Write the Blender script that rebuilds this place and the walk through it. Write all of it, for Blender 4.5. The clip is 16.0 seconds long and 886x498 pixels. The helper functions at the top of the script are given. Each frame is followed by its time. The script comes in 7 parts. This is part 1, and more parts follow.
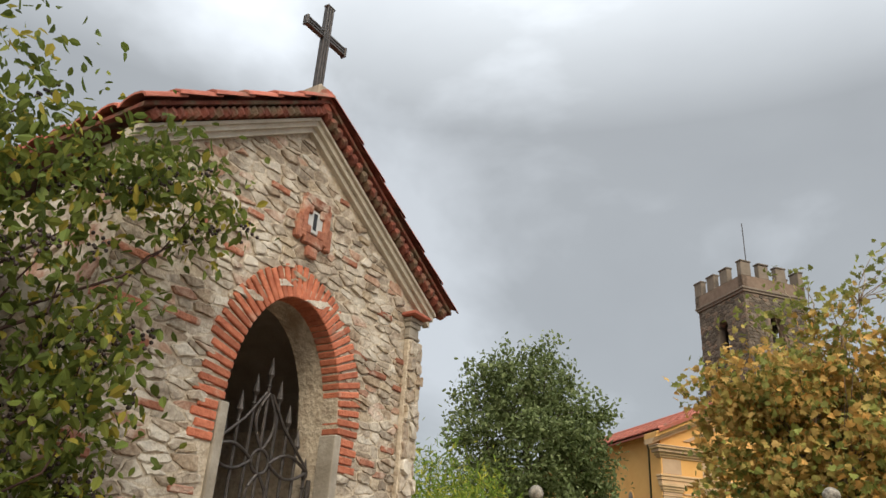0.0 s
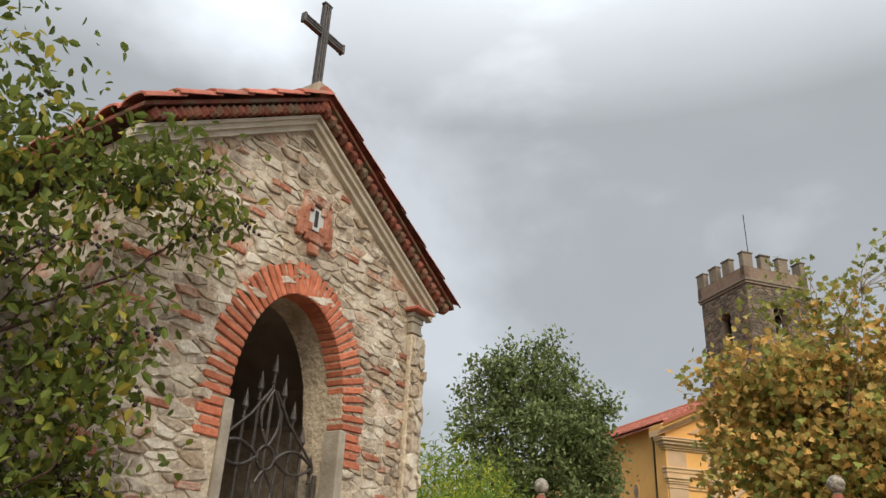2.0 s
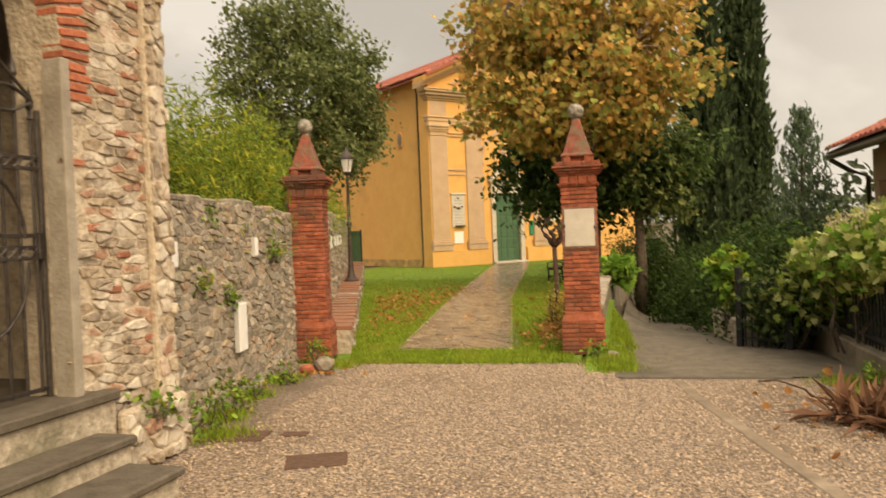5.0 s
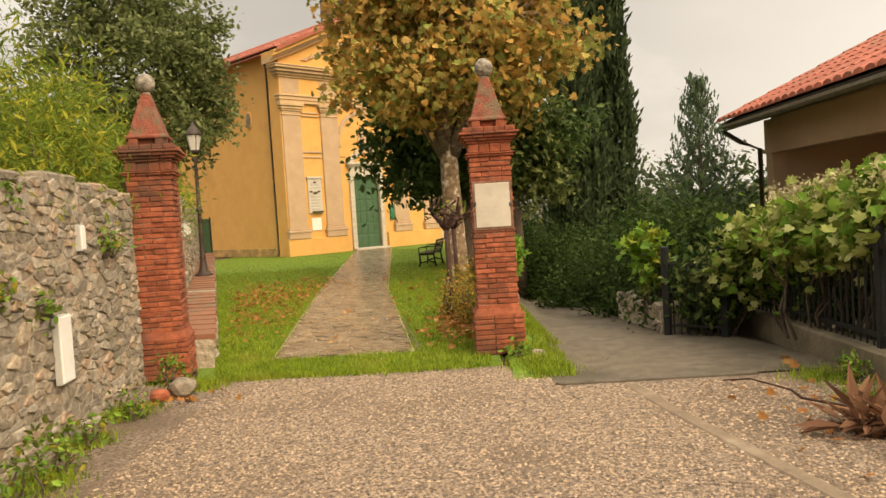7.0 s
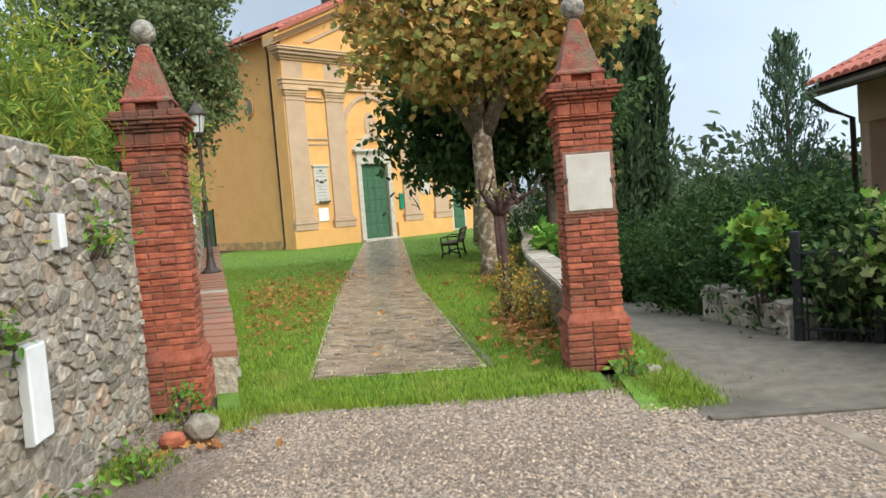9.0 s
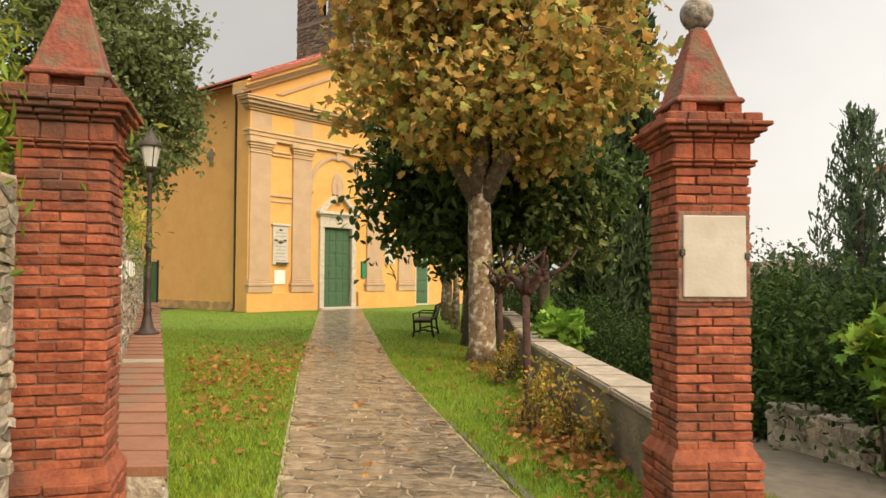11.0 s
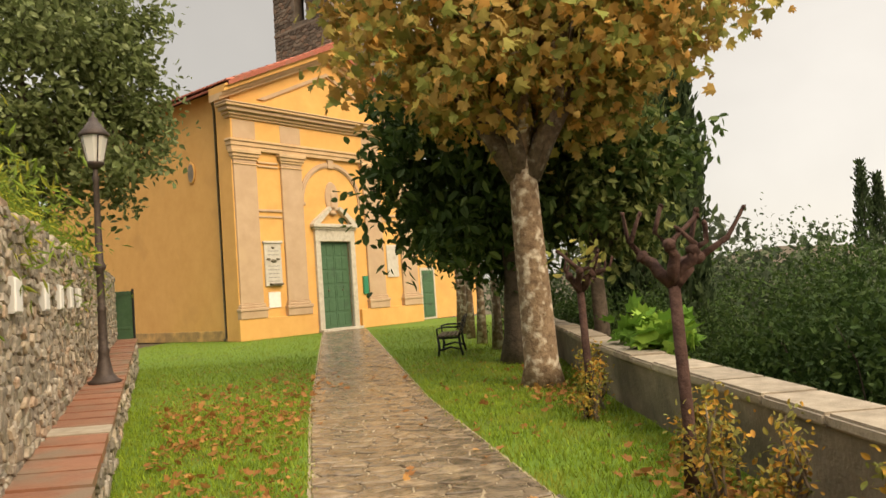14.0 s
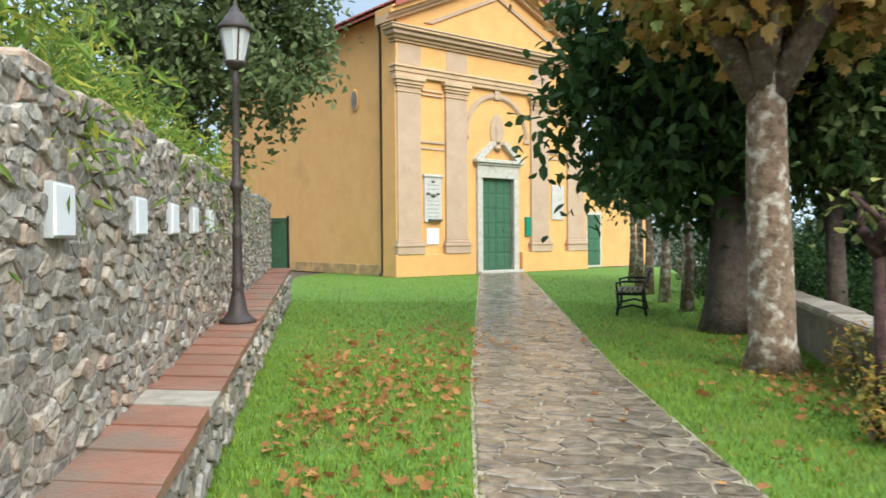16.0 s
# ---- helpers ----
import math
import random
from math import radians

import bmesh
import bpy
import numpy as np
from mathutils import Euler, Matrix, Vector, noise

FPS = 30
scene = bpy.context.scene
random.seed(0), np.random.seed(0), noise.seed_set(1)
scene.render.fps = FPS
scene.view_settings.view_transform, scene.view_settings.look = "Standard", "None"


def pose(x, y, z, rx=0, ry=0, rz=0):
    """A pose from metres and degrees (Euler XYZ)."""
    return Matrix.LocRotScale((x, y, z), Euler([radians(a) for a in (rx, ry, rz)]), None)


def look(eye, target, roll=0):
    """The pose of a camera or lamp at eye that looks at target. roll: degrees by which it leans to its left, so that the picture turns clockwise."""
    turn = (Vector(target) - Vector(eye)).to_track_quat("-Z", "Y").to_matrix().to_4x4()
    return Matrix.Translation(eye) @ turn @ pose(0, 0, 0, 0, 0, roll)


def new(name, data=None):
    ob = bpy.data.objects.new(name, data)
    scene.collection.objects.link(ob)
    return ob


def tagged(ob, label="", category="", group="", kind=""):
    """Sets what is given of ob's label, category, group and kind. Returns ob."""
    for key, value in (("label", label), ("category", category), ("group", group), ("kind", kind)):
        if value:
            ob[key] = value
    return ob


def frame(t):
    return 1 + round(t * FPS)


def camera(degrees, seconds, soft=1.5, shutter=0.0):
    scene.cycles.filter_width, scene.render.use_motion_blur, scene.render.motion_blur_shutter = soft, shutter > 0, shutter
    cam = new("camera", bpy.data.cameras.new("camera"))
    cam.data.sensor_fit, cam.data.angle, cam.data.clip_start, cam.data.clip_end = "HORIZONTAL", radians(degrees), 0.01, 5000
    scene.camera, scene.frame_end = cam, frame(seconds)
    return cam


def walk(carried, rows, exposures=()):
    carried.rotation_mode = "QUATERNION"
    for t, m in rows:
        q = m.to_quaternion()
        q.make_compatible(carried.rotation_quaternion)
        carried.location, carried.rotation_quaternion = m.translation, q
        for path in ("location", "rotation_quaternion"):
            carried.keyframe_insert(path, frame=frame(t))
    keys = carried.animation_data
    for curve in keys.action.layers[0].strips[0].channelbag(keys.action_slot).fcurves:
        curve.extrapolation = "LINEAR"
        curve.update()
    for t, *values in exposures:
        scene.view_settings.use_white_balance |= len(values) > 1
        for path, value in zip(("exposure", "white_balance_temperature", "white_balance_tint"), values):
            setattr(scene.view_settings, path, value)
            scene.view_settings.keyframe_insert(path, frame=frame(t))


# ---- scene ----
cam = camera(60.6, 16.0, shutter=0.3)
PATH = [
    (0, (1.059, -2.152, 1.824), (0.151, -0.576, 2.655), 3.7),
    (0.5, (1.077, -2.176, 1.811), (0.177, -0.613, 2.674), 3.4),
    (1, (1.068, -2.161, 1.804), (0.173, -0.595, 2.667), 3.1),
    (1.5, (1.072, -2.162, 1.8), (0.171, -0.591, 2.647), 3.0),
    (2, (1.071, -2.163, 1.8), (0.157, -0.585, 2.623), 2.8),
    (2.5, (1.058, -2.137, 1.793), (0.127, -0.543, 2.563), 2.3),
    (3, (1.064, -2.135, 1.771), (0.117, -0.493, 2.407), 1.6),
    (3.5, (1.05, -2.072, 1.743), (0.116, -0.363, 2.199), 0.6),
    (4, (1.031, -1.985, 1.7), (0.233, -0.172, 1.976), -0.4),
    (4.5, (1.001, -1.953, 1.657), (0.384, -0.054, 1.77), -0.7),
    (5, (0.973, -1.749, 1.617), (0.538, 0.203, 1.583), -2.3),
    (5.2, (0.927, -1.581, 1.619), (0.555, 0.382, 1.548), -2.7),
    (7.3, (0.04, 0.171, 1.58), (0.062, 2.168, 1.482), -3.1),
    (7.5, (-0.056, 0.357, 1.576), (0.002, 2.352, 1.453), -2.8),
    (8, (-0.236, 0.826, 1.561), (-0.254, 2.82, 1.407), -2.4),
    (8.5, (-0.422, 1.255, 1.569), (-0.457, 3.249, 1.42), -3.9),
    (9, (-0.591, 1.676, 1.564), (-0.635, 3.672, 1.446), -4.5),
    (9.2, (-0.61, 1.91, 1.563), (-0.681, 3.907, 1.482), -3.5),
    (11.3, (-1.355, 4.141, 1.506), (-1.234, 6.135, 1.597), 0.6),
    (11.5, (-1.403, 4.336, 1.495), (-1.266, 6.328, 1.599), 0.7),
    (12, (-1.487, 4.882, 1.484), (-1.357, 6.872, 1.638), 2.1),
    (12.5, (-1.596, 5.351, 1.521), (-1.53, 7.342, 1.706), 0.0),
    (13, (-1.645, 5.9, 1.499), (-1.593, 7.89, 1.683), -0.9),
    (13.5, (-1.741, 6.39, 1.462), (-1.647, 8.381, 1.629), -3.0),
    (14, (-1.778, 6.904, 1.425), (-1.665, 8.898, 1.533), -4.0),
    (14.5, (-1.848, 7.436, 1.424), (-1.679, 9.429, 1.436), -4.0),
    (15, (-1.927, 7.978, 1.447), (-1.735, 9.968, 1.407), -1.9),
    (15.5, (-2.03, 8.521, 1.463), (-2.119, 10.519, 1.436), -1.5),
    (16, (-2.175, 8.985, 1.457), (-2.474, 10.963, 1.427), -0.4),
]
walk(cam, [(t, look(eye, target, roll)) for t, eye, target, roll in PATH],
     [(0, 0.13, 6750, 8), (2.5, 0.16, 6850, 8), (3.5, 0.22, 7600, 10), (5.2, 0.35, 9600, 14), (7.4, 0.45, 9000, 13), (8.2, 0.5, 6200, 6), (9.2, 0.55, 5850, 4), (11.3, 0.5, 8200, 12), (13, 0.46, 8200, 12), (15, 0.45, 8600, 12), (16, 0.75, 5500, 3)])

# ---- world and light ----
SUN_EL, SUN_AZ = 36.0, 142.0
world = bpy.data.worlds.new("overcast_sky")
scene.world = world
world.use_nodes = True
wn, wl = world.node_tree.nodes, world.node_tree.links
wn.clear()


def wnode(kind, **values):
    n = wn.new(kind)
    for k, v in values.items():
        n.inputs[k].default_value = v
    return n


sky = wn.new("ShaderNodeTexSky")
sky.sky_type, sky.sun_disc = "NISHITA", False
sky.sun_elevation, sky.sun_rotation = radians(SUN_EL), radians(SUN_AZ)
wtc = wn.new("ShaderNodeTexCoord")
wmap = wn.new("ShaderNodeMapping")
wmap.inputs["Scale"].default_value = (1.0, 1.0, 1.6)
wmap.inputs["Location"].default_value = (0.35, 0.1, 0.0)
big = wnode("ShaderNodeTexNoise", Scale=1.9, Detail=6.0, Roughness=0.5, Distortion=0.25)
cloud = wn.new("ShaderNodeValToRGB")
cloud.color_ramp.elements[0].position, cloud.color_ramp.elements[0].color = 0.36, (0.58, 0.62, 0.68, 1)
cloud.color_ramp.elements[1].position, cloud.color_ramp.elements[1].color = 0.66, (0.95, 1.02, 1.13, 1)
mid = cloud.color_ramp.elements.new(0.52)
mid.color = (0.64, 0.685, 0.75, 1)
cloud_bg = wnode("ShaderNodeBackground", Strength=1.0)
# thinner cloud towards the sun's side of the sky
east = wn.new("ShaderNodeMapRange")
east.interpolation_type = "SMOOTHSTEP"
for k, v in (("From Min", 0.02), ("From Max", 0.55), ("To Min", 0.92), ("To Max", 1.5)):
    east.inputs[k].default_value = v
times = wn.new("ShaderNodeMath")
times.operation = "MULTIPLY"
# an overcast sky is about three times as bright overhead as at the horizon
split = wn.new("ShaderNodeSeparateXYZ")
lift = wn.new("ShaderNodeMapRange")
for k, v in (("From Min", 0.55), ("From Max", 1.0), ("To Min", 0.70), ("To Max", 3.4)):
    lift.inputs[k].default_value = v
sky_bg = wnode("ShaderNodeBackground", Strength=0.1)
wmix = wnode("ShaderNodeMixShader", Fac=0.9)
wout = wn.new("ShaderNodeOutputWorld")
for a, b in ((wtc.outputs["Generated"], wmap.inputs["Vector"]), (wmap.outputs[0], big.inputs["Vector"]), (big.outputs["Fac"], cloud.inputs["Fac"]),
             (cloud.outputs[0], cloud_bg.inputs["Color"]), (wtc.outputs["Generated"], split.inputs[0]), (split.outputs["Z"], lift.inputs["Value"]), (split.outputs["X"], east.inputs["Value"]), (lift.outputs[0], times.inputs[0]), (east.outputs[0], times.inputs[1]), (times.outputs[0], cloud_bg.inputs["Strength"]), (sky.outputs[0], sky_bg.inputs["Color"]), (sky_bg.outputs[0], wmix.inputs[1]),
             (cloud_bg.outputs[0], wmix.inputs[2]), (wmix.outputs[0], wout.inputs["Surface"])):
    wl.new(a, b)

sun = new("sun", bpy.data.lights.new("sun", "SUN"))
sun.data.energy, sun.data.angle, sun.data.color = 2.5, radians(36), (1.0, 0.88, 0.72)
sun.matrix_world = look((0, 0, 60), (-math.sin(radians(SUN_AZ)) * 60, -math.cos(radians(SUN_AZ)) * 60, 60 - 60 * math.tan(radians(SUN_EL))))


# ---- materials ----
def mat(name, c1, c2, scale=6.0, rough=0.85, bump=0.3, bump_scale=40.0, metal=0.0, spread=0.0, island=False, stain=None, stain_scale=0.8,
        stain_at=0.55, palette=None, voro=0.0, spec=0.3, trans=0.0, cell=0.0, pal_mix=0.55):
    """A procedural surface: two colours by noise, a per-piece spread or palette, stains at a larger scale, and fine relief."""
    m = bpy.data.materials.new(name)
    m.use_nodes = True
    nt = m.node_tree
    n, l = nt.nodes, nt.links
    bsdf = n["Principled BSDF"]
    bsdf.inputs["Roughness"].default_value, bsdf.inputs["Metallic"].default_value = rough, metal
    bsdf.inputs["Specular IOR Level"].default_value = spec
    geo = n.new("ShaderNodeNewGeometry")
    tex = n.new("ShaderNodeTexNoise")
    tex.inputs["Scale"].default_value, tex.inputs["Detail"].default_value, tex.inputs["Roughness"].default_value = scale, 6, 0.65
    l.new(geo.outputs["Position"], tex.inputs["Vector"])
    ramp = n.new("ShaderNodeValToRGB")
    ramp.color_ramp.elements[0].position, ramp.color_ramp.elements[1].position = 0.32, 0.68
    ramp.color_ramp.elements[0].color, ramp.color_ramp.elements[1].color = (*c1, 1), (*c2, 1)
    l.new(tex.outputs["Fac"], ramp.inputs["Fac"])
    colour = ramp.outputs[0]
    rnd = geo.outputs["Random Per Island"] if island else n.new("ShaderNodeObjectInfo").outputs["Random"]
    if palette:
        pal = n.new("ShaderNodeValToRGB")
        pal.color_ramp.interpolation = "CONSTANT"
        while len(pal.color_ramp.elements) < len(palette):
            pal.color_ramp.elements.new(0.5)
        for i, c in enumerate(palette):
            pal.color_ramp.elements[i].position, pal.color_ramp.elements[i].color = i / len(palette), (*c, 1)
        l.new(rnd, pal.inputs["Fac"])
        mix = n.new("ShaderNodeMix")
        mix.data_type, mix.blend_type = "RGBA", "MIX"
        mix.inputs["Factor"].default_value = pal_mix
        l.new(colour, mix.inputs[6]), l.new(pal.outputs[0], mix.inputs[7])
        colour = mix.outputs[2]
    if cell:
        cv = n.new("ShaderNodeTexVoronoi")
        cv.inputs["Scale"].default_value = cell
        l.new(geo.outputs["Position"], cv.inputs["Vector"])
        bw, cr = n.new("ShaderNodeRGBToBW"), n.new("ShaderNodeMapRange")
        cr.inputs["From Min"].default_value, cr.inputs["From Max"].default_value = 0.2, 0.8
        cr.inputs["To Min"].default_value, cr.inputs["To Max"].default_value = 0.45, 1.5
        ch = n.new("ShaderNodeHueSaturation")
        l.new(cv.outputs["Color"], bw.inputs[0]), l.new(bw.outputs[0], cr.inputs["Value"]), l.new(cr.outputs[0], ch.inputs["Value"]), l.new(colour, ch.inputs["Color"])
        colour = ch.outputs[0]
    if spread:
        hsv = n.new("ShaderNodeHueSaturation")
        mr = n.new("ShaderNodeMapRange")
        mr.inputs["To Min"].default_value, mr.inputs["To Max"].default_value = 1 - spread, 1 + spread
        l.new(rnd, mr.inputs["Value"]), l.new(mr.outputs[0], hsv.inputs["Value"]), l.new(colour, hsv.inputs["Color"])
        colour = hsv.outputs[0]
    if stain:
        st = n.new("ShaderNodeTexNoise")
        st.inputs["Scale"].default_value, st.inputs["Detail"].default_value = stain_scale, 8
        l.new(geo.outputs["Position"], st.inputs["Vector"])
        sr = n.new("ShaderNodeMapRange")
        sr.inputs["From Min"].default_value, sr.inputs["From Max"].default_value, sr.inputs["To Max"].default_value = stain_at, stain_at + 0.16, 0.8
        l.new(st.outputs["Fac"], sr.inputs["Value"])
        mix = n.new("ShaderNodeMix")
        mix.data_type = "RGBA"
        mix.inputs[7].default_value = (*stain, 1)
        l.new(sr.outputs[0], mix.inputs["Factor"]), l.new(colour, mix.inputs[6])
        colour = mix.outputs[2]
    l.new(colour, bsdf.inputs["Base Color"])
    if trans:
        bsdf.inputs["Subsurface Weight"].default_value = 0.0
        tr, ms = n.new("ShaderNodeBsdfTranslucent"), n.new("ShaderNodeMixShader")
        ms.inputs[0].default_value = trans
        l.new(colour, tr.inputs["Color"]), l.new(bsdf.outputs[0], ms.inputs[1]), l.new(tr.outputs[0], ms.inputs[2])
        l.new(ms.outputs[0], n["Material Output"].inputs["Surface"])
    if bump:
        bt = n.new("ShaderNodeTexNoise")
        bt.inputs["Scale"].default_value, bt.inputs["Detail"].default_value = bump_scale, 5
        l.new(geo.outputs["Position"], bt.inputs["Vector"])
        height = bt.outputs["Fac"]
        if voro:
            vt = n.new("ShaderNodeTexVoronoi")
            vt.inputs["Scale"].default_value = voro
            l.new(geo.outputs["Position"], vt.inputs["Vector"])
            add = n.new("ShaderNodeMath")
            add.operation = "ADD"
            l.new(vt.outputs["Distance"], add.inputs[0]), l.new(height, add.inputs[1])
            height = add.outputs[0]
        b = n.new("ShaderNodeBump")
        b.inputs["Strength"].default_value, b.inputs["Distance"].default_value = bump, 0.02
        l.new(height, b.inputs["Height"]), l.new(b.outputs[0], bsdf.inputs["Normal"])
    return m


STONES = [(0.30, 0.23, 0.16), (0.40, 0.33, 0.25), (0.24, 0.19, 0.14), (0.52, 0.46, 0.37), (0.27, 0.18, 0.115), (0.36, 0.30, 0.23), (0.19, 0.155, 0.12), (0.34, 0.13, 0.075),
          (0.42, 0.33, 0.22), (0.32, 0.27, 0.215), (0.26, 0.18, 0.11), (0.60, 0.56, 0.48), (0.21, 0.15, 0.10), (0.38, 0.32, 0.25), (0.33, 0.15, 0.09), (0.29, 0.24, 0.19)]
GREYS = [(0.25, 0.215, 0.17), (0.33, 0.295, 0.24), (0.19, 0.17, 0.14), (0.42, 0.385, 0.325), (0.28, 0.225, 0.165), (0.22, 0.20, 0.165), (0.30, 0.25, 0.19), (0.14, 0.125, 0.095), (0.42, 0.34, 0.245), (0.31, 0.20, 0.13), (0.38, 0.34, 0.28)]
M = {}
M["stone"] = mat("rubble_stone", (0.10, 0.068, 0.043), (0.62, 0.53, 0.41), 17, 0.92, 1.0, 24, palette=STONES, spread=0.2, stain=(0.64, 0.58, 0.48), stain_scale=4.0, stain_at=0.50)
M["stone_j"] = mat("rubble_stone_joined", (0.10, 0.068, 0.043), (0.62, 0.53, 0.41), 17, 0.92, 1.0, 24, palette=STONES, spread=0.2, island=True, stain=(0.64, 0.58, 0.48), stain_scale=4.0, stain_at=0.50)
M["wall_stone"] = mat("garden_wall_stone", (0.085, 0.066, 0.046), (0.54, 0.455, 0.35), 17, 0.92, 1.0, 24, palette=GREYS, spread=0.22, stain=(0.15, 0.15, 0.085), stain_scale=1.7, stain_at=0.58, pal_mix=0.55)
M["wall_stone_j"] = mat("garden_wall_stone_joined", (0.085, 0.066, 0.046), (0.54, 0.455, 0.35), 17, 0.92, 1.0, 24, palette=GREYS, spread=0.22, island=True, stain=(0.15, 0.15, 0.085), stain_scale=1.7, stain_at=0.58, pal_mix=0.55)
M["tower_stone"] = mat("tower_stone", (0.09, 0.074, 0.058), (0.22, 0.18, 0.14), 3, 0.95, 0.5, 12, spread=0.25, island=True, palette=[(0.11, 0.09, 0.07), (0.17, 0.14, 0.11), (0.24, 0.195, 0.15), (0.085, 0.07, 0.056), (0.20, 0.13, 0.09)])
M["mortar"] = mat("lime_mortar", (0.36, 0.29, 0.21), (0.62, 0.54, 0.42), 14, 0.95, 1.0, 28, stain=(0.27, 0.20, 0.14), stain_scale=2.3, stain_at=0.56)
M["mortar_dark"] = mat("weathered_mortar", (0.26, 0.22, 0.165), (0.56, 0.49, 0.39), 16, 0.95, 1.0, 28, stain=(0.14, 0.135, 0.085), stain_scale=1.6, stain_at=0.54)
M["brick"] = mat("red_brick", (0.21, 0.058, 0.034), (0.41, 0.125, 0.066), 14, 0.9, 0.5, 45, spread=0.28, stain=(0.10, 0.06, 0.045), stain_scale=1.7, stain_at=0.5)
M["brick_j"] = mat("red_brick_joined", (0.21, 0.058, 0.034), (0.41, 0.125, 0.066), 14, 0.9, 0.5, 45, spread=0.28, island=True, stain=(0.10, 0.06, 0.045), stain_scale=1.7, stain_at=0.5)
M["brick_mortar"] = mat("brick_mortar", (0.15, 0.08, 0.058), (0.28, 0.165, 0.12), 20, 0.95, 0.5, 60)
M["brick_arch"] = mat("arch_brick", (0.34, 0.10, 0.055), (0.52, 0.18, 0.10), 14, 0.9, 0.5, 45, spread=0.22, stain=(0.45, 0.38, 0.3), stain_scale=4, stain_at=0.62)
M["brick_old"] = mat("worn_old_brick", (0.24, 0.09, 0.055), (0.42, 0.18, 0.11), 14, 0.92, 0.7, 45, spread=0.25, stain=(0.50, 0.43, 0.34), stain_scale=7, stain_at=0.53)
M["tile"] = mat("roof_tile", (0.31, 0.085, 0.055), (0.45, 0.15, 0.10), 8, 0.85, 0.4, 50, spread=0.25, island=True, stain=(0.16, 0.13, 0.09), stain_scale=2.4, stain_at=0.56)
M["tile_dark"] = mat("old_terracotta", (0.13, 0.042, 0.03), (0.27, 0.085, 0.055), 11, 0.9, 0.8, 35, spread=0.2, island=True, stain=(0.15, 0.125, 0.08), stain_scale=7, stain_at=0.47)
M["ball"] = mat("lichened_ball_stone", (0.10, 0.09, 0.075), (0.44, 0.40, 0.33), 16, 0.9, 0.8, 40, stain=(0.06, 0.055, 0.045), stain_scale=9, stain_at=0.52)
M["yellow"] = mat("ochre_plaster", (0.66, 0.355, 0.115), (0.72, 0.405, 0.14), 1.6, 0.9, 0.12, 80, stain=(0.57, 0.31, 0.105), stain_scale=0.5, stain_at=0.56)
M["beige"] = mat("pinkish_plaster", (0.44, 0.30, 0.19), (0.51, 0.36, 0.235), 1.6, 0.9, 0.12, 80, stain=(0.5, 0.35, 0.22), stain_scale=0.7, stain_at=0.58)
M["moulding"] = mat("moulding_plaster", (0.52, 0.345, 0.19), (0.60, 0.41, 0.24), 2, 0.9, 0.12, 80, stain=(0.42, 0.30, 0.18), stain_scale=0.9, stain_at=0.57)
M["white"] = mat("pale_stone", (0.44, 0.39, 0.31), (0.58, 0.53, 0.44), 7, 0.8, 0.3, 60, stain=(0.28, 0.24, 0.18), stain_scale=3.0, stain_at=0.58)
M["jamb"] = mat("grey_jamb_stone", (0.25, 0.22, 0.175), (0.37, 0.33, 0.27), 7, 0.85, 0.35, 40, stain=(0.20, 0.17, 0.13), stain_scale=2.5, stain_at=0.55)
M["marble"] = mat("plaque_marble", (0.46, 0.42, 0.355), (0.58, 0.54, 0.47), 5, 0.5, 0.1, 40, stain=(0.38, 0.33, 0.27), stain_scale=2.5, stain_at=0.57)
M["ink"] = mat("faded_inscription", (0.25, 0.24, 0.22), (0.32, 0.31, 0.28), 20, 0.8, 0.0)
M["bronze"] = mat("dark_bronze", (0.10, 0.085, 0.06), (0.18, 0.15, 0.10), 12, 0.5, 0.3, 40, metal=0.6)
M["iron"] = mat("wrought_iron", (0.05, 0.044, 0.04), (0.11, 0.095, 0.085), 25, 0.45, 0.3, 120, metal=0.7, spread=0.15)
M["black_iron"] = mat("black_painted_iron", (0.018, 0.02, 0.022), (0.035, 0.036, 0.04), 25, 0.5, 0.2, 120, metal=0.3)
M["lamp_iron"] = mat("brown_painted_iron", (0.045, 0.034, 0.03), (0.085, 0.064, 0.054), 25, 0.55, 0.2, 120, metal=0.3)
M["green_paint"] = mat("green_door_paint", (0.05, 0.115, 0.058), (0.07, 0.145, 0.078), 9, 0.6, 0.2, 70, stain=(0.05, 0.085, 0.055), stain_scale=2)
M["letterbox"] = mat("green_sheet_metal", (0.02, 0.19, 0.10), (0.03, 0.23, 0.125), 9, 0.4, 0.0)
# indoor shade put into the plaster colour, for chapel back wall and window recess
M["dark_in"] = mat("painted_shade_plaster", (0.16, 0.13, 0.10), (0.28, 0.24, 0.19), 4, 0.95, 0.3, 40)
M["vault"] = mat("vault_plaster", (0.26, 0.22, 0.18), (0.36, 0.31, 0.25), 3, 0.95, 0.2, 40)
M["concrete"] = mat("old_render", (0.15, 0.125, 0.088), (0.28, 0.235, 0.17), 3.0, 0.95, 0.6, 30, stain=(0.095, 0.09, 0.06), stain_scale=1.1, stain_at=0.5)
M["coping"] = mat("coping_stone", (0.24, 0.20, 0.15), (0.41, 0.345, 0.265), 6, 0.85, 0.4, 40, spread=0.15, stain=(0.27, 0.23, 0.17), stain_scale=2.5, stain_at=0.58)
M["ledge_brick"] = mat("ledge_tile", (0.23, 0.105, 0.066), (0.33, 0.155, 0.095), 5, 0.5, 0.4, 40, spread=0.1, stain=(0.20, 0.165, 0.12), stain_scale=2, stain_at=0.5)
M["step"] = mat("grey_step_stone", (0.075, 0.062, 0.046), (0.145, 0.122, 0.094), 6, 0.75, 0.4, 40, stain=(0.11, 0.10, 0.07), stain_scale=2.2)
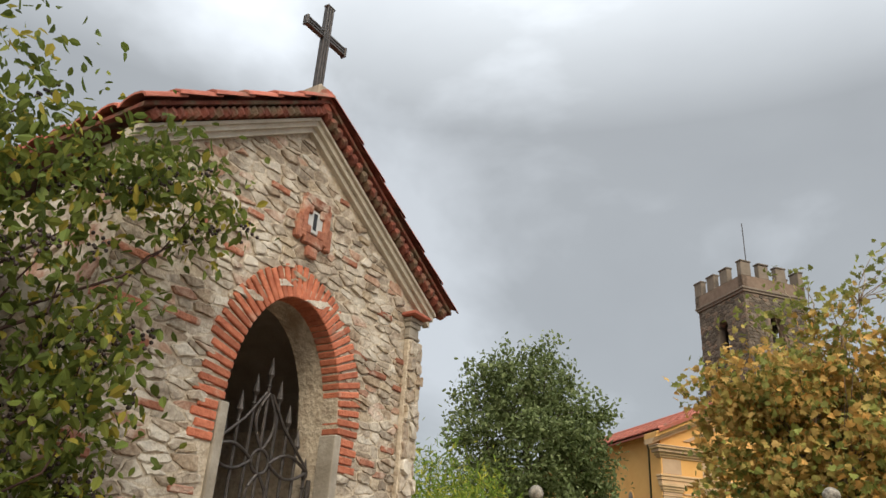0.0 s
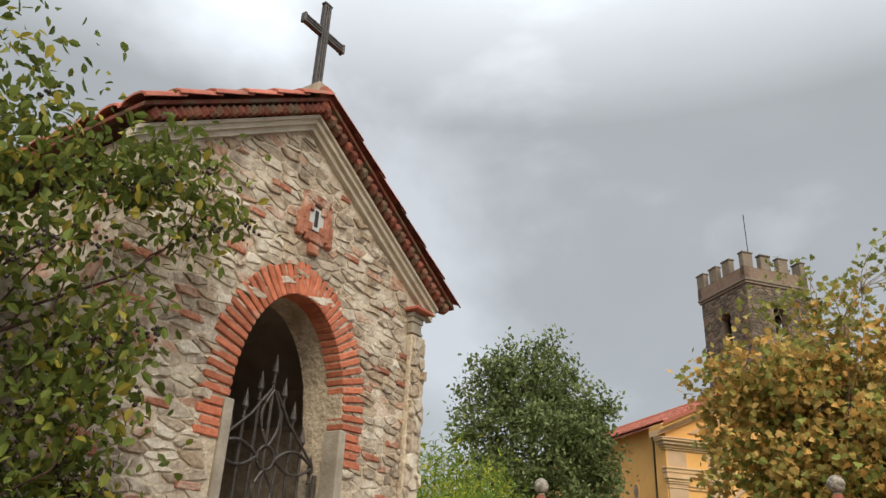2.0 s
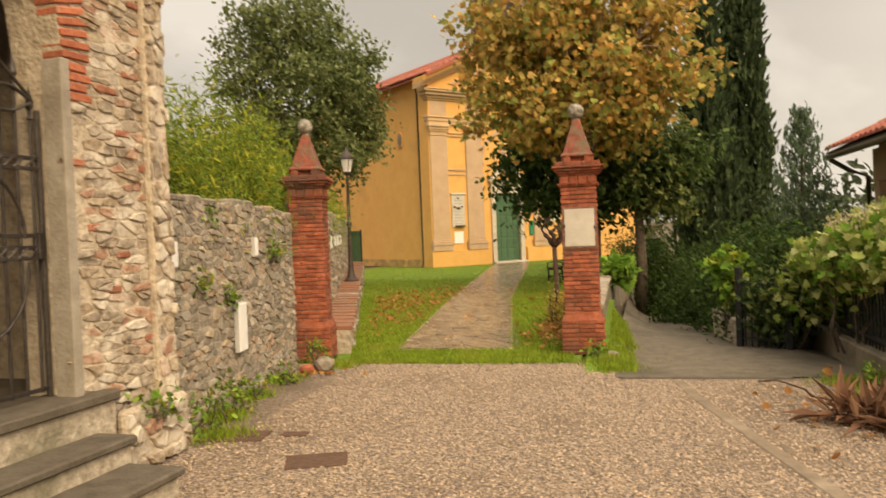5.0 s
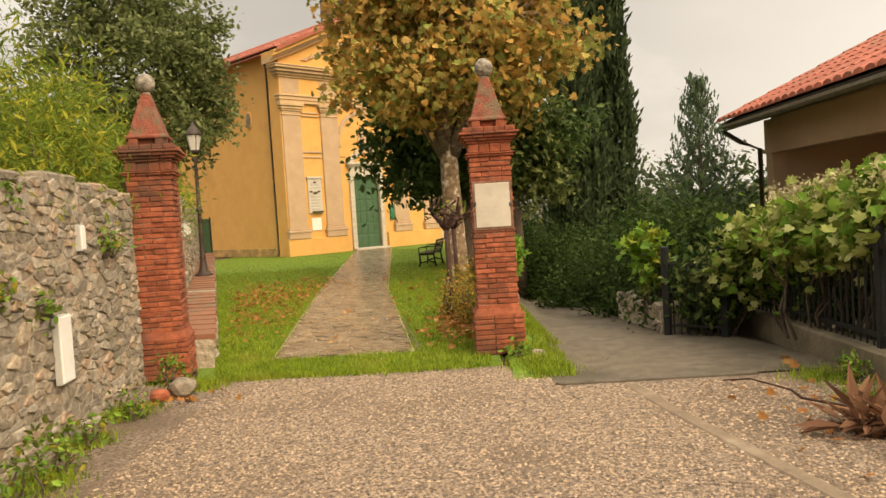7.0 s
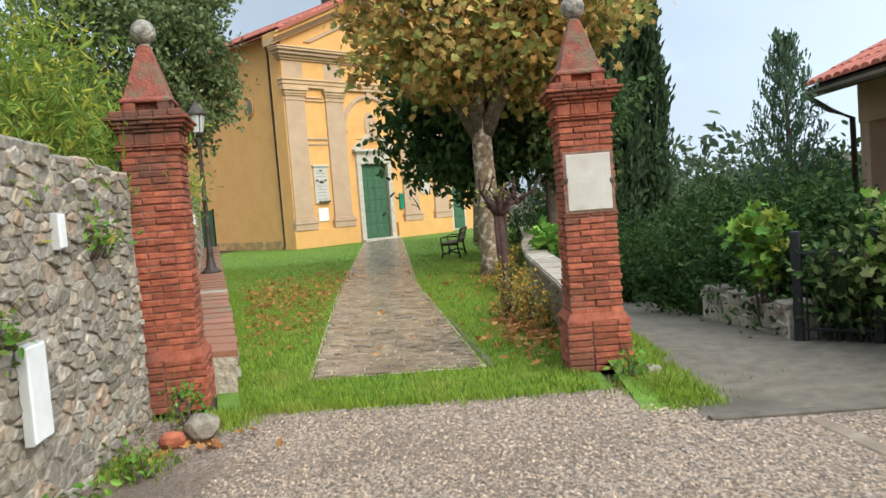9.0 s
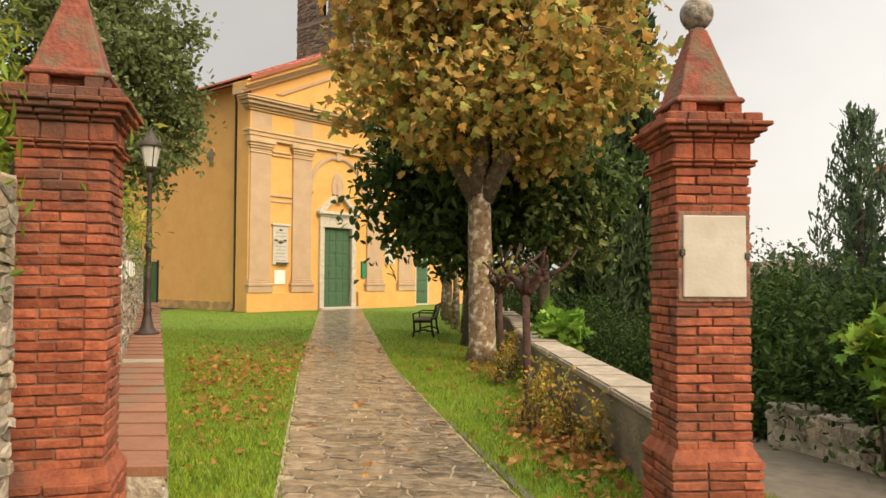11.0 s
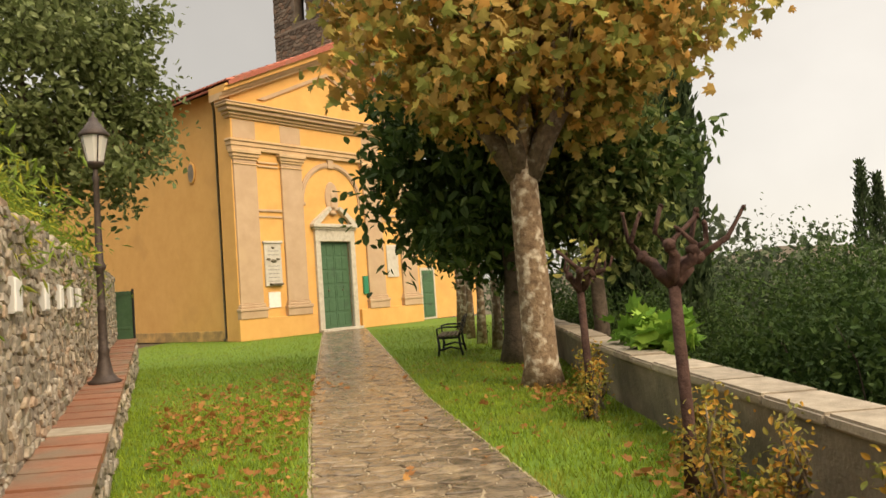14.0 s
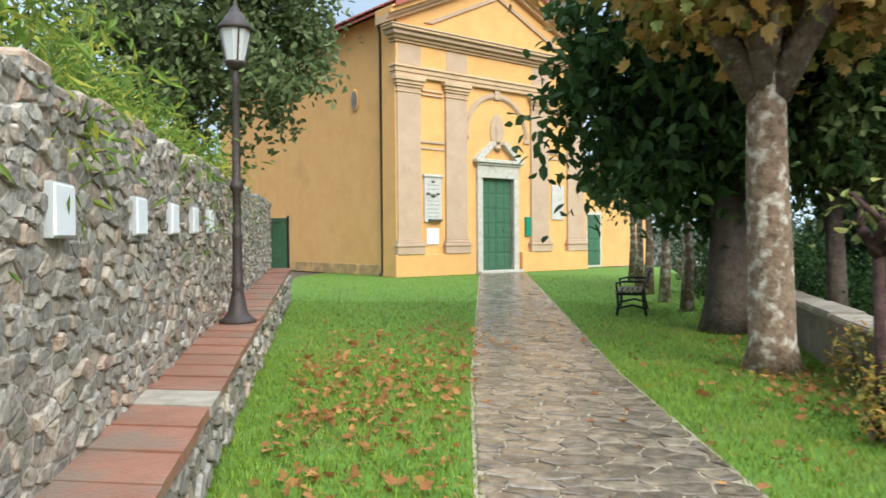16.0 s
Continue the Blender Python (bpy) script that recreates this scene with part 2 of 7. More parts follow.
M["gravel"] = mat("gravel_bed", (0.19, 0.14, 0.102), (0.38, 0.295, 0.225), 30, 0.8, 1.0, 90, voro=52, cell=52, stain=(0.17, 0.125, 0.09), stain_scale=0.6, stain_at=0.48)
M["strip"] = mat("worn_cement_strip", (0.16, 0.12, 0.085), (0.25, 0.19, 0.135), 7, 0.9, 0.5, 60, stain=(0.32, 0.26, 0.19), stain_scale=3, stain_at=0.56)
M["pebble"] = mat("pebbles", (0.20, 0.14, 0.095), (0.45, 0.34, 0.24), 30, 0.85, 0.2, 90, spread=0.45, island=True)
M["earth"] = mat("damp_earth", (0.075, 0.055, 0.035), (0.13, 0.10, 0.065), 5, 0.95, 0.6, 30)
M["asphalt"] = mat("worn_lane_asphalt", (0.10, 0.082, 0.06), (0.18, 0.15, 0.112), 6, 0.8, 0.6, 90, stain=(0.075, 0.065, 0.045), stain_scale=0.8, stain_at=0.5)
M["lawn"] = mat("lawn_soil", (0.075, 0.14, 0.016), (0.15, 0.24, 0.028), 9, 0.95, 0.6, 60, stain=(0.10, 0.13, 0.03), stain_scale=0.9)
M["grass"] = mat("grass_blades", (0.15, 0.235, 0.02), (0.27, 0.355, 0.04), 3.2, 0.6, 0, spread=0.5, island=True, trans=0.35, stain=(0.31, 0.31, 0.055), stain_scale=1.5, stain_at=0.53)
# pale stain on both flag materials paints wet highlights into the stone colour
M["flag"] = mat("path_flagstone", (0.095, 0.073, 0.05), (0.26, 0.20, 0.135), 9, 0.15, 0.4, 20, spread=0.35, stain=(0.38, 0.285, 0.175), stain_scale=3.6, stain_at=0.57, spec=0.55)
M["flag_j"] = mat("path_flagstone_joined", (0.095, 0.073, 0.05), (0.26, 0.20, 0.135), 9, 0.15, 0.4, 20, spread=0.35, island=True, stain=(0.38, 0.285, 0.175), stain_scale=3.6, stain_at=0.57, spec=0.55)
M["path_joint"] = mat("path_joint", (0.24, 0.19, 0.125), (0.45, 0.36, 0.24), 9, 0.5, 0.5, 40)
M["bark"] = mat("plane_bark", (0.11, 0.07, 0.042), (0.30, 0.21, 0.135), 11, 0.9, 0.9, 22, stain=(0.66, 0.59, 0.47), stain_scale=7.5, stain_at=0.5)
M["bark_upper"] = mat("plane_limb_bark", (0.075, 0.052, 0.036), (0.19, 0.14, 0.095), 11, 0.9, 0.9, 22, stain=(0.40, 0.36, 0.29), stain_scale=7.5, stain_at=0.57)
M["bark_dark"] = mat("dark_bark", (0.055, 0.042, 0.032), (0.13, 0.10, 0.075), 9, 0.95, 0.8, 22)
M["bark_red"] = mat("pollard_bark", (0.04, 0.023, 0.02), (0.095, 0.055, 0.045), 12, 0.95, 1.0, 22, spec=0.1)


def leaf_mat(name, palette, rough=0.55):
    return mat(name, palette[0], palette[1], 3.0, rough + 0.15, 0.0, spread=0.35, island=True, palette=palette, trans=0.34, spec=0.18)


M["plane_leaf"] = leaf_mat("plane_leaf", [(0.52, 0.31, 0.09), (0.46, 0.33, 0.10), (0.60, 0.37, 0.12), (0.38, 0.25, 0.08), (0.34, 0.32, 0.09), (0.66, 0.43, 0.15), (0.28, 0.28, 0.08), (0.54, 0.28, 0.085)])
M["plane_green"] = leaf_mat("plane_green_leaf", [(0.22, 0.24, 0.06), (0.27, 0.27, 0.075), (0.16, 0.19, 0.05), (0.36, 0.29, 0.08), (0.19, 0.22, 0.055)])
M["linden_leaf"] = leaf_mat("dark_linden_leaf", [(0.05, 0.092, 0.025), (0.07, 0.12, 0.032), (0.035, 0.068, 0.02), (0.12, 0.17, 0.046), (0.045, 0.08, 0.025)], 0.4)
M["olive_leaf"] = leaf_mat("light_linden_leaf", [(0.12, 0.16, 0.05), (0.17, 0.21, 0.07), (0.085, 0.12, 0.035), (0.21, 0.23, 0.085)])
M["oak_leaf"] = leaf_mat("holm_oak_leaf", [(0.13, 0.165, 0.06), (0.18, 0.22, 0.082), (0.085, 0.115, 0.04), (0.25, 0.285, 0.135), (0.11, 0.145, 0.053)], 0.42)
M["cypress_leaf"] = leaf_mat("cypress_leaf", [(0.042, 0.068, 0.03), (0.056, 0.086, 0.037), (0.03, 0.05, 0.022), (0.075, 0.105, 0.045)], 0.8)
M["conifer_leaf"] = leaf_mat("young_conifer_leaf", [(0.09, 0.15, 0.085), (0.12, 0.18, 0.105), (0.07, 0.11, 0.065)], 0.8)
M["shrub_leaf"] = leaf_mat("yellowing_shrub_leaf", [(0.14, 0.22, 0.03), (0.20, 0.27, 0.04), (0.30, 0.30, 0.045), (0.09, 0.15, 0.027), (0.16, 0.24, 0.04), (0.40, 0.34, 0.05)])
M["vine_leaf"] = leaf_mat("climber_leaf", [(0.09, 0.12, 0.025), (0.17, 0.20, 0.04), (0.05, 0.08, 0.02), (0.26, 0.27, 0.05), (0.12, 0.155, 0.032), (0.42, 0.31, 0.05), (0.08, 0.11, 0.024), (0.06, 0.09, 0.02)], 0.6)
M["hedge_leaf"] = leaf_mat("hedge_leaf", [(0.032, 0.066, 0.016), (0.044, 0.086, 0.02), (0.085, 0.13, 0.032), (0.022, 0.044, 0.013), (0.055, 0.095, 0.024)])
M["bright_leaf"] = leaf_mat("bright_green_leaf", [(0.13, 0.28, 0.04), (0.18, 0.34, 0.05), (0.10, 0.22, 0.035), (0.26, 0.38, 0.07)])
M["hydrangea_leaf"] = leaf_mat("pale_shrub_leaf", [(0.27, 0.34, 0.08), (0.36, 0.41, 0.12), (0.18, 0.27, 0.055), (0.44, 0.44, 0.18), (0.48, 0.46, 0.26)])
M["orange_leaf"] = leaf_mat("orange_shrub_leaf", [(0.50, 0.23, 0.04), (0.40, 0.32, 0.06), (0.60, 0.30, 0.05), (0.28, 0.28, 0.06), (0.32, 0.13, 0.04)])
M["straggle_leaf"] = leaf_mat("yellow_green_leaf", [(0.26, 0.24, 0.06), (0.18, 0.20, 0.05), (0.36, 0.28, 0.07), (0.14, 0.13, 0.045)])
M["fallen"] = leaf_mat("fallen_leaf", [(0.42, 0.20, 0.06), (0.34, 0.14, 0.05), (0.50, 0.28, 0.09), (0.26, 0.12, 0.05)])
# aerial haze mixed into the leaf colours of the distant woods
M["far_leaf"] = leaf_mat("hazed_wood_leaf", [(0.075, 0.10, 0.06), (0.10, 0.125, 0.075), (0.06, 0.08, 0.05), (0.12, 0.145, 0.085)], 0.9)
M["petal"] = leaf_mat("cream_flower", [(0.55, 0.50, 0.30), (0.48, 0.42, 0.24), (0.60, 0.50, 0.34)])
M["damp"] = mat("damp_stained_plaster", (0.26, 0.17, 0.085), (0.55, 0.34, 0.13), 2.2, 0.9, 0.25, 50, stain=(0.70, 0.41, 0.15), stain_scale=1.1, stain_at=0.52)
M["frond"] = leaf_mat("dead_frond", [(0.20, 0.10, 0.06), (0.28, 0.15, 0.09), (0.14, 0.075, 0.05), (0.34, 0.20, 0.12)], 0.8)
M["berry"] = mat("dark_berry", (0.02, 0.014, 0.012), (0.05, 0.03, 0.025), 30, 0.5, 0)
M["hill"] = mat("distant_hill", (0.16, 0.20, 0.20), (0.22, 0.26, 0.25), 0.03, 1.0, 0)
M["house_wall"] = mat("pink_house_render", (0.62, 0.42, 0.28), (0.69, 0.48, 0.33), 2, 0.9, 0.15, 60, stain=(0.5, 0.34, 0.22), stain_scale=0.8, stain_at=0.58)
M["dark_wood"] = mat("dark_eave_wood", (0.05, 0.04, 0.035), (0.09, 0.075, 0.06), 8, 0.85, 0.3, 40)
M["bench_wood"] = mat("weathered_bench_wood", (0.10, 0.07, 0.045), (0.17, 0.125, 0.085), 12, 0.8, 0.4, 60)
M["plastic"] = mat("grey_box_plastic", (0.42, 0.42, 0.40), (0.48, 0.48, 0.46), 5, 0.6, 0)
M["board_paper"] = mat("paper_notice", (0.70, 0.69, 0.65), (0.80, 0.79, 0.76), 5, 0.8, 0)
M["rust"] = mat("rusty_cover", (0.085, 0.05, 0.035), (0.15, 0.085, 0.055), 20, 0.75, 0.4, 70, metal=0.2)
glass = bpy.data.materials.new("lantern_glass")
glass.use_nodes = True
glass.node_tree.nodes["Principled BSDF"].inputs["Base Color"].default_value = (0.86, 0.85, 0.80, 1)
glass.node_tree.nodes["Principled BSDF"].inputs["Transmission Weight"].default_value = 0.45
glass.node_tree.nodes["Principled BSDF"].inputs["Roughness"].default_value = 0.55
M["glass"] = glass


# ---- building blocks ----
def part(name, bm, material, parent=None, label="", smooth=False):
    """Links a bmesh as one mesh object, under parent where one is given."""
    me = bpy.data.meshes.new(name)
    bm.to_mesh(me)
    bm.free()
    if smooth:
        me.shade_smooth()
    me.materials.append(M[material])
    ob = new(name, me)
    ob.parent = parent
    if label:
        ob["label"] = label
    return ob


def raw(name, verts, faces, material, parent=None, label=""):
    me = bpy.data.meshes.new(name)
    me.from_pydata(verts, [], faces)
    me.materials.append(M[material])
    ob = new(name, me)
    ob.parent = parent
    if label:
        ob["label"] = label
    return ob


def thing(name, label, category, at=(0, 0, 0), turn=0, group="", kind=""):
    ob = new(name)
    ob.empty_display_size = 0.2
    ob.matrix_basis = pose(*at, 0, 0, turn)
    return tagged(ob, label, category, group, kind)


def box(bm, x0, x1, y0, y1, z0, z1, bevel=0.0):
    r = bmesh.ops.create_cube(bm, size=1.0, matrix=Matrix.Translation(((x0 + x1) / 2, (y0 + y1) / 2, (z0 + z1) / 2)) @ Matrix.Diagonal((x1 - x0, y1 - y0, z1 - z0, 1)))
    if bevel:
        edges = list({e for v in r["verts"] for e in v.link_edges})
        bmesh.ops.bevel(bm, geom=edges, offset=bevel, segments=1, affect="EDGES", profile=0.5)
    return bm


def boxed(*args):
    return box(bmesh.new(), *args)


def prism(bm, poly, axis, a, b):
    """Extrudes a polygon of (u, v) along an axis from a to b: 'y' takes (x, z), 'x' takes (y, z), 'z' takes (x, y)."""
    def at(u, v, w):
        return {"y": (u, w, v), "x": (w, u, v), "z": (u, v, w)}[axis]
    lo = [bm.verts.new(at(u, v, a)) for u, v in poly]
    hi = [bm.verts.new(at(u, v, b)) for u, v in poly]
    k = len(poly)
    bm.faces.new(lo), bm.faces.new(hi[::-1])
    for i in range(k):
        bm.faces.new((lo[i], hi[i], hi[(i + 1) % k], lo[(i + 1) % k]))
    bmesh.ops.recalc_face_normals(bm, faces=bm.faces)
    return bm


def lathe(bm, profile, seg=16, at=(0, 0, 0)):
    """Turns a profile of (radius, height) about the upright axis."""
    rings = []
    for r, z in profile:
        rings.append([bm.verts.new((at[0] + r * math.cos(2 * math.pi * i / seg), at[1] + r * math.sin(2 * math.pi * i / seg), at[2] + z)) for i in range(seg)])
    for a, b in zip(rings, rings[1:]):
        for i in range(seg):
            bm.faces.new((a[i], a[(i + 1) % seg], b[(i + 1) % seg], b[i]))
    bm.faces.new(rings[0][::-1]), bm.faces.new(rings[-1])
    return bm


def tube(bm, pts, radii, seg=8):
    """A round bar through points, with a radius at each."""
    pts = [Vector(p) for p in pts]
    rings = []
    for i, p in enumerate(pts):
        d = (pts[min(i + 1, len(pts) - 1)] - pts[max(i - 1, 0)]).normalized()
        side = d.cross(Vector((0, 0, 1)) if abs(d.z) < 0.9 else Vector((0, 1, 0))).normalized()
        up = side.cross(d)
        r = radii[i] if isinstance(radii, (list, tuple)) else radii
        rings.append([bm.verts.new(p + r * (math.cos(2 * math.pi * k / seg) * side + math.sin(2 * math.pi * k / seg) * up)) for k in range(seg)])
    for a, b in zip(rings, rings[1:]):
        for k in range(seg):
            bm.faces.new((a[k], a[(k + 1) % seg], b[(k + 1) % seg], b[k]))
    bm.faces.new(rings[0][::-1]), bm.faces.new(rings[-1])
    return bm


def curve_pts(f, a, b, n):
    return [f(a + (b - a) * i / n) for i in range(n + 1)]


def cells(w, h, sx, sy, rng, jitter=0.42, mask=None, drop=0.0):
    """Irregular stone outlines that fill a w x h panel: each the region nearest to its own point."""
    nx, ny = max(2, round(w / sx)), max(2, round(h / sy))
    pts = {}
    for j in range(-1, ny + 1):
        for i in range(-1, nx + 1):
            px = (i + 0.5 + (0.5 if j % 2 else 0) + rng.uniform(-jitter, jitter)) * w / nx
            py = (j + 0.5 + rng.uniform(-jitter, jitter) * 0.78) * h / ny
            if drop and rng.random() < drop:
                continue
            pts[i, j] = (px, py)
    out = []
    k = sx / sy
    for (i, j), (px, py) in pts.items():
        if not (-0.3 * sx < px < w + 0.3 * sx and -0.3 * sy < py < h + 0.3 * sy) or (mask and not mask(px, py)):
            continue
        poly = [(max(0, px - 2 * sx), max(0, py - 2 * sy)), (min(w, px + 2 * sx), max(0, py - 2 * sy)), (min(w, px + 2 * sx), min(h, py + 2 * sy)), (max(0, px - 2 * sx), min(h, py + 2 * sy))]
        for dj in (-2, -1, 0, 1, 2):
            for di in (-2, -1, 0, 1, 2):
                q = pts.get((i + di, j + dj))
                if q is None or (di == 0 and dj == 0):
                    continue
                ax, ay = (q[0] - px), (q[1] - py) * k * k
                c = ax * (q[0] + px) / 2 + ay * (q[1] + py) / 2
                clipped = []
                for a, b in zip(poly, poly[1:] + poly[:1]):
                    da, db = ax * a[0] + ay * a[1] - c, ax * b[0] + ay * b[1] - c
                    if da <= 0:
                        clipped.append(a)
                    if da * db < 0:
                        s = da / (da - db)
                        clipped.append((a[0] + s * (b[0] - a[0]), a[1] + s * (b[1] - a[1])))
                poly = clipped
                if len(poly) < 3:
                    break
            if len(poly) < 3:
                break
        if len(poly) >= 3:
            out.append(poly)
    return out


def stone_geo(poly, joint, depth, rng):
    """A rounded stone on an outline: vertices (u, v, height) and faces."""
    cu, cv = sum(p[0] for p in poly) / len(poly), sum(p[1] for p in poly) / len(poly)
    pts = []
    for a, b in zip(poly, poly[1:] + poly[:1]):
        ln = math.hypot(b[0] - a[0], b[1] - a[1])
        if ln < 0.012:
            continue
        for s in ((0.12, 0.5, 0.88) if ln > 6 * joint else (0.15, 0.85) if ln > 2.5 * joint else (0.5,)):
            pts.append((a[0] + s * (b[0] - a[0]), a[1] + s * (b[1] - a[1])))
    if len(pts) < 3:
        return None
    verts, n = [], len(pts)
    size = max(math.hypot(u - cu, v - cv) for u, v in pts)
    if size < 1.3 * joint:
        return None
    tu, tv = rng.uniform(-0.25, 0.25) * depth / size, rng.uniform(-0.25, 0.25) * depth / size
    for ring, (shrink, hgt) in enumerate(((1.0, 0.0), (1.0, 0.6), (0.86, 1.0))):
        for u, v in pts:
            r = math.hypot(u - cu, v - cv)
            f = max(0.2, (r - joint * rng.uniform(0.15, 1.1)) / r) * shrink
            x, y = cu + (u - cu) * f, cv + (v - cv) * f
            verts.append((x, y, -0.02 if ring == 0 else depth * hgt * rng.uniform(0.85, 1.15) + tu * (x - cu) + tv * (y - cv)))
    faces = [[r * n + i, r * n + (i + 1) % n, (r + 1) * n + (i + 1) % n, (r + 1) * n + i] for r in (0, 1) for i in range(n)]
    faces.append([2 * n + i for i in range(n)])
    return verts, faces


def masonry(parent, polys, place, joint, depth, single, joined, rng, name="stone", near=None, limit=300):
    """Stones on a surface. place(u, v, h) gives a point in the parent's frame. Those picked by near become parts, the rest one joined part."""
    av, af, count = [], [], 0
    for poly in polys:
        g = stone_geo(poly, joint, depth * rng.choice((0.15, 0.5, 0.9, 1.2, 1.9)), rng)
        if not g:
            continue
        v = [place(*p) for p in g[0]]
        if count < limit and (near is None or near(v[0])):
            raw(name, v, g[1], single, parent)
            count += 1
        else:
            o = len(av)
            av += v
            af += [[o + i for i in f] for f in g[1]]
    if av:
        ob = raw(name + "work", av, af, joined, parent)
        ob["kind"] = "stuff"


LEAVES = {
    "oval": ([(0, 0, 0), (0.25, 0.3, 0.07), (0.22, 0.7, 0.05), (0, 1, -0.06), (-0.22, 0.7, 0.05), (-0.25, 0.3, 0.07), (0, 0.5, -0.02)], [(0, 1, 2, 6), (6, 2, 3), (0, 6, 4, 5), (6, 3, 4)]),
    "narrow": ([(0, 0, 0), (0.11, 0.45, 0.04), (0, 1, -0.08), (-0.11, 0.45, 0.04)], [(0, 1, 2), (0, 2, 3)]),
    "palm": ([(0, 0, 0), (0.3, -0.02, 0.03), (0.52, 0.3, 0.10), (0.3, 0.42, 0.02), (0.36, 0.78, 0.09), (0.13, 0.66, 0.0), (0, 1.02, -0.1), (-0.13, 0.66, 0.0), (-0.36, 0.78, 0.09),
              (-0.3, 0.42, 0.02), (-0.52, 0.3, 0.10), (-0.3, -0.02, 0.03), (0, 0.4, -0.06)],
             [(12, 0, 1, 2), (12, 2, 3), (12, 3, 4, 5), (12, 5, 6), (12, 6, 7), (12, 7, 8, 9), (12, 9, 10), (12, 10, 11, 0)]),
    "spray": ([(0, 0, 0), (0.10, 0.3, 0.05), (0.05, 0.55, 0.0), (0.13, 0.75, 0.04), (0, 1.05, 0), (-0.13, 0.7, 0.04), (-0.05, 0.5, 0.0), (-0.10, 0.3, 0.05)], [(0, 1, 2, 6, 7), (2, 3, 4, 5, 6)]),
}


def leaves(name, centres, size, shape, material, parent, seed, up=0.25, droop=0.0, vertical=False, label=""):
    """Many leaves in one mesh, each turned its own way."""
    rng = np.random.default_rng(seed)
    c = np.asarray(centres, dtype=float)
    n = len(c)
    base, faces = LEAVES[shape]
    base = np.array(base)
    d = rng.normal(size=(n, 3))
    if vertical:
        d = d * 0.35 + np.array([0, 0, 1.0])
    d[:, 2] -= droop
    d /= np.linalg.norm(d, axis=1)[:, None]
    nrm = rng.normal(size=(n, 3)) + np.array([0, 0, up * 4])
    side = np.cross(d, nrm)
    side /= np.linalg.norm(side, axis=1)[:, None] + 1e-9
    top = np.cross(side, d)
    s = size * rng.uniform(0.6, 1.3, size=n)
    v = c[:, None, :] + s[:, None, None] * (base[None, :, 0:1] * side[:, None, :] + base[None, :, 1:2] * d[:, None, :] + base[None, :, 2:3] * top[:, None, :])
    k = len(base)
    fl = [[i * k + j for j in f] for i in range(n) for f in faces]
    ob = raw(name, v.reshape(-1, 3).tolist(), fl, material, parent, label)
    return ob


def clumps(rng, blobs, n, skin=0.45):
    """Points within ellipsoids (x, y, z, rx, ry, rz), more of them towards the outside."""
    vol = np.array([b[3] * b[4] * b[5] for b in blobs]) ** 0.75
    out = []
    for b, share in zip(blobs, vol / vol.sum()):
        k = max(1, round(n * share))
        d = rng.normal(size=(k, 3))
        d /= np.linalg.norm(d, axis=1)[:, None]
        r = rng.uniform(skin, 1.05, size=k)[:, None]
        out.append(np.array(b[:3]) + d * r * np.array(b[3:]))
    return np.concatenate(out)


def scatter(rng, centres, per, radius):
    return np.concatenate([c + rng.normal(size=(per, 3)) * radius * rng.uniform(0.6, 1.2) for c in centres])


def limb(bm, a, b, r0, r1, rng, bend=0.12, seg=7, steps=4):
    a, b = Vector(a), Vector(b)
    ln = (b - a).length
    pts, rad = [], []
    for i in range(steps + 1):
        s = i / steps
        w = math.sin(s * math.pi) * bend * ln
        pts.append(a.lerp(b, s) + Vector((rng.uniform(-1, 1) * w, rng.uniform(-1, 1) * w, rng.uniform(0, 0.8) * w)))
        rad.append(r0 + (r1 - r0) * s)
    pts[0], pts[-1] = a, b
    tube(bm, pts, rad, seg)
    return pts


def tree(name, label, category, base, trunk, trunk_r, blobs, n_clumps, per, radius, leaf, shape, leaf_mats, bark, seed, skin=0.45, twigs=60, group="", up=0.25, droop=0.0, vertical=False, limb_n=7, kind=""):
    """A tree: a tapered, flared trunk along given points, limbs and twigs to the clumps, and leaves in clumps."""
    rng = random.Random(seed)
    nr = np.random.default_rng(seed)
    root = thing(name, label, category, base, 0, group, kind)
    bm = bmesh.new()
    k = len(trunk)
    radii = [trunk_r * (1.28 if i == 0 else 1.0 - 0.3 * i / (k - 1)) for i in range(k)]
    tube(bm, trunk, radii, 14)
    part("trunk", bm, bark, root, smooth=True)
    centres = clumps(nr, blobs, n_clumps, skin)
    top = Vector(trunk[-1])
    ends = [(top, trunk_r * 0.55)]
    for i in range(limb_n):
        c = Vector(centres[rng.randrange(len(centres))].tolist())
        goal = top.lerp(c, 0.72)
        bl = bmesh.new()
        way = limb(bl, top - Vector((0, 0, 0.15)), goal, trunk_r * 0.5, trunk_r * 0.16, rng)
        part("limb", bl, bark, root, smooth=True)
        for p in way[2:]:
            ends.append((p, trunk_r * 0.16))
    bl = bmesh.new()
    for i in range(min(twigs, len(centres))):
        c = Vector(centres[i * len(centres) // max(1, min(twigs, len(centres)))].tolist())
        p, r = min(ends, key=lambda e: (e[0] - c).length)
        limb(bl, p, c, max(0.012, r * 0.5), 0.006, rng, 0.08, 5, 3)
    part("twigwork", bl, bark, root, smooth=True)["kind"] = "stuff"
    pts = scatter(nr, centres, per, radius)
    share = np.array_split(nr.permutation(len(pts)), len(leaf_mats))
    for i, (lm, idx) in enumerate(zip(leaf_mats, share)):
        leaves("crown", pts[idx], leaf, shape, lm, root, seed + i, up, droop, vertical)["kind"] = "stuff"
    return root


# ---- ground ----
def smooth(a, b, x):
    t = min(1, max(0, (x - a) / (b - a)))
    return t * t * (3 - 2 * t)


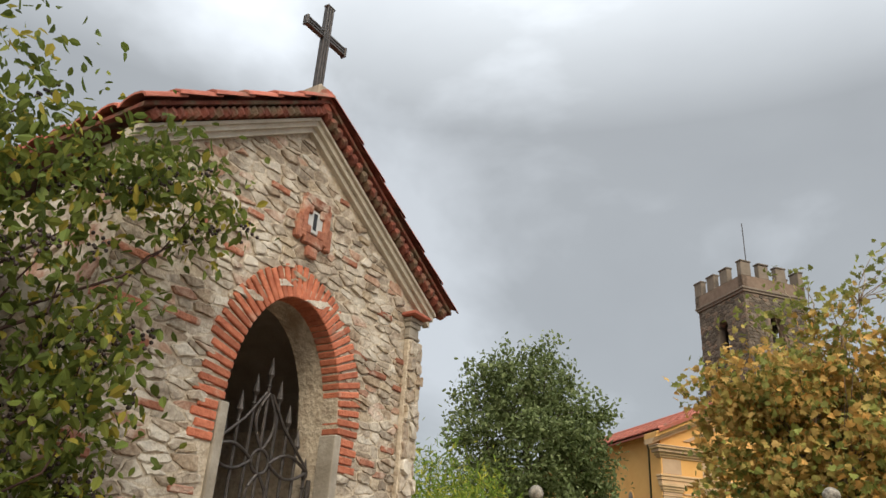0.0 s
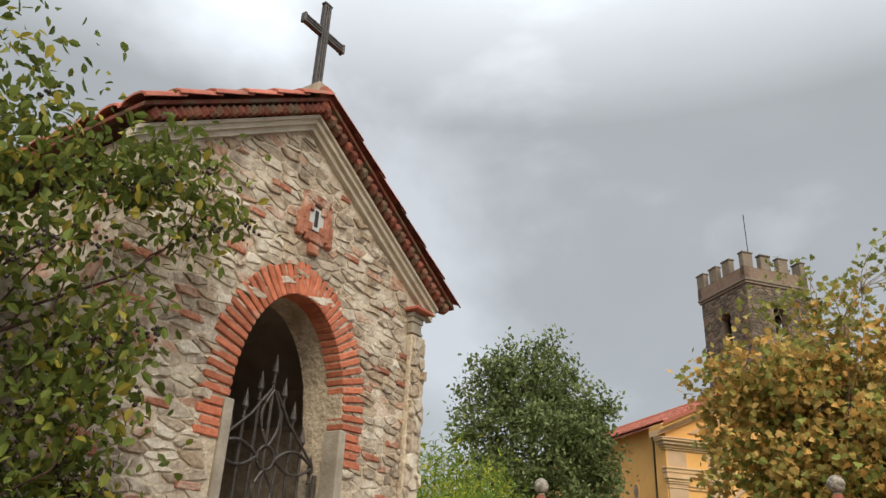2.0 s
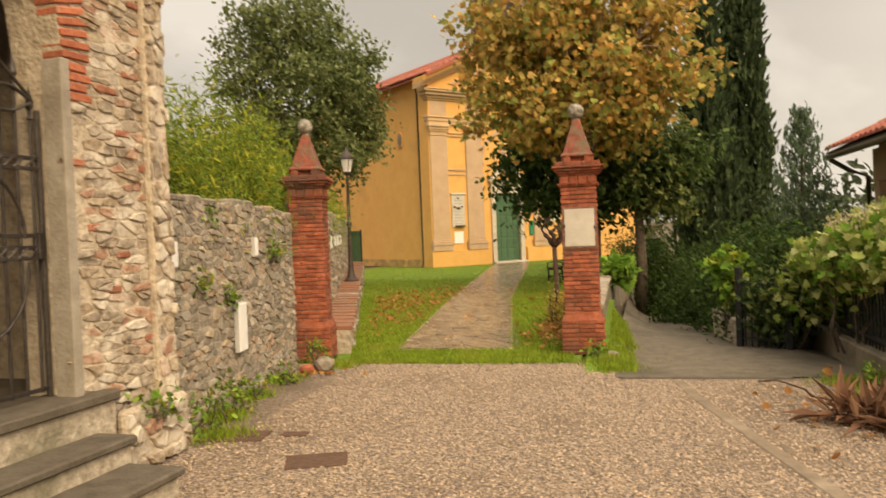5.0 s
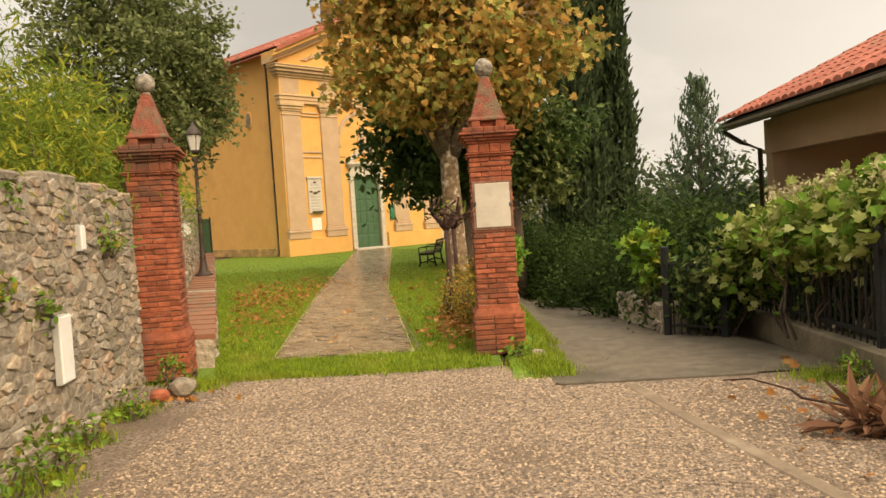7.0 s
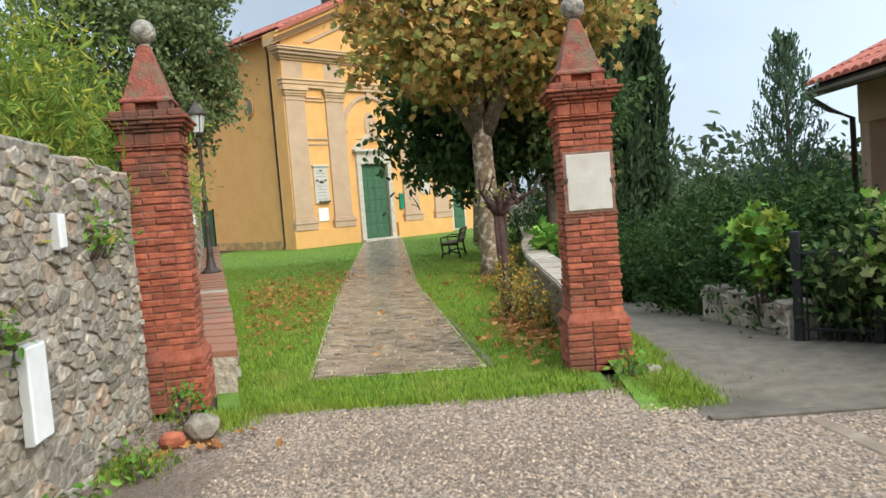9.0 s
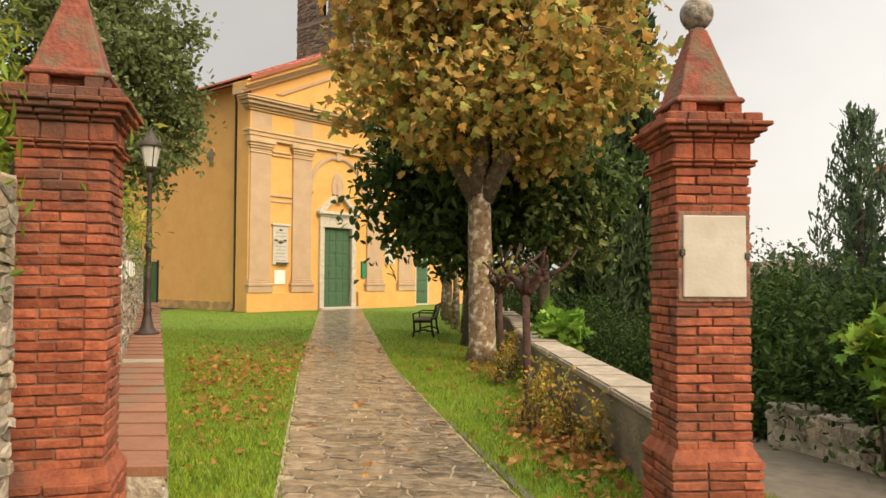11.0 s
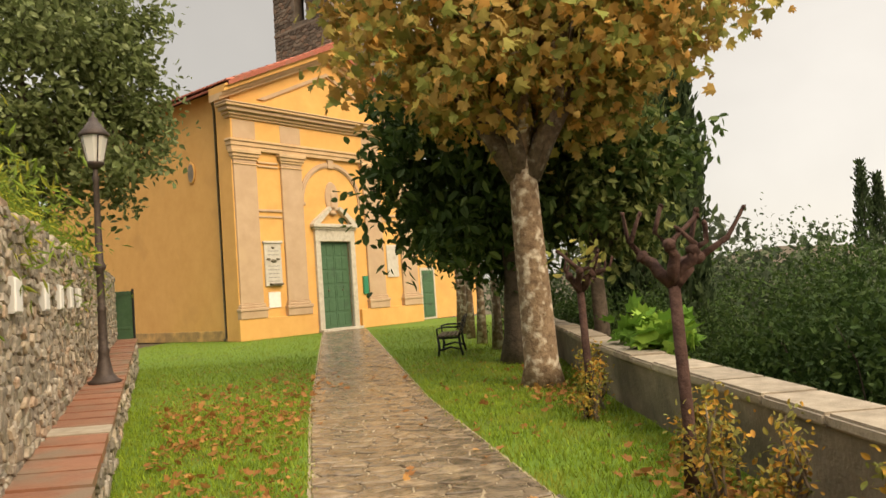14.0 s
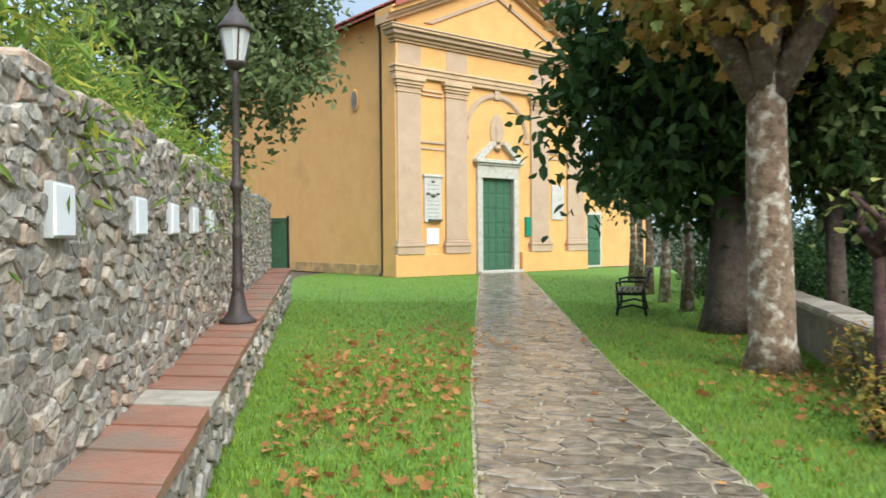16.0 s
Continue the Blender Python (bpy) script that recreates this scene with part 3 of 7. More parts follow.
def ground_z(x, y):
    """Height of the land: level court and lawn, a valley to the east, rising garden behind the west walls, hills far off."""
    z = -0.04
    z -= 3.5 * smooth(0.9, 9, x) * smooth(9, 22, y) + 9 * smooth(12, 70, x) * smooth(0, 60, y)
    z -= 0.9 * smooth(0.9, 2.0, x) * smooth(8, 20, y)
    left = -3.6 - 0.325 * max(0, y - 8)
    z += 1.5 * smooth(left - 0.8, left - 2.5, x) * smooth(4.5, 8, y) * (1 - smooth(22, 30, y))
    far = math.hypot(x, y)
    z += 38 * smooth(150, 600, far) * (0.55 + 0.45 * math.sin(x * 0.009 + 1.2) * math.cos(y * 0.006)) * smooth(-200, 250, x)
    return z


def build_ground():
    ticks = sorted({round(v, 3) for v in [*np.arange(-20, 20.1, 0.8), *np.arange(-60, 61, 8), *np.arange(-240, 241, 30), *np.arange(-2400, 2401, 300)]})
    ys = sorted({round(v, 3) for v in [*np.arange(-8, 40.1, 0.8), *np.arange(-60, 91, 8), *np.arange(-240, 301, 30), *np.arange(-2400, 2401, 300)]})
    verts = [(x, y, ground_z(x, y)) for y in ys for x in ticks]
    w = len(ticks)
    faces = [(j * w + i, j * w + i + 1, (j + 1) * w + i + 1, (j + 1) * w + i) for j in range(len(ys) - 1) for i in range(w - 1)]
    ob = raw("ground", verts, faces, "earth")
    tagged(ob, "dark damp earth running down into a wooded valley", "ground", kind="structure")


def strip(name, rows, material, label, category, kind="structure", z=0.0):
    """A ground sheet between a left and a right edge given row by row as (y, x_left, x_right)."""
    verts, faces = [], []
    n = 12
    for y, a, b in rows:
        for i in range(n + 1):
            verts.append((a + (b - a) * i / n, y, z))
    for j in range(len(rows) - 1):
        for i in range(n):
            faces.append((j * (n + 1) + i, j * (n + 1) + i + 1, (j + 1) * (n + 1) + i + 1, (j + 1) * (n + 1) + i))
    return tagged(raw(name, verts, faces, material), label, category, kind=kind)


def ledge_x(y):
    return -3.2 - 0.325 * (y - 10)


def path_edges(y):
    """Left and right edge of the flagged path."""
    left = -2.1 - 0.12 * (y - 8.8) if y < 17 else -3.08 - 0.098 * (y - 17)
    right = -0.45 - 0.13 * (y - 8.8) if y < 17 else -1.52 - 0.085 * (y - 17)
    return left, right


def right_wall_x(y):
    d = min(max(0.0, y - 13), 7.0)
    return 0.46 + 0.012 * (y - 9) + 0.008 * d * d + 0.06 * max(0.0, y - 20)


build_ground()
strip("gravel_court", [(y, -6.0, 9.0) for y in (*np.arange(-9, 6.6, 0.6), 6.66)] + [(6.67, -6.0, 0.98), (7.66, -6.0, 1.0)], "gravel", "pale brown gravel forecourt before the gate", "gravel")
strip("lawn", [(y, max(ledge_x(y) - 0.2, -12) if y < 38 else -12, right_wall_x(y) + 0.1) for y in np.arange(7.55, 46, 0.8)], "lawn", "wet green lawn with fallen leaves beside the path", "lawn", z=-0.002)


def build_lane():
    verts, faces = [], []
    ys = [6.7, 7.5, 8.5, 9.5, 11, 13, 15, 18, 22, 27]
    for y in ys:
        for i in range(7):
            x = 0.95 + (y - 6.7) * 0.03 + i * (2.75 - min(y - 6.7, 4) * 0.28) / 6
            verts.append((x, y, min(0.006, max(ground_z(x, y) + 0.05, 0.006 - 0.07 * max(0, y - 8)))))
    for j in range(len(ys) - 1):
        for i in range(6):
            faces.append((j * 7 + i, j * 7 + i + 1, (j + 1) * 7 + i + 1, (j + 1) * 7 + i))
    tagged(raw("lane", verts, faces, "asphalt"), "worn grey lane running downhill beside the hedge", "lane", kind="structure")
    bm = bmesh.new()
    box(bm, 0.98, 2.75, 6.62, 6.72, -0.03, 0.022, 0.006)
    tagged(part("drain_kerb", bm, "step"), "low dark kerb across the top of the lane", "kerb", kind="structure")
    bm = bmesh.new()
    tube(bm, [(1.6, 6.5, 0.0), (1.72, 5.6, 0.005), (2.15, 3.4, 0.005), (2.6, 1.2, 0.0)], 0.1, 6)
    for v in bm.verts:
        v.co.z = 0.012 if v.co.z > 0.03 else -0.03
    tagged(part("concrete_channel", bm, "strip"), "flush concrete strip laid across the gravel", "kerb", kind="structure")


build_lane()


def build_bank():
    verts, faces = [], []
    ys = np.arange(6.95, 14.2, 0.45)
    for y in ys:
        top = 0.18 * smooth(6.9, 9.5, y)
        xs = (0.62, 0.80, 0.95, 1.08, 1.22) if y < 8.6 else (right_wall_x(y) + 0.35, right_wall_x(y) + 0.45, 0.98, 1.12, 1.3)
        for x, s in zip(xs, (1.0, 1.0, 0.75, 0.35, 0.0)):
            verts.append((x, y, top * s + (-0.03 if s == 0 else 0.0) - 0.07 * max(0, y - 8) * (1 - s)))
    for j in range(len(ys) - 1):
        for i in range(4):
            faces.append((j * 5 + i, j * 5 + i + 1, (j + 1) * 5 + i + 1, (j + 1) * 5 + i))
    tagged(raw("grass_bank", verts, faces, "lawn"), "small grassy bank between gate pillar and lane", "bank", kind="structure")
    rng = np.random.default_rng(17)
    y = rng.uniform(6.95, 12, 4200)
    s = rng.random(4200)
    x = np.where(y < 8.6, 0.80, np.array([right_wall_x(v) for v in y]) + 0.45) + s * 0.4
    z = 0.18 * np.array([smooth(6.9, 9.5, v) for v in y]) * (1 - s) - 0.07 * np.maximum(0, y - 8) * s
    blades("bank_grass", np.stack([x, y, z], 1), 0.08, 18, label="rough grass on the bank beside the lane")



def pebble_field(name, n, seed):
    rng = np.random.default_rng(seed)
    y = 0.5 + 7.0 * rng.random(n) ** 1.2
    x = -2.3 + 5.2 * rng.random(n)
    keep = ~((x < -2.2) & (y > 4)) & ~((x > 1.0) & (y > 6.5))
    x, y = x[keep], y[keep]
    n = len(x)
    s = rng.uniform(0.006, 0.017, n)
    base = np.array([(1, 0, 0.2), (0.3, 0.9, 0.15), (-0.8, 0.6, 0.2), (-0.8, -0.6, 0.15), (0.3, -0.9, 0.2), (0.1, 0.1, 0.75)])
    a = rng.uniform(0, 6.28, n)
    ca, sa = np.cos(a)[:, None], np.sin(a)[:, None]
    st = rng.uniform(0.6, 1.1, n)[:, None]
    bx, by = base[None, :, 0], base[None, :, 1] * st
    v = np.stack([x[:, None] + s[:, None] * (bx * ca - by * sa), y[:, None] + s[:, None] * (bx * sa + by * ca), 0.0 + s[:, None] * base[None, :, 2]], 2)
    f = [[i * 6 + j for j in t] for i in range(n) for t in ((0, 1, 5), (1, 2, 5), (2, 3, 5), (3, 4, 5), (4, 0, 5))]
    tagged(raw(name, v.reshape(-1, 3).tolist(), f, "pebble"), "loose pale gravel stones over the forecourt", "gravel", kind="stuff")


def blades(name, pts, height, seed, material="grass", label="short wet grass blades over the lawn"):
    rng = np.random.default_rng(seed)
    n = len(pts)
    h = height * rng.uniform(0.5, 1.3, n)
    a = rng.uniform(0, 6.28, n)
    w = 0.006
    dx, dy = np.cos(a), np.sin(a)
    lean = rng.uniform(-0.6, 0.6, (n, 2)) * h[:, None]
    p = np.asarray(pts)
    v = np.empty((n, 3, 3))
    v[:, 0] = p + np.stack([dx * w, dy * w, 0 * w * dx], 1)
    v[:, 1] = p - np.stack([dx * w, dy * w, 0 * w * dx], 1)
    v[:, 2] = p + np.stack([lean[:, 0], lean[:, 1], h], 1)
    f = [(3 * i, 3 * i + 1, 3 * i + 2) for i in range(n)]
    return tagged(raw(name, v.reshape(-1, 3).tolist(), f, material), label, "grass", kind="stuff")


def build_lawn_grass():
    rng = np.random.default_rng(3)
    pts = []
    for y0, y1, n in ((7.6, 12, 26000), (12, 18, 34000), (18, 26, 26000), (26, 38, 16000)):
        y = rng.uniform(y0, y1, n)
        left = -3.2 - 0.325 * (y - 10)
        right = np.array([right_wall_x(v) for v in y])
        x = left + (right - left) * rng.random(n)
        pl = np.where(y < 17, -2.1 - 0.12 * (y - 8.8), -3.08 - 0.098 * (y - 17))
        pr = np.where(y < 17, -0.45 - 0.13 * (y - 8.8), -1.52 - 0.085 * (y - 17))
        edge = rng.normal(0, 0.035, n)
        keep = ~((x > pl + edge) & (x < pr + edge) & (y > 8.72))
        pts.append(np.stack([x[keep], y[keep], 0 * x[keep]], 1))
    blades("lawn_grass", np.concatenate(pts), 0.055, 4)
    tuft = []
    for cx, cy, r in ((1.0, 7.25, 0.13), (0.8, 7.6, 0.13), (-2.78, 5.6, 0.1), (-2.85, 6.5, 0.13), (-2.5, 7.45, 0.13), (-2.65, 4.7, 0.13), (-0.8, 7.65, 0.9), (-1.9, 7.7, 0.7), (3.25, 6.4, 0.16), (3.3, 5.6, 0.16), (3.3, 4.8, 0.16), (-2.3, 4.05, 0.12)):
        tuft.append(np.stack([rng.normal(cx, r, 700), rng.normal(cy, r if r < 0.5 else 0.08, 700), np.zeros(700)], 1))
    blades("verge_grass", np.concatenate(tuft), 0.065, 6, label="rough grass tufts along the foot of the walls")


build_bank()
pebble_field("loose_gravel", 42000, 5)
build_lawn_grass()


def fallen_leaves():
    rng = np.random.default_rng(8)
    a = np.stack([rng.uniform(-5.6, -2.9, 420), rng.uniform(11, 21, 420), np.full(420, 0.035)], 1)
    a = a[a[:, 0] > -3.0 - 0.3 * (a[:, 1] - 10)]
    b = np.stack([rng.normal(-4.1, 0.75, 260), rng.normal(16.6, 2.4, 260), np.full(260, 0.04)], 1)
    b = b[b[:, 0] > -3.0 - 0.3 * (b[:, 1] - 10)]
    c = np.stack([rng.uniform(-1.3, 0.3, 60), rng.uniform(9, 20, 60), np.full(60, 0.04)], 1)
    d = np.stack([rng.normal(0.12, 0.2, 420), rng.normal(10.7, 0.8, 420), rng.uniform(0.03, 0.09, 420)], 1)
    e = np.stack([rng.normal(-2.55, 0.18, 26), rng.normal(6.9, 0.25, 26), np.full(26, 0.03)], 1)
    f = np.stack([rng.normal(2.9, 0.35, 40), rng.normal(5.2, 0.7, 40), np.full(40, 0.03)], 1)
    g = np.stack([rng.normal(-3.6, 0.8, 420), rng.normal(14.6, 2.6, 420), np.full(420, 0.045)], 1)
    g = g[(g[:, 0] > -3.0 - 0.3 * (g[:, 1] - 10)) & (g[:, 0] < -2.2 - 0.12 * (g[:, 1] - 8.8)) & (g[:, 1] > 9.5)]
    h = np.stack([rng.normal(0.1, 0.3, 160), rng.normal(16.9, 0.9, 160), np.full(160, 0.04)], 1)
    k = np.stack([rng.uniform(-2.4, -1.2, 30), rng.uniform(9, 22, 30), np.full(30, 0.02)], 1)
    ob = leaves("fallen_leaves", np.concatenate([a, b, c, d, e, f, g, h, k]), 0.08, "palm", "fallen", None, 9, up=2.5)
    tagged(ob, "orange and brown fallen plane leaves on the grass", "leaves", kind="stuff")


fallen_leaves()


def leaf_litter():
    rng = np.random.default_rng(18)
    n = 2600
    y = rng.uniform(9, 24, n)
    x = np.where(rng.random(n) < 0.8, rng.uniform(-3.05 - 0.3 * (y - 10), -2.15 - 0.12 * (y - 8.8)), rng.uniform(-0.4 - 0.13 * (y - 8.8), 0.3))
    keep = np.sin(x * 2.3 + 1) * np.sin(y * 1.1) + rng.normal(0, 0.5, n) > 0.1
    ob = leaves("leaf_litter", np.stack([x, y, np.full(n, 0.045)], 1)[keep], 0.042, "oval", "fallen", None, 19, up=2.0)
    tagged(ob, "small brown leaf scraps scattered in the grass", "leaves", kind="stuff")


leaf_litter()


# ---- brick gate pillars ----
def brick_mesh(w, d, h, rng):
    bm = bmesh.new()
    box(bm, -w / 2, w / 2, -d / 2, d / 2, -h / 2, h / 2, 0.006)
    for v in bm.verts:
        v.co += Vector((rng.uniform(-1, 1), rng.uniform(-1, 1), rng.uniform(-1, 1))) * 0.0035
    me = bpy.data.meshes.new("brick")
    bm.to_mesh(me)
    bm.free()
    me.materials.append(M["brick"])
    return me


def gate_pillar(at, turn, label):
    root = thing("gate_pillar", label, "gate pillar", at, turn, "brick gate pillars")
    root.matrix_basis = pose(*at, 0, 0, turn) @ Matrix.Diagonal((0.96, 0.96, 1, 1))
    rng = random.Random(int(at[0] * 100))
    ch = 0.0563
    long_b, short_b = [brick_mesh(0.245, 0.12, 0.047, rng) for _ in range(4)], [brick_mesh(0.145, 0.12, 0.047, rng) for _ in range(4)]
    core = bmesh.new()
    box(core, -0.27, 0.27, -0.27, 0.27, 0.0, 0.46)
    box(core, -0.226, 0.226, -0.226, 0.226, 0.46, 2.44)
    part("core", core, "brick_mortar", root)

    def course(z, half, flip):
        """One ring of bricks, laid like a pinwheel."""
        run = 2 * half - 0.12
        for side in range(4):
            q = Matrix.Rotation(side * math.pi / 2, 4, "Z")
            first = 0.225 if flip ^ (side % 2) else run - 0.235
            a = -half
            for ln in (first, run - first - 0.01):
                me = rng.choice(long_b if ln > 0.2 else short_b)
                ob = new("brick", me)
                ob.parent = root
                ln0 = 0.245 if ln > 0.2 else 0.145
                ob.matrix_basis = q @ pose(a + ln / 2, -half + 0.06 + rng.uniform(-0.009, 0.008), z + ch / 2 + rng.uniform(-0.002, 0.002), rng.uniform(-2, 2), rng.uniform(-1.0, 1.0), rng.uniform(-1.8, 1.8)) @ Matrix.Diagonal((ln / ln0, 1, 1, 1))
                a += ln + 0.01
    z, k = 0.0, 0
    while z < 0.44:
        course(z, 0.288, k % 2)
        z += ch
        k += 1
    skirt = bmesh.new()
    prism(skirt, [(-0.284, 0), (0.284, 0), (0.245, 0.07), (-0.245, 0.07)], "y", -0.262, 0.262)
    for v in skirt.verts:
        v.co.z += z - 0.004
        if v.co.z > z + 0.03:
            v.co.y *= 0.94
        else:
            v.co.y *= 1.075
    part("base_course", skirt, "brick_j", root)
    z += ch
    while z < 2.19:
        course(z, 0.241, k % 2)
        z += ch
        k += 1
    for name, half, h in (("collar", 0.268, 0.025), ("collar", 0.28, 0.02), ("neck", 0.245, 0.10), ("cap_course", 0.262, 0.03), ("cap_course", 0.29, 0.03), ("cap_course", 0.32, 0.035), ("cap_course", 0.345, 0.03), ("cap_course", 0.30, 0.055)):
        bm = bmesh.new()
        n = max(3, round(2 * half / 0.13))
        for side in range(4):
            q = Matrix.Rotation(side * math.pi / 2, 4, "Z")
            for i in range(n):
                a, b = -half + 2 * half * i / n, -half + 2 * half * (i + 1) / n
                s = bmesh.new()
                box(s, a + 0.003, b - 0.003, -half + rng.uniform(-0.006, 0.006), -half + 0.12, z, z + h - 0.004, 0.006)
                s.transform(q)
                me = bpy.data.meshes.new("tmp")
                s.to_mesh(me)
                s.free()
                bm.from_mesh(me)
                bpy.data.meshes.remove(me)
        box(bm, -half + 0.02, half - 0.02, -half + 0.02, half - 0.02, z - 0.002, z + h - 0.006)
        part(name, bm, "brick_j", root)
        z += h
    bm = bmesh.new()
    for i in range(4):
        q = Matrix.Rotation(i * math.pi / 2, 4, "Z")
        for a in (-0.19, 0.09):
            s = bmesh.new()
            box(s, a, a + 0.10, -0.215, -0.10, z, z + 0.07, 0.006)
            s.transform(q)
            me = bpy.data.meshes.new("tmp")
            s.to_mesh(me)
            bm.from_mesh(me)
            s.free()
            bpy.data.meshes.remove(me)
    box(bm, -0.15, 0.15, -0.15, 0.15, z, z + 0.065)
    part("vent_course", bm, "brick_j", root)
    z += 0.07
    bm = bmesh.new()
    lo = 0.222
    rings = [(lo, z), (lo, z + 0.03), (lo * 0.86, z + 0.045), (0.05, z + 0.5)]
    prev = None
    for h, zz in rings:
        ring = [bm.verts.new((sx * h, sy * h, zz)) for sx, sy in ((-1, -1), (1, -1), (1, 1), (-1, 1))]
        if prev:
            for i in range(4):
                bm.faces.new((prev[i], prev[(i + 1) % 4], ring[(i + 1) % 4], ring[i]))
        else:
            bm.faces.new(ring[::-1])
        prev = ring
    bm.faces.new(prev)
    bmesh.ops.bevel(bm, geom=bm.edges[:], offset=0.008, segments=1, affect="EDGES")
    part("pyramid", bm, "tile_dark", root, "red terracotta pyramid cap with lichen")
    z += 0.5
    bm = bmesh.new()
    lathe(bm, [(0.04, -0.02), (0.05, 0.0), (0.045, 0.02)] + [(0.108 * math.sin(a), 0.112 - 0.108 * math.cos(a)) for a in np.linspace(0.4, math.pi - 0.05, 14)], 20, (0, 0, z))
    part("stone_ball", bm, "ball", root, "round grey stone ball finial", smooth=True)
    return root, z


left_pillar, top_z = gate_pillar((-3.12, 8.14, 0.0), 12, "tall red brick gate pillar beside the garden wall")
right_pillar, top_z = gate_pillar((0.567, 8.53, 0.0), 0.6, "tall red brick gate pillar with a blank marble plaque")
bm = boxed(-0.2, 0.2, -0.262, -0.238, 1.412, 1.90, 0.006)
part("plaque_bed", boxed(-0.228, 0.228, -0.25, -0.22, 1.385, 1.925, 0.004), "brick_mortar", right_pillar, "brown mortar bed round the plaque")
plaque = part("plaque", bm, "marble", right_pillar, "blank weathered white marble plaque")
for x, z in ((-0.203, 1.68), (0.203, 1.66)):
    part("clamp", boxed(x - 0.015, x + 0.015, -0.27, -0.238, z - 0.02, z + 0.02, 0.004), "iron", right_pillar)


# ---- chapel ----
CX = -1.80  # ridge
AX = -1.60  # doorway
SPRING = 2.92


def arch_in(x, z, a, b, spring=SPRING):
    if z < spring:
        return abs(x - AX) < a
    return ((x - AX) / a) ** 2 + ((z - spring) / b) ** 2 < 1


def roof_line(x):
    return 5.37 - (0.585 if x > CX else 0.64) * abs(x - CX)


def build_chapel():
    root = thing("chapel", "small rubble stone wayside chapel with an arched doorway and iron gate", "chapel", (-2.54, 3.73, 0), 86)
    rng = random.Random(11)
    a, b = 0.6, 0.94
    VX = -1.60  # cross opening
    # front wall with its arched opening, as upright slices
    bm = bmesh.new()
    xs = sorted({round(v, 4) for v in [*np.linspace(-3.25, AX - a, 9), *np.linspace(AX - a, AX + a, 25), *np.linspace(AX + a, 0, 9), CX]})
    for x0, x1 in zip(xs, xs[1:]):
        lo = [0.0, 0.0]
        if AX - a - 1e-4 <= x0 and x1 <= AX + a + 1e-4:
            lo = [SPRING + b * math.sqrt(max(0, 1 - ((x - AX) / a) ** 2)) for x in (x0, x1)]
        prism(bm, [(x0, lo[0]), (x1, lo[1]), (x1, roof_line(x1)), (x0, roof_line(x0))], "y", 0.0, 0.42)
    bmesh.ops.remove_doubles(bm, verts=bm.verts, dist=0.0005)
    part("front_wall", bm, "mortar", root)
    for name, x0, x1, y0, y1, h in (("side_wall", -0.42, 0, 0.42, 3.9, 4.1), ("side_wall", -3.25, -2.85, 0.42, 3.9, 4.2)):
        part(name, boxed(x0, x1, y0, y1, 0, h), "mortar", root)
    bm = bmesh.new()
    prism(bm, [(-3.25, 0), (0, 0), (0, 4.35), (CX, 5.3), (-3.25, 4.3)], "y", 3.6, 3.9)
    # darkness of the interior is part of this wall's colour
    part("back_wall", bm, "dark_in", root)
    part("inner_wall", boxed(-2.845, -0.425, 2.8, 3.1, 0.6, 4.0), "mortar", root)
    part("floor_slab", boxed(-2.84, -0.43, 0.0, 3.6, 0.0, 0.62), "step", root)
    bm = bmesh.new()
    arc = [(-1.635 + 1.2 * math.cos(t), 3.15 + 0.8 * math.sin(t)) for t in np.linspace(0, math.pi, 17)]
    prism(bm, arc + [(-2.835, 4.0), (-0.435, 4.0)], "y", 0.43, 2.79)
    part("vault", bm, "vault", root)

    # rubble facing
    def keep(u, v):
        x, z = u - 3.25, v
        return not arch_in(x, z, 0.70, 1.0) and z < roof_line(x) - 0.12

    polys = cells(3.25, 5.35, 0.15, 0.062, rng, 0.5, keep, 0.26)
    trimmed = []
    for p in polys:
        q = [(u, min(v, roof_line(u - 3.25) - 0.03)) for u, v in p]
        trimmed.append(q)
    near = sorted(trimmed, key=lambda p: abs(sum(v for u, v in p) / len(p) - 2.6))
    masonry(root, near, lambda u, v, h: (u - 3.25, -h, v), 0.017, 0.012, "stone", "stone_j", rng, "stone")
    side = cells(3.2, 4.2, 0.24, 0.13, rng, 0.45)
    masonry(root, side, lambda u, v, h: (h, u + 0.05, v), 0.02, 0.014, "stone", "stone_j", rng, "stone", limit=0)
    side = cells(3.2, 4.2, 0.24, 0.13, rng, 0.45)
    masonry(root, side, lambda u, v, h: (-3.25 - h, u + 0.05, v), 0.02, 0.014, "stone", "stone_j", rng, "stone", limit=0)
    back = cells(2.4, 3.2, 0.24, 0.12, rng, 0.45, None, 0.2)
    masonry(root, back, lambda u, v, h: (u - 2.84, 2.8 - h, v + 0.62), 0.02, 0.03, "stone", "stone_j", rng, "stone", limit=0)
    # pilaster at the right corner, and brick quoins at the left
    part("corner_pilaster", boxed(-0.22, 0.0, -0.06, 0.0, 0.0, 3.955, 0.01), "mortar", root)
    masonry(root, cells(0.22, 3.95, 0.17, 0.15, rng, 0.35), lambda u, v, h: (u - 0.22, -0.06 - h, v), 0.02, 0.02, "stone", "stone_j", rng, "stone", limit=0)
    masonry(root, cells(0.42, 3.95, 0.2, 0.15, rng, 0.35), lambda u, v, h: (h, u - 0.06, v), 0.02, 0.02, "stone", "stone_j", rng, "stone", limit=0)
    for z0, n, w in ((1.1, 2, 0.40), (1.38, 2, 0.42), (2.4, 2, 0.2), (3.32, 1, 0.36), (3.62, 1, 0.3)):
        for i in range(n):
            part("brick", boxed(-3.262, -3.262 + w * rng.uniform(0.85, 1.1), -0.018, 0.1, z0 + i * 0.072, z0 + i * 0.072 + 0.055, 0.008), "brick_old", root)
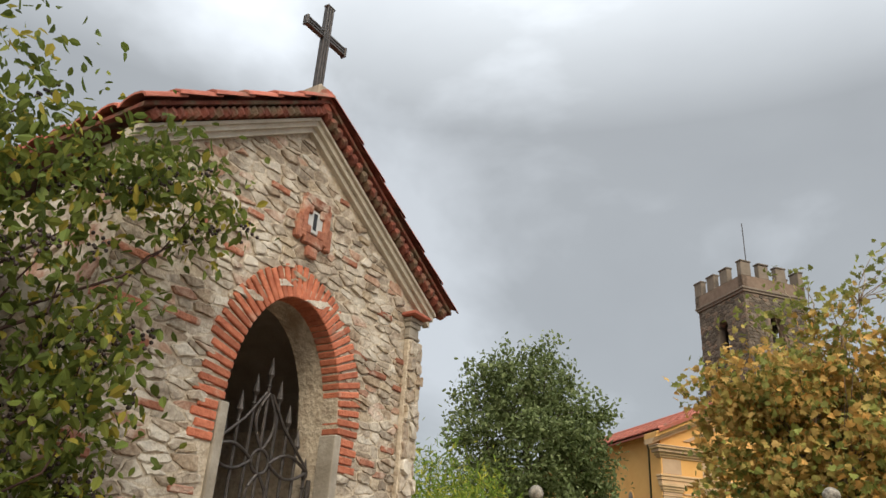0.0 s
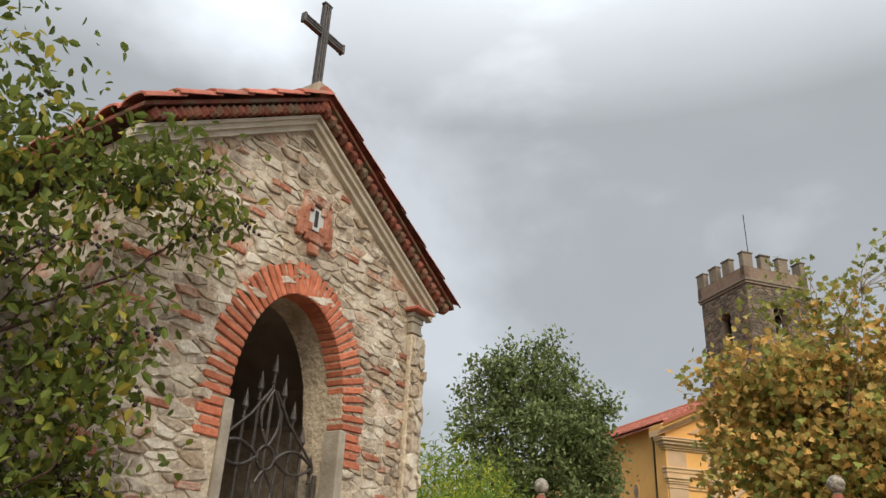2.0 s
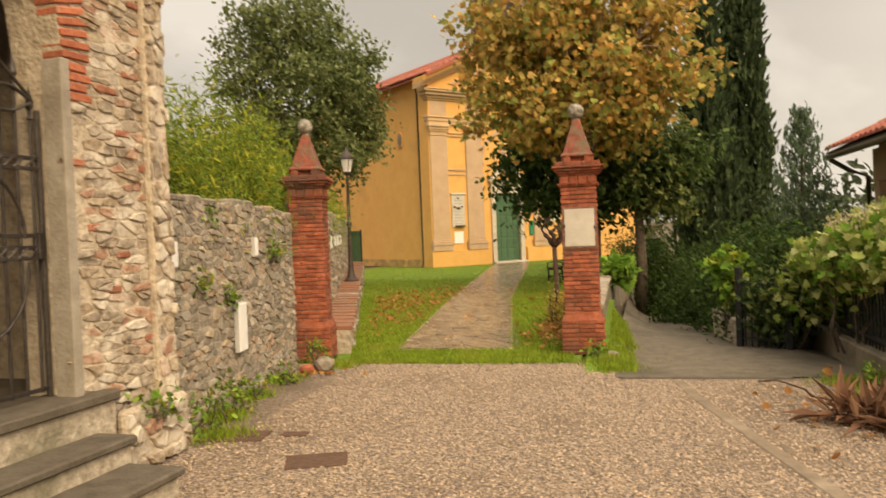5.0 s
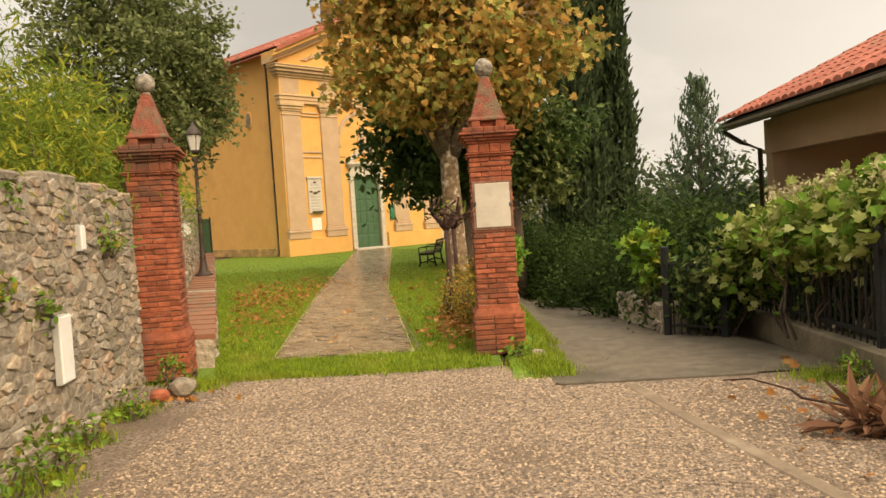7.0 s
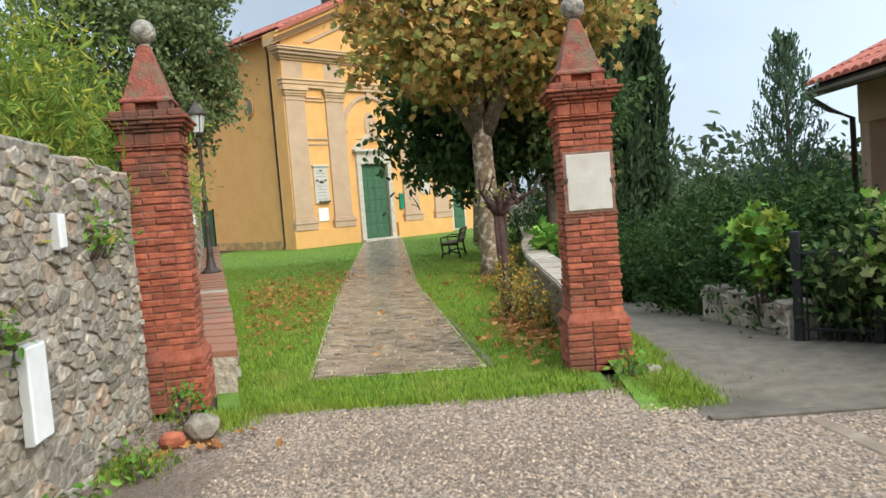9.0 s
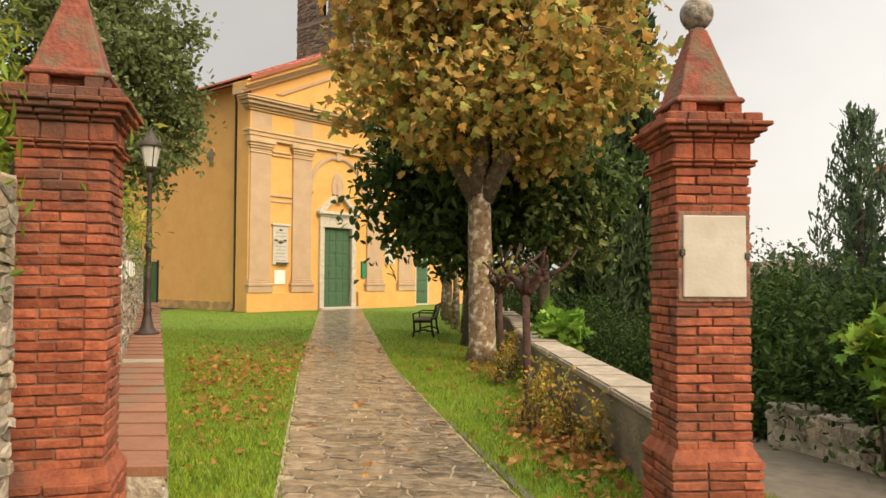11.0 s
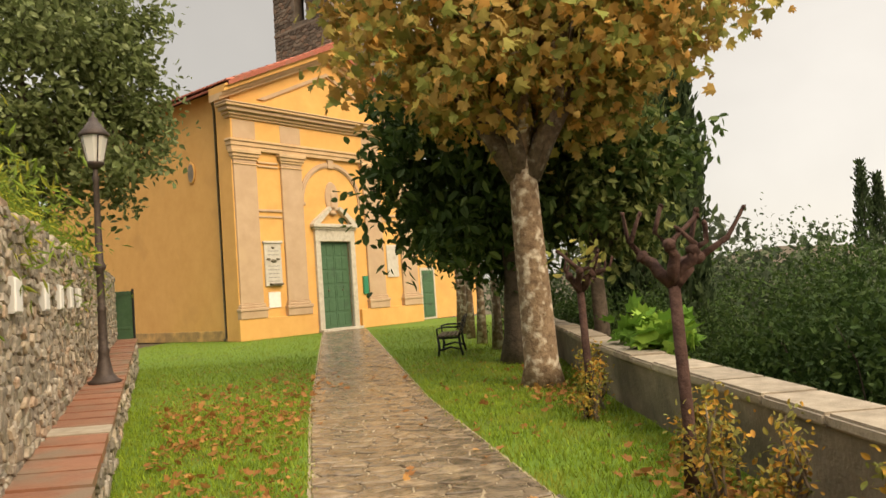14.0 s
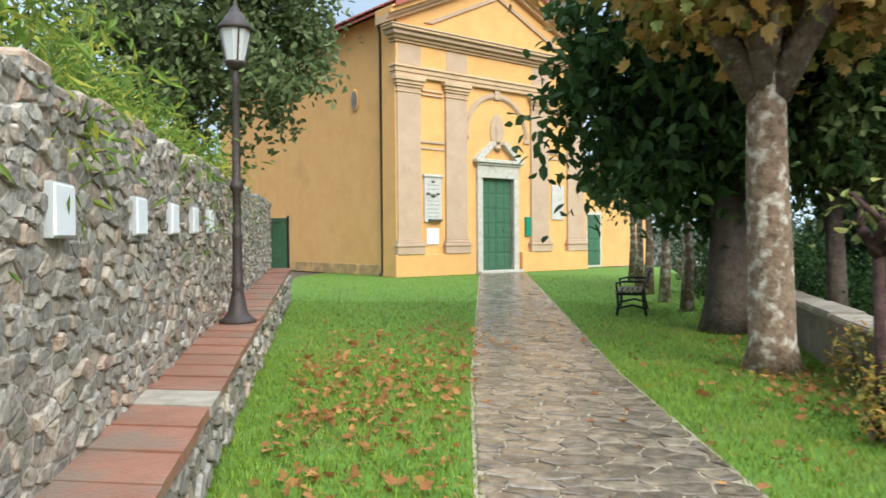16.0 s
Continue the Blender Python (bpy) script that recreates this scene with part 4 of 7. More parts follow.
    for x, z, w in ((-0.95, 2.2, 0.2), (-2.5, 1.95, 0.17), (-2.45, 1.6, 0.15), (-2.43, 1.53, 0.15), (-0.75, 1.75, 0.18), (-0.6, 3.5, 0.3), (-0.85, 3.6, 0.25), (-2.35, 3.95, 0.2), (-2.7, 4.05, 0.18), (-1.25, 4.85, 0.12), (-0.25, 3.7, 0.16),
                    (-0.24, 3.45, 0.2), (-0.2, 2.2, 0.16), (-0.62, 1.3, 0.16), (-2.6, 1.15, 0.25), (-0.2, 0.9, 0.2), (-0.12, 1.32, 0.2), (-0.12, 1.05, 0.22), (-0.5, 1.55, 0.14), (-0.45, 2.45, 0.16), (-0.6, 2.75, 0.2), (-0.34, 2.9, 0.18), (-2.4, 2.3, 0.2),
                    (-2.75, 2.75, 0.22), (-2.9, 1.8, 0.2), (-2.65, 3.35, 0.3), (-2.95, 3.1, 0.2), (-2.2, 4.3, 0.16), (-1.1, 4.35, 0.2), (-2.0, 4.62, 0.2), (-0.55, 4.05, 0.22)):
        part("brick", boxed(x - w / 2, x + w / 2, -0.018, 0.05, z, z + 0.05, 0.008), "brick_old", root)
    # voussoirs
    ring = 41
    for i in range(ring):
        t = math.pi * (i + 0.5) / ring
        px, pz = AX + a * math.cos(t), SPRING + b * math.sin(t)
        n = Vector((math.cos(t) / a, 0, math.sin(t) / b)).normalized()
        bm = boxed(-0.025, 0.025, -0.022, 0.16, -0.01, 0.245 + rng.uniform(-0.02, 0.02), 0.007)
        ang = math.atan2(n.x, n.z)
        bm.transform(Matrix.Translation((px, 0, pz)) @ Matrix.Rotation(ang, 4, "Y") @ Matrix.Rotation(rng.uniform(-0.03, 0.03), 4, "Y"))
        part("brick", bm, "brick_arch", root)
    for sx in (-1, 1):
        for i in range(4):
            w = 0.24 if i % 2 else 0.2
            part("brick", boxed(*sorted((AX + sx * (a + 0.035), AX + sx * (a + w))), -0.02, 0.2, SPRING - 0.068 * (i + 1), SPRING - 0.068 * i - 0.012, 0.007), "brick_arch", root)
    # stone jambs and sill
    for sx in (-1, 1):
        part("door_jamb", boxed(*sorted((AX + sx * (a - 0.05), AX + sx * (a + 0.03))), -0.03, 0.14, 0.62, SPRING, 0.008), "jamb", root, "plain grey stone door jamb")
    part("door_sill", boxed(AX - 0.85, AX + 0.85, -0.14, 0.3, 0.56, 0.63, 0.012), "step", root)
    part("sill_base", boxed(AX - 0.83, AX + 0.83, -0.10, -0.03, 0.0, 0.56), "mortar_dark", root)
    part("plinth", boxed(-0.74, 0.02, -0.15, -0.061, 0.0, 0.46, 0.03), "mortar", root)
    masonry(root, cells(0.74, 0.44, 0.17, 0.12, rng, 0.4), lambda u, v, h: (u - 0.73, -0.15 - h, v), 0.02, 0.025, "stone", "stone_j", rng, "stone", limit=0)
    # cross-shaped opening in a brick surround
    for dx, dz, w, h in ((-0.13, 0, 0.08, 0.34), (0.13, 0, 0.08, 0.34), (0, 0.17, 0.30, 0.09), (0, -0.17, 0.22, 0.09), (0, -0.27, 0.12, 0.09), (-0.17, -0.1, 0.07, 0.2), (0.17, -0.1, 0.07, 0.2), (-0.08, 0.09, 0.07, 0.08), (0.08, 0.09, 0.07, 0.08), (-0.08, -0.09, 0.07, 0.08), (0.08, -0.09, 0.07, 0.08)):
        part("brick", boxed(VX + dx - w / 2, VX + dx + w / 2, -0.048, 0.05, 4.52 + dz - h / 2, 4.52 + dz + h / 2, 0.01), "brick_old", root)
    part("cross_vent", boxed(VX - 0.1, VX + 0.1, -0.028, 0.02, 4.42, 4.62, 0.004), "plastic", root, "pale blue-grey plaster in the cross opening")
    part("cross_vent", boxed(VX - 0.022, VX + 0.022, -0.032, 0.02, 4.45, 4.60, 0.004), "black_iron", root)
    # raking cornice, terracotta roll and roof
    for sx in (-1, 1):
        e = 0.0 if sx > 0 else -3.25
        bm = bmesh.new()
        for off, hh, pr in ((0.0, 0.05, 0.05), (0.05, 0.045, 0.09), (0.095, 0.03, 0.12)):
            z0 = -0.10 + off
            prism(bm, [(CX, 5.37 + z0), (e + sx * 0.1, roof_line(e + sx * 0.1) + z0), (e + sx * 0.1, roof_line(e + sx * 0.1) + z0 + hh), (CX, 5.37 + z0 + hh)], "y", -pr, 0.02)
        part("raking_cornice", bm, "white", root, "pale weathered raking moulding")
        bm = bmesh.new()
        length = abs((0.2 if sx > 0 else -3.32) - CX)
        n = 26
        for i in range(n):
            x = CX + sx * (i + 0.5) * length / n
            z = roof_line(x) + 0.085
            s = bmesh.new()
            lathe(s, [(0.03, -0.034), (0.055, -0.03), (0.06, 0.0), (0.055, 0.03), (0.03, 0.034)], 8)
            s.transform(Matrix.Translation((x, -0.13, z)) @ Matrix.Rotation(sx * math.atan(1 / 0.68) + 0, 4, "Y"))
            me = bpy.data.meshes.new("tmp")
            s.to_mesh(me)
            s.free()
            bm.from_mesh(me)
            bpy.data.meshes.remove(me)
        part("roll_moulding", bm, "tile_dark", root, "row of dark terracotta beads under the eave")
        bm = bmesh.new()
        x1 = 0.25 if sx > 0 else -3.40
        prism(bm, [(CX, 5.37 + 0.14), (x1, roof_line(x1) + 0.14), (x1, roof_line(x1) + 0.17), (CX, 5.37 + 0.17)], "y", -0.20, 3.5)
        part("roof_deck", bm, "tile_dark", root)
        bm = bmesh.new()
        rows, per = 14, 6
        for r in range(rows):
            y = -0.12 + r * 0.27
            for c in range(per):
                s0, s1 = c / per, (c + 1.25) / per
                xa, xb = CX + (x1 - CX) * s0, CX + (x1 - CX) * min(1.02, s1)
                za, zb = roof_line(xa) + 0.185, roof_line(xb) + 0.21
                if c == per - 1:
                    zb = roof_line(xb) + 0.19
                prof = [(math.cos(t) * 0.125, math.sin(t) * 0.07) for t in np.linspace(0, math.pi, 7)]
                ra = [bm.verts.new((xa, y + p, za + q)) for p, q in prof]
                rb = [bm.verts.new((xb, y + p * 1.1, zb + q)) for p, q in prof]
                la = [bm.verts.new((xa, y + p * 0.86, za + q * 0.75)) for p, q in prof]
                lb = [bm.verts.new((xb, y + p * 0.96, zb + q * 0.75)) for p, q in prof]
                for i in range(6):
                    bm.faces.new((ra[i], ra[i + 1], rb[i + 1], rb[i]))
                    bm.faces.new((la[i], lb[i], lb[i + 1], la[i + 1]))
                    bm.faces.new((rb[i], rb[i + 1], lb[i + 1], lb[i]))
                bm.faces.new((ra[0], rb[0], lb[0], la[0]))
        tagged(part("roof_tiles", bm, "tile", root, "curved terracotta roof tiles"), kind="stuff")
    bm = bmesh.new()
    tube(bm, [(CX, -0.18, 5.55), (CX, 3.5, 5.55)], 0.1, 10)
    part("ridge_tiles", bm, "tile", root)
    part("cross_base", boxed(CX - 0.1, CX + 0.12, -0.16, 0.06, 5.5, 5.68, 0.02), "coping", root)
    # capital at the right corner
    bm = bmesh.new()
    for z0, z1, p in ((3.96, 3.99, -0.02), (3.99, 4.07, -0.035), (4.07, 4.12, -0.02), (4.12, 4.162, -0.005)):
        box(bm, -0.25 - p, -0.04 + p, -0.09 - p, 0.42, z0, z1, 0.008)
    part("corner_capital", bm, "jamb", root, "small moulded stone capital")
    part("capital_tile", boxed(-0.29, -0.03, -0.16, 0.4, 4.165, 4.195, 0.006), "tile", root)
    # fluted iron cross
    cross = thing("roof_cross", "dark fluted iron cross on the chapel ridge", "cross")
    cross.matrix_basis = pose(-2.54, 3.73, 0, 0, 0, 86) @ pose(CX + 0.005, -0.02, 5.67)
    for dx in (-0.03, 0, 0.03):
        part("upright", boxed(dx - 0.011, dx + 0.011, -0.025, 0.025, 0, 0.94, 0.003), "iron", cross)
        part("crossbar", boxed(-0.25, 0.25, -0.024, 0.024, 0.62 + dx - 0.011, 0.62 + dx + 0.011, 0.003), "iron", cross)
    for x in (-0.255, 0.255):
        part("end_plate", boxed(x - 0.012, x + 0.012, -0.028, 0.028, 0.57, 0.67, 0.004), "iron", cross)
    part("end_plate", boxed(-0.05, 0.05, -0.028, 0.028, 0.935, 0.955, 0.004), "iron", cross)
    # steps
    for name, x0, x1, y0, z0, z1 in (("chapel_step", -2.5, -0.94, -0.42, 0.18, 0.365), ("chapel_step", -2.65, -0.99, -0.82, 0.0, 0.185)):
        st = new(name)
        st.matrix_basis = pose(-2.54, 3.73, 0, 0, 0, 86)
        tagged(st, "worn dark stone step with a rubble riser below the chapel gate", "step", "chapel steps")
        part("riser", boxed(x0 + 0.03, x1 - 0.03, y0 + 0.04, -0.065, z0 - 0.0, z1 - 0.055), "mortar_dark", st)
        part("tread", boxed(x0, x1, y0, -0.066, z1 - 0.055, z1, 0.012), "step", st, "dark worn stone slab")
    return root


chapel = build_chapel()


def build_iron_gate():
    root = thing("iron_gate", "closed wrought iron gate with spear finials in the chapel arch", "gate")
    root.matrix_basis = pose(-2.54, 3.73, 0, 0, 0, 86) @ pose(AX, 0.2, 0.63)
    tops = []
    n = 9
    for i in range(n):
        x = -0.5 + i / (n - 1)
        h = 1.93 + (0.74 - 1.25 * abs(x)) if abs(x) < 0.49 else 2.0
        tops.append((x, h))
        bm = bmesh.new()
        tube(bm, [(x, 0, 0.04), (x, 0, h - 0.12)], 0.0125, 6)
        bar = part("bar", bm, "iron", root)
        bm = bmesh.new()
        lathe(bm, [(0.011, -0.13), (0.02, -0.115), (0.011, -0.10), (0.012, -0.06), (0.028, -0.03), (0.012, 0.06), (0.002, 0.11)], 8, (x, 0, h))
        part("spear_tip", bm, "iron", bar)
    for x in (-0.56, 0.56):
        bm = bmesh.new()
        tube(bm, [(x, 0, 0.0), (x, 0, 1.95)], 0.019, 8)
        part("stile", bm, "iron", root)
    for z in (0.06, 0.95, 1.02, 1.10, 1.55, 1.62):
        part("rail", boxed(-0.56, 0.56, -0.012, 0.012, z - 0.014, z + 0.014, 0.003), "iron", root)
    for z in (0.985, 1.585):
        for i in range(12):
            x = -0.46 + i * 0.92 / 11
            bm = bmesh.new()
            tube(bm, [(x - 0.04, -0.014, z - 0.035), (x, -0.02, z), (x + 0.04, -0.014, z + 0.035)], 0.008, 5)
            part("woven_strap", bm, "iron", root)

    def bend(name, pts, r=0.012):
        bm = bmesh.new()
        tube(bm, [(x, -0.016, z) for x, z in pts], r, 6)
        part(name, bm, "iron", root)

    bend("ring", curve_pts(lambda t: (0.085 * math.cos(t), 2.0 + 0.085 * math.sin(t)), 0, 2 * math.pi, 24))
    bend("large_ring", curve_pts(lambda t: (0.40 * math.cos(t), 1.08 + 0.46 * math.sin(t)), 0, math.pi, 30))
    bend("large_ring", curve_pts(lambda t: (0.42 * math.cos(t), 0.92 + 0.5 * math.sin(t)), math.pi, 2 * math.pi, 30))
    for s in (-1, 1):
        bend("scroll", curve_pts(lambda t: (s * (0.09 + 0.42 * t), 2.0 + 0.10 * math.sin(math.pi * t) * (1 - 0.3 * t)), 0, 1, 16))
        bend("scroll", curve_pts(lambda t: (s * (0.09 + 0.42 * t), 2.0 - 0.10 * math.sin(math.pi * t) * (1 - 0.3 * t)), 0, 1, 16))
        bend("scroll", curve_pts(lambda t: (s * 0.095 * math.sin(math.pi * t), 2.08 + 0.42 * t), 0, 1, 16))
        bend("scroll", curve_pts(lambda t: (s * 0.095 * math.sin(math.pi * t), 1.92 - 0.32 * t), 0, 1, 16))
        bend("brace", [(s * 0.03, 2.5), (s * 0.2, 2.28), (s * 0.5, 2.02)], 0.011)
    part("lock_plate", boxed(0.5, 0.56, -0.03, 0.03, 0.94, 1.12, 0.004), "iron", root)
    return root


build_iron_gate()


# ---- garden walls ----
def rubble_wall(name, label, p0, p1, height0, height1, thick, sx, sy, seed, limit, single="wall_stone", joined="wall_stone_j", cap=True):
    """A rubble wall from p0 to p1, stones on its right-hand face, with an uneven top."""
    d = Vector((p1[0] - p0[0], p1[1] - p0[1], 0))
    ln = d.length
    root = thing(name, label, "wall", (*p0, 0), math.degrees(math.atan2(d.y, d.x)), kind="structure")
    rng = random.Random(seed)
    bm = bmesh.new()
    n = max(3, round(ln / 0.35))
    tops = [height0 + (height1 - height0) * i / n + rng.uniform(-0.045, 0.045) for i in range(n + 1)]
    prism(bm, [(0, -0.4), (ln, -0.4)] + [(ln * i / n, tops[i]) for i in range(n, -1, -1)], "y", 0.0, thick)
    part("wall_core", bm, "mortar_dark", root)

    def top(u):
        f = min(n - 1e-6, max(0, u / ln * n))
        return tops[int(f)] * (1 - f % 1) + tops[int(f) + 1] * (f % 1)

    h = max(height0, height1) + 0.05
    polys = [[(u, min(v, top(u) + 0.02)) for u, v in p] for p in cells(ln, h, sx, sy, rng, 0.46, lambda u, v: v < top(u) - 0.02, 0.22)]
    polys.sort(key=lambda p: p[0][0])
    masonry(root, polys, lambda u, v, hh: (u, -hh, v), 0.015, 0.014, single, joined, rng, "stone", limit=limit)
    bm = bmesh.new()
    for i in range(n):
        if cap:
            w = ln / n
            box(bm, i * w + rng.uniform(0, 0.03), (i + 1) * w - rng.uniform(0, 0.05), -0.012, thick, tops[i] - 0.05, tops[i] + rng.uniform(0.015, 0.05), 0.02)
    if cap:
        ob = part("coping", bm, joined, root)
        ob["kind"] = "stuff"
    else:
        bm.free()
    return root


rubble_wall("wall_garden_1", "grey rubble garden wall between chapel and gate pillar", (-2.70, 3.78), (-3.16, 7.62), 2.05, 2.02, 0.4, 0.13, 0.065, 21, 300)
rubble_wall("wall_garden_2", "grey rubble garden wall above the brick ledge", (-3.12, 8.3), (-8.92, 26.2), 2.08, 2.3, 0.4, 0.13, 0.07, 22, 300)
rubble_wall("wall_garden_3", "brown rubble wall beside the chapel under the climber", (-3.05, -4.0), (-2.80, 0.46), 3.3, 3.3, 0.4, 0.22, 0.13, 23, 120, "stone", "stone_j", False)


rubble_wall("wall_hedge_foot", "low mossy rubble wall at the foot of the hedge", (2.62, 11.9), (2.55, 9.05), 0.16, 0.3, 0.3, 0.22, 0.13, 24, 40)


def wall_box(at, turn, w, h, label, name="wall_plate"):
    root = thing(name, label, "wall plate", at, turn, "plates on the garden wall")
    part("plate", boxed(-w / 2, w / 2, -0.03, 0.0, -h / 2, h / 2, 0.006), "board_paper", root)
    part("rim", boxed(-w / 2 - 0.008, w / 2 + 0.008, -0.02, 0.03, -h / 2 - 0.008, h / 2 + 0.008, 0.003), "plastic", root)


wall_box((-2.735, 4.13, 1.55), 97, 0.12, 0.22, "small white plate screwed to the rubble wall")
wall_box((-2.95, 6.12, 1.58), 97, 0.09, 0.2, "small white plate screwed to the rubble wall")
wall_box((-2.86, 5.55, 0.75), 97, 0.22, 0.5, "tall white metal plate low on the rubble wall", "meter_cover")
for y in (10.42, 11.93, 13.3, 14.35, 15.28, 16.25):
    x = -3.12 - (y - 8.3) * 0.324 + 0.025
    wall_box((x, y, 1.56 + 0.012 * (y - 10)), 108, 0.26, 0.22, "white votive tablet on the garden wall", "votive_tablet")


def garden_door():
    root = thing("garden_door", "narrow green sheet metal door at the end of the garden wall", "door", (-9.05, 26.3, 0), 0)
    part("door_post", boxed(-0.1, 0.0, -0.05, 0.05, 0, 2.1, 0.01), "coping", root, "pale stone post")
    leaf = part("door_leaf", boxed(0.004, 0.5, -0.02, 0.02, 0.05, 1.95, 0.004), "green_paint", root)
    for z in (0.1, 1.0, 1.85):
        part("door_brace", boxed(0.02, 0.48, -0.035, -0.02, z, z + 0.06, 0.004), "green_paint", leaf)
    part("hinge_post", boxed(0.505, 0.55, -0.03, 0.03, 0, 2.0, 0.006), "black_iron", root)


garden_door()


def build_ledge():
    root = thing("brick_ledge", "low rubble ledge topped with worn red bricks beside the lawn", "ledge", kind="structure")
    rng = random.Random(31)
    ys = np.arange(8.48, 26.5, 0.42)
    for i, (y0, y1) in enumerate(zip(ys, ys[1:])):
        z = 0.40 + 0.022 * (y0 - 9)
        xa, xb = ledge_x(y0), ledge_x(y1)
        back = 0.47
        bm = bmesh.new()
        prism(bm, [(xa, y0), (xb, y1), (xb - back, y1), (xa - back, y0)], "z", -0.05, z - 0.06)
        part("ledge_body", bm, "mortar_dark", root)
        for k in range(1):
            ya, yb = y0 + 0.003, y0 + 0.42 - 0.003
            bm = bmesh.new()
            j = rng.uniform(-0.012, 0.012)
            pale = rng.random() < 0.08
            prism(bm, [(ledge_x(ya) + 0.04 + j, ya), (ledge_x(yb) + 0.04 + j, yb), (ledge_x(yb) - back, yb), (ledge_x(ya) - back, ya)], "z", z - 0.058, z + rng.uniform(-0.004, 0.006))
            part("slab" if pale else "brick", bm, "coping" if pale else "ledge_brick", root)
    ln = math.hypot(17.2, 17.2 * 0.325)
    polys = cells(ln, 0.75, 0.2, 0.13, rng, 0.45, lambda u, v: v < 0.33 + 0.021 * u)
    dx, dy = -0.325 / math.hypot(1, 0.325), 1 / math.hypot(1, 0.325)
    masonry(root, polys, lambda u, v, h: (ledge_x(8.9) + dx * u + h * dy, 8.9 + dy * u - h * dx, min(v, 0.33 + 0.02 * u)), 0.022, 0.025, "wall_stone", "wall_stone_j", rng, limit=120)


build_ledge()


def build_right_wall():
    root = thing("wall_parapet", "low rendered parapet wall with a stone coping above the valley", "wall", kind="structure")
    rng = random.Random(41)
    ys = np.arange(8.7, 40, 0.75)
    bm = bmesh.new()
    rings = []
    for y in ys:
        x = right_wall_x(y)
        w = 0.012 * math.sin(y * 3.1)
        rings.append([bm.verts.new(p) for p in ((x + 0.06 + w, y, -0.3), (x + w, y, 0.54), (x + 0.34, y, 0.54), (x + 0.42, y, -1.8 if y > 10 else -0.4))])
    for a, b in zip(rings, rings[1:]):
        for i in range(3):
            bm.faces.new((a[i], a[i + 1], b[i + 1], b[i]))
    bm.faces.new(rings[0]), bm.faces.new(rings[-1][::-1])
    bmesh.ops.recalc_face_normals(bm, faces=bm.faces)
    part("wall_core", bm, "concrete", root)
    for y0, y1 in zip(ys, ys[1:]):
        xa, xb = right_wall_x(y0), right_wall_x(y1)
        bm = bmesh.new()
        t = 0.615 + rng.uniform(-0.012, 0.012)
        prism(bm, [(xa - 0.03, y0 + 0.006), (xb - 0.03 + rng.uniform(-0.01, 0.01), y1 - 0.006), (xb + 0.38, y1 - 0.006), (xa + 0.38, y0 + 0.006)], "z", 0.535, t)
        bmesh.ops.bevel(bm, geom=bm.edges[:], offset=0.018, segments=2, affect="EDGES")
        part("coping_stone", bm, "coping", root)


build_right_wall()


# ---- flagged path ----
def build_path():
    root = thing("flagged_path", "wet irregular stone-flagged path leading to the church door", "path", kind="structure")
    rng = random.Random(51)
    verts, faces = [], []
    ys = list(np.arange(8.72, 40.0, 0.6)) + [40.2]
    for y in ys:
        a, b = path_edges(y)
        verts += [(a - 0.02, y, 0.008), (b + 0.02, y, 0.008)]
    faces = [(2 * i, 2 * i + 1, 2 * i + 3, 2 * i + 2) for i in range(len(ys) - 1)]
    raw("bedding", verts, faces, "path_joint", root)
    ln = 31.2
    polys = cells(1.0, ln, 0.155, 0.165, rng, 0.46)
    polys.sort(key=lambda p: p[0][1])

    def lay(u, v, h):
        y = 8.74 + v
        a, b = path_edges(y)
        return (a + (b - a) * u, y, 0.01 + h)

    av, af, count = [], [], 0
    for poly in polys:
        g = stone_geo(poly, 0.012, 0.012 * rng.uniform(0.5, 1.5), rng)
        if not g:
            continue
        v = [lay(*p) for p in g[0]]
        if count < 300:
            raw("flagstone", v, g[1], "flag", root)
            count += 1
        else:
            o = len(av)
            av += v
            af += [[o + i for i in f] for f in g[1]]
    ob = raw("flagstones", av, af, "flag_j", root)
    ob["kind"] = "stuff"
    bm = bmesh.new()
    prism(bm, [(path_edges(12)[1] + 0.02, 12), (path_edges(8.75)[1] + 0.05, 8.75), (path_edges(8.75)[1] + 0.12, 8.75), (path_edges(12)[1] + 0.06, 12)], "z", -0.03, 0.014)
    part("edging", bm, "step", root)


build_path()


# ---- church ----
CH = (-7.96, 36.13, 0.0)
CT = 47.0


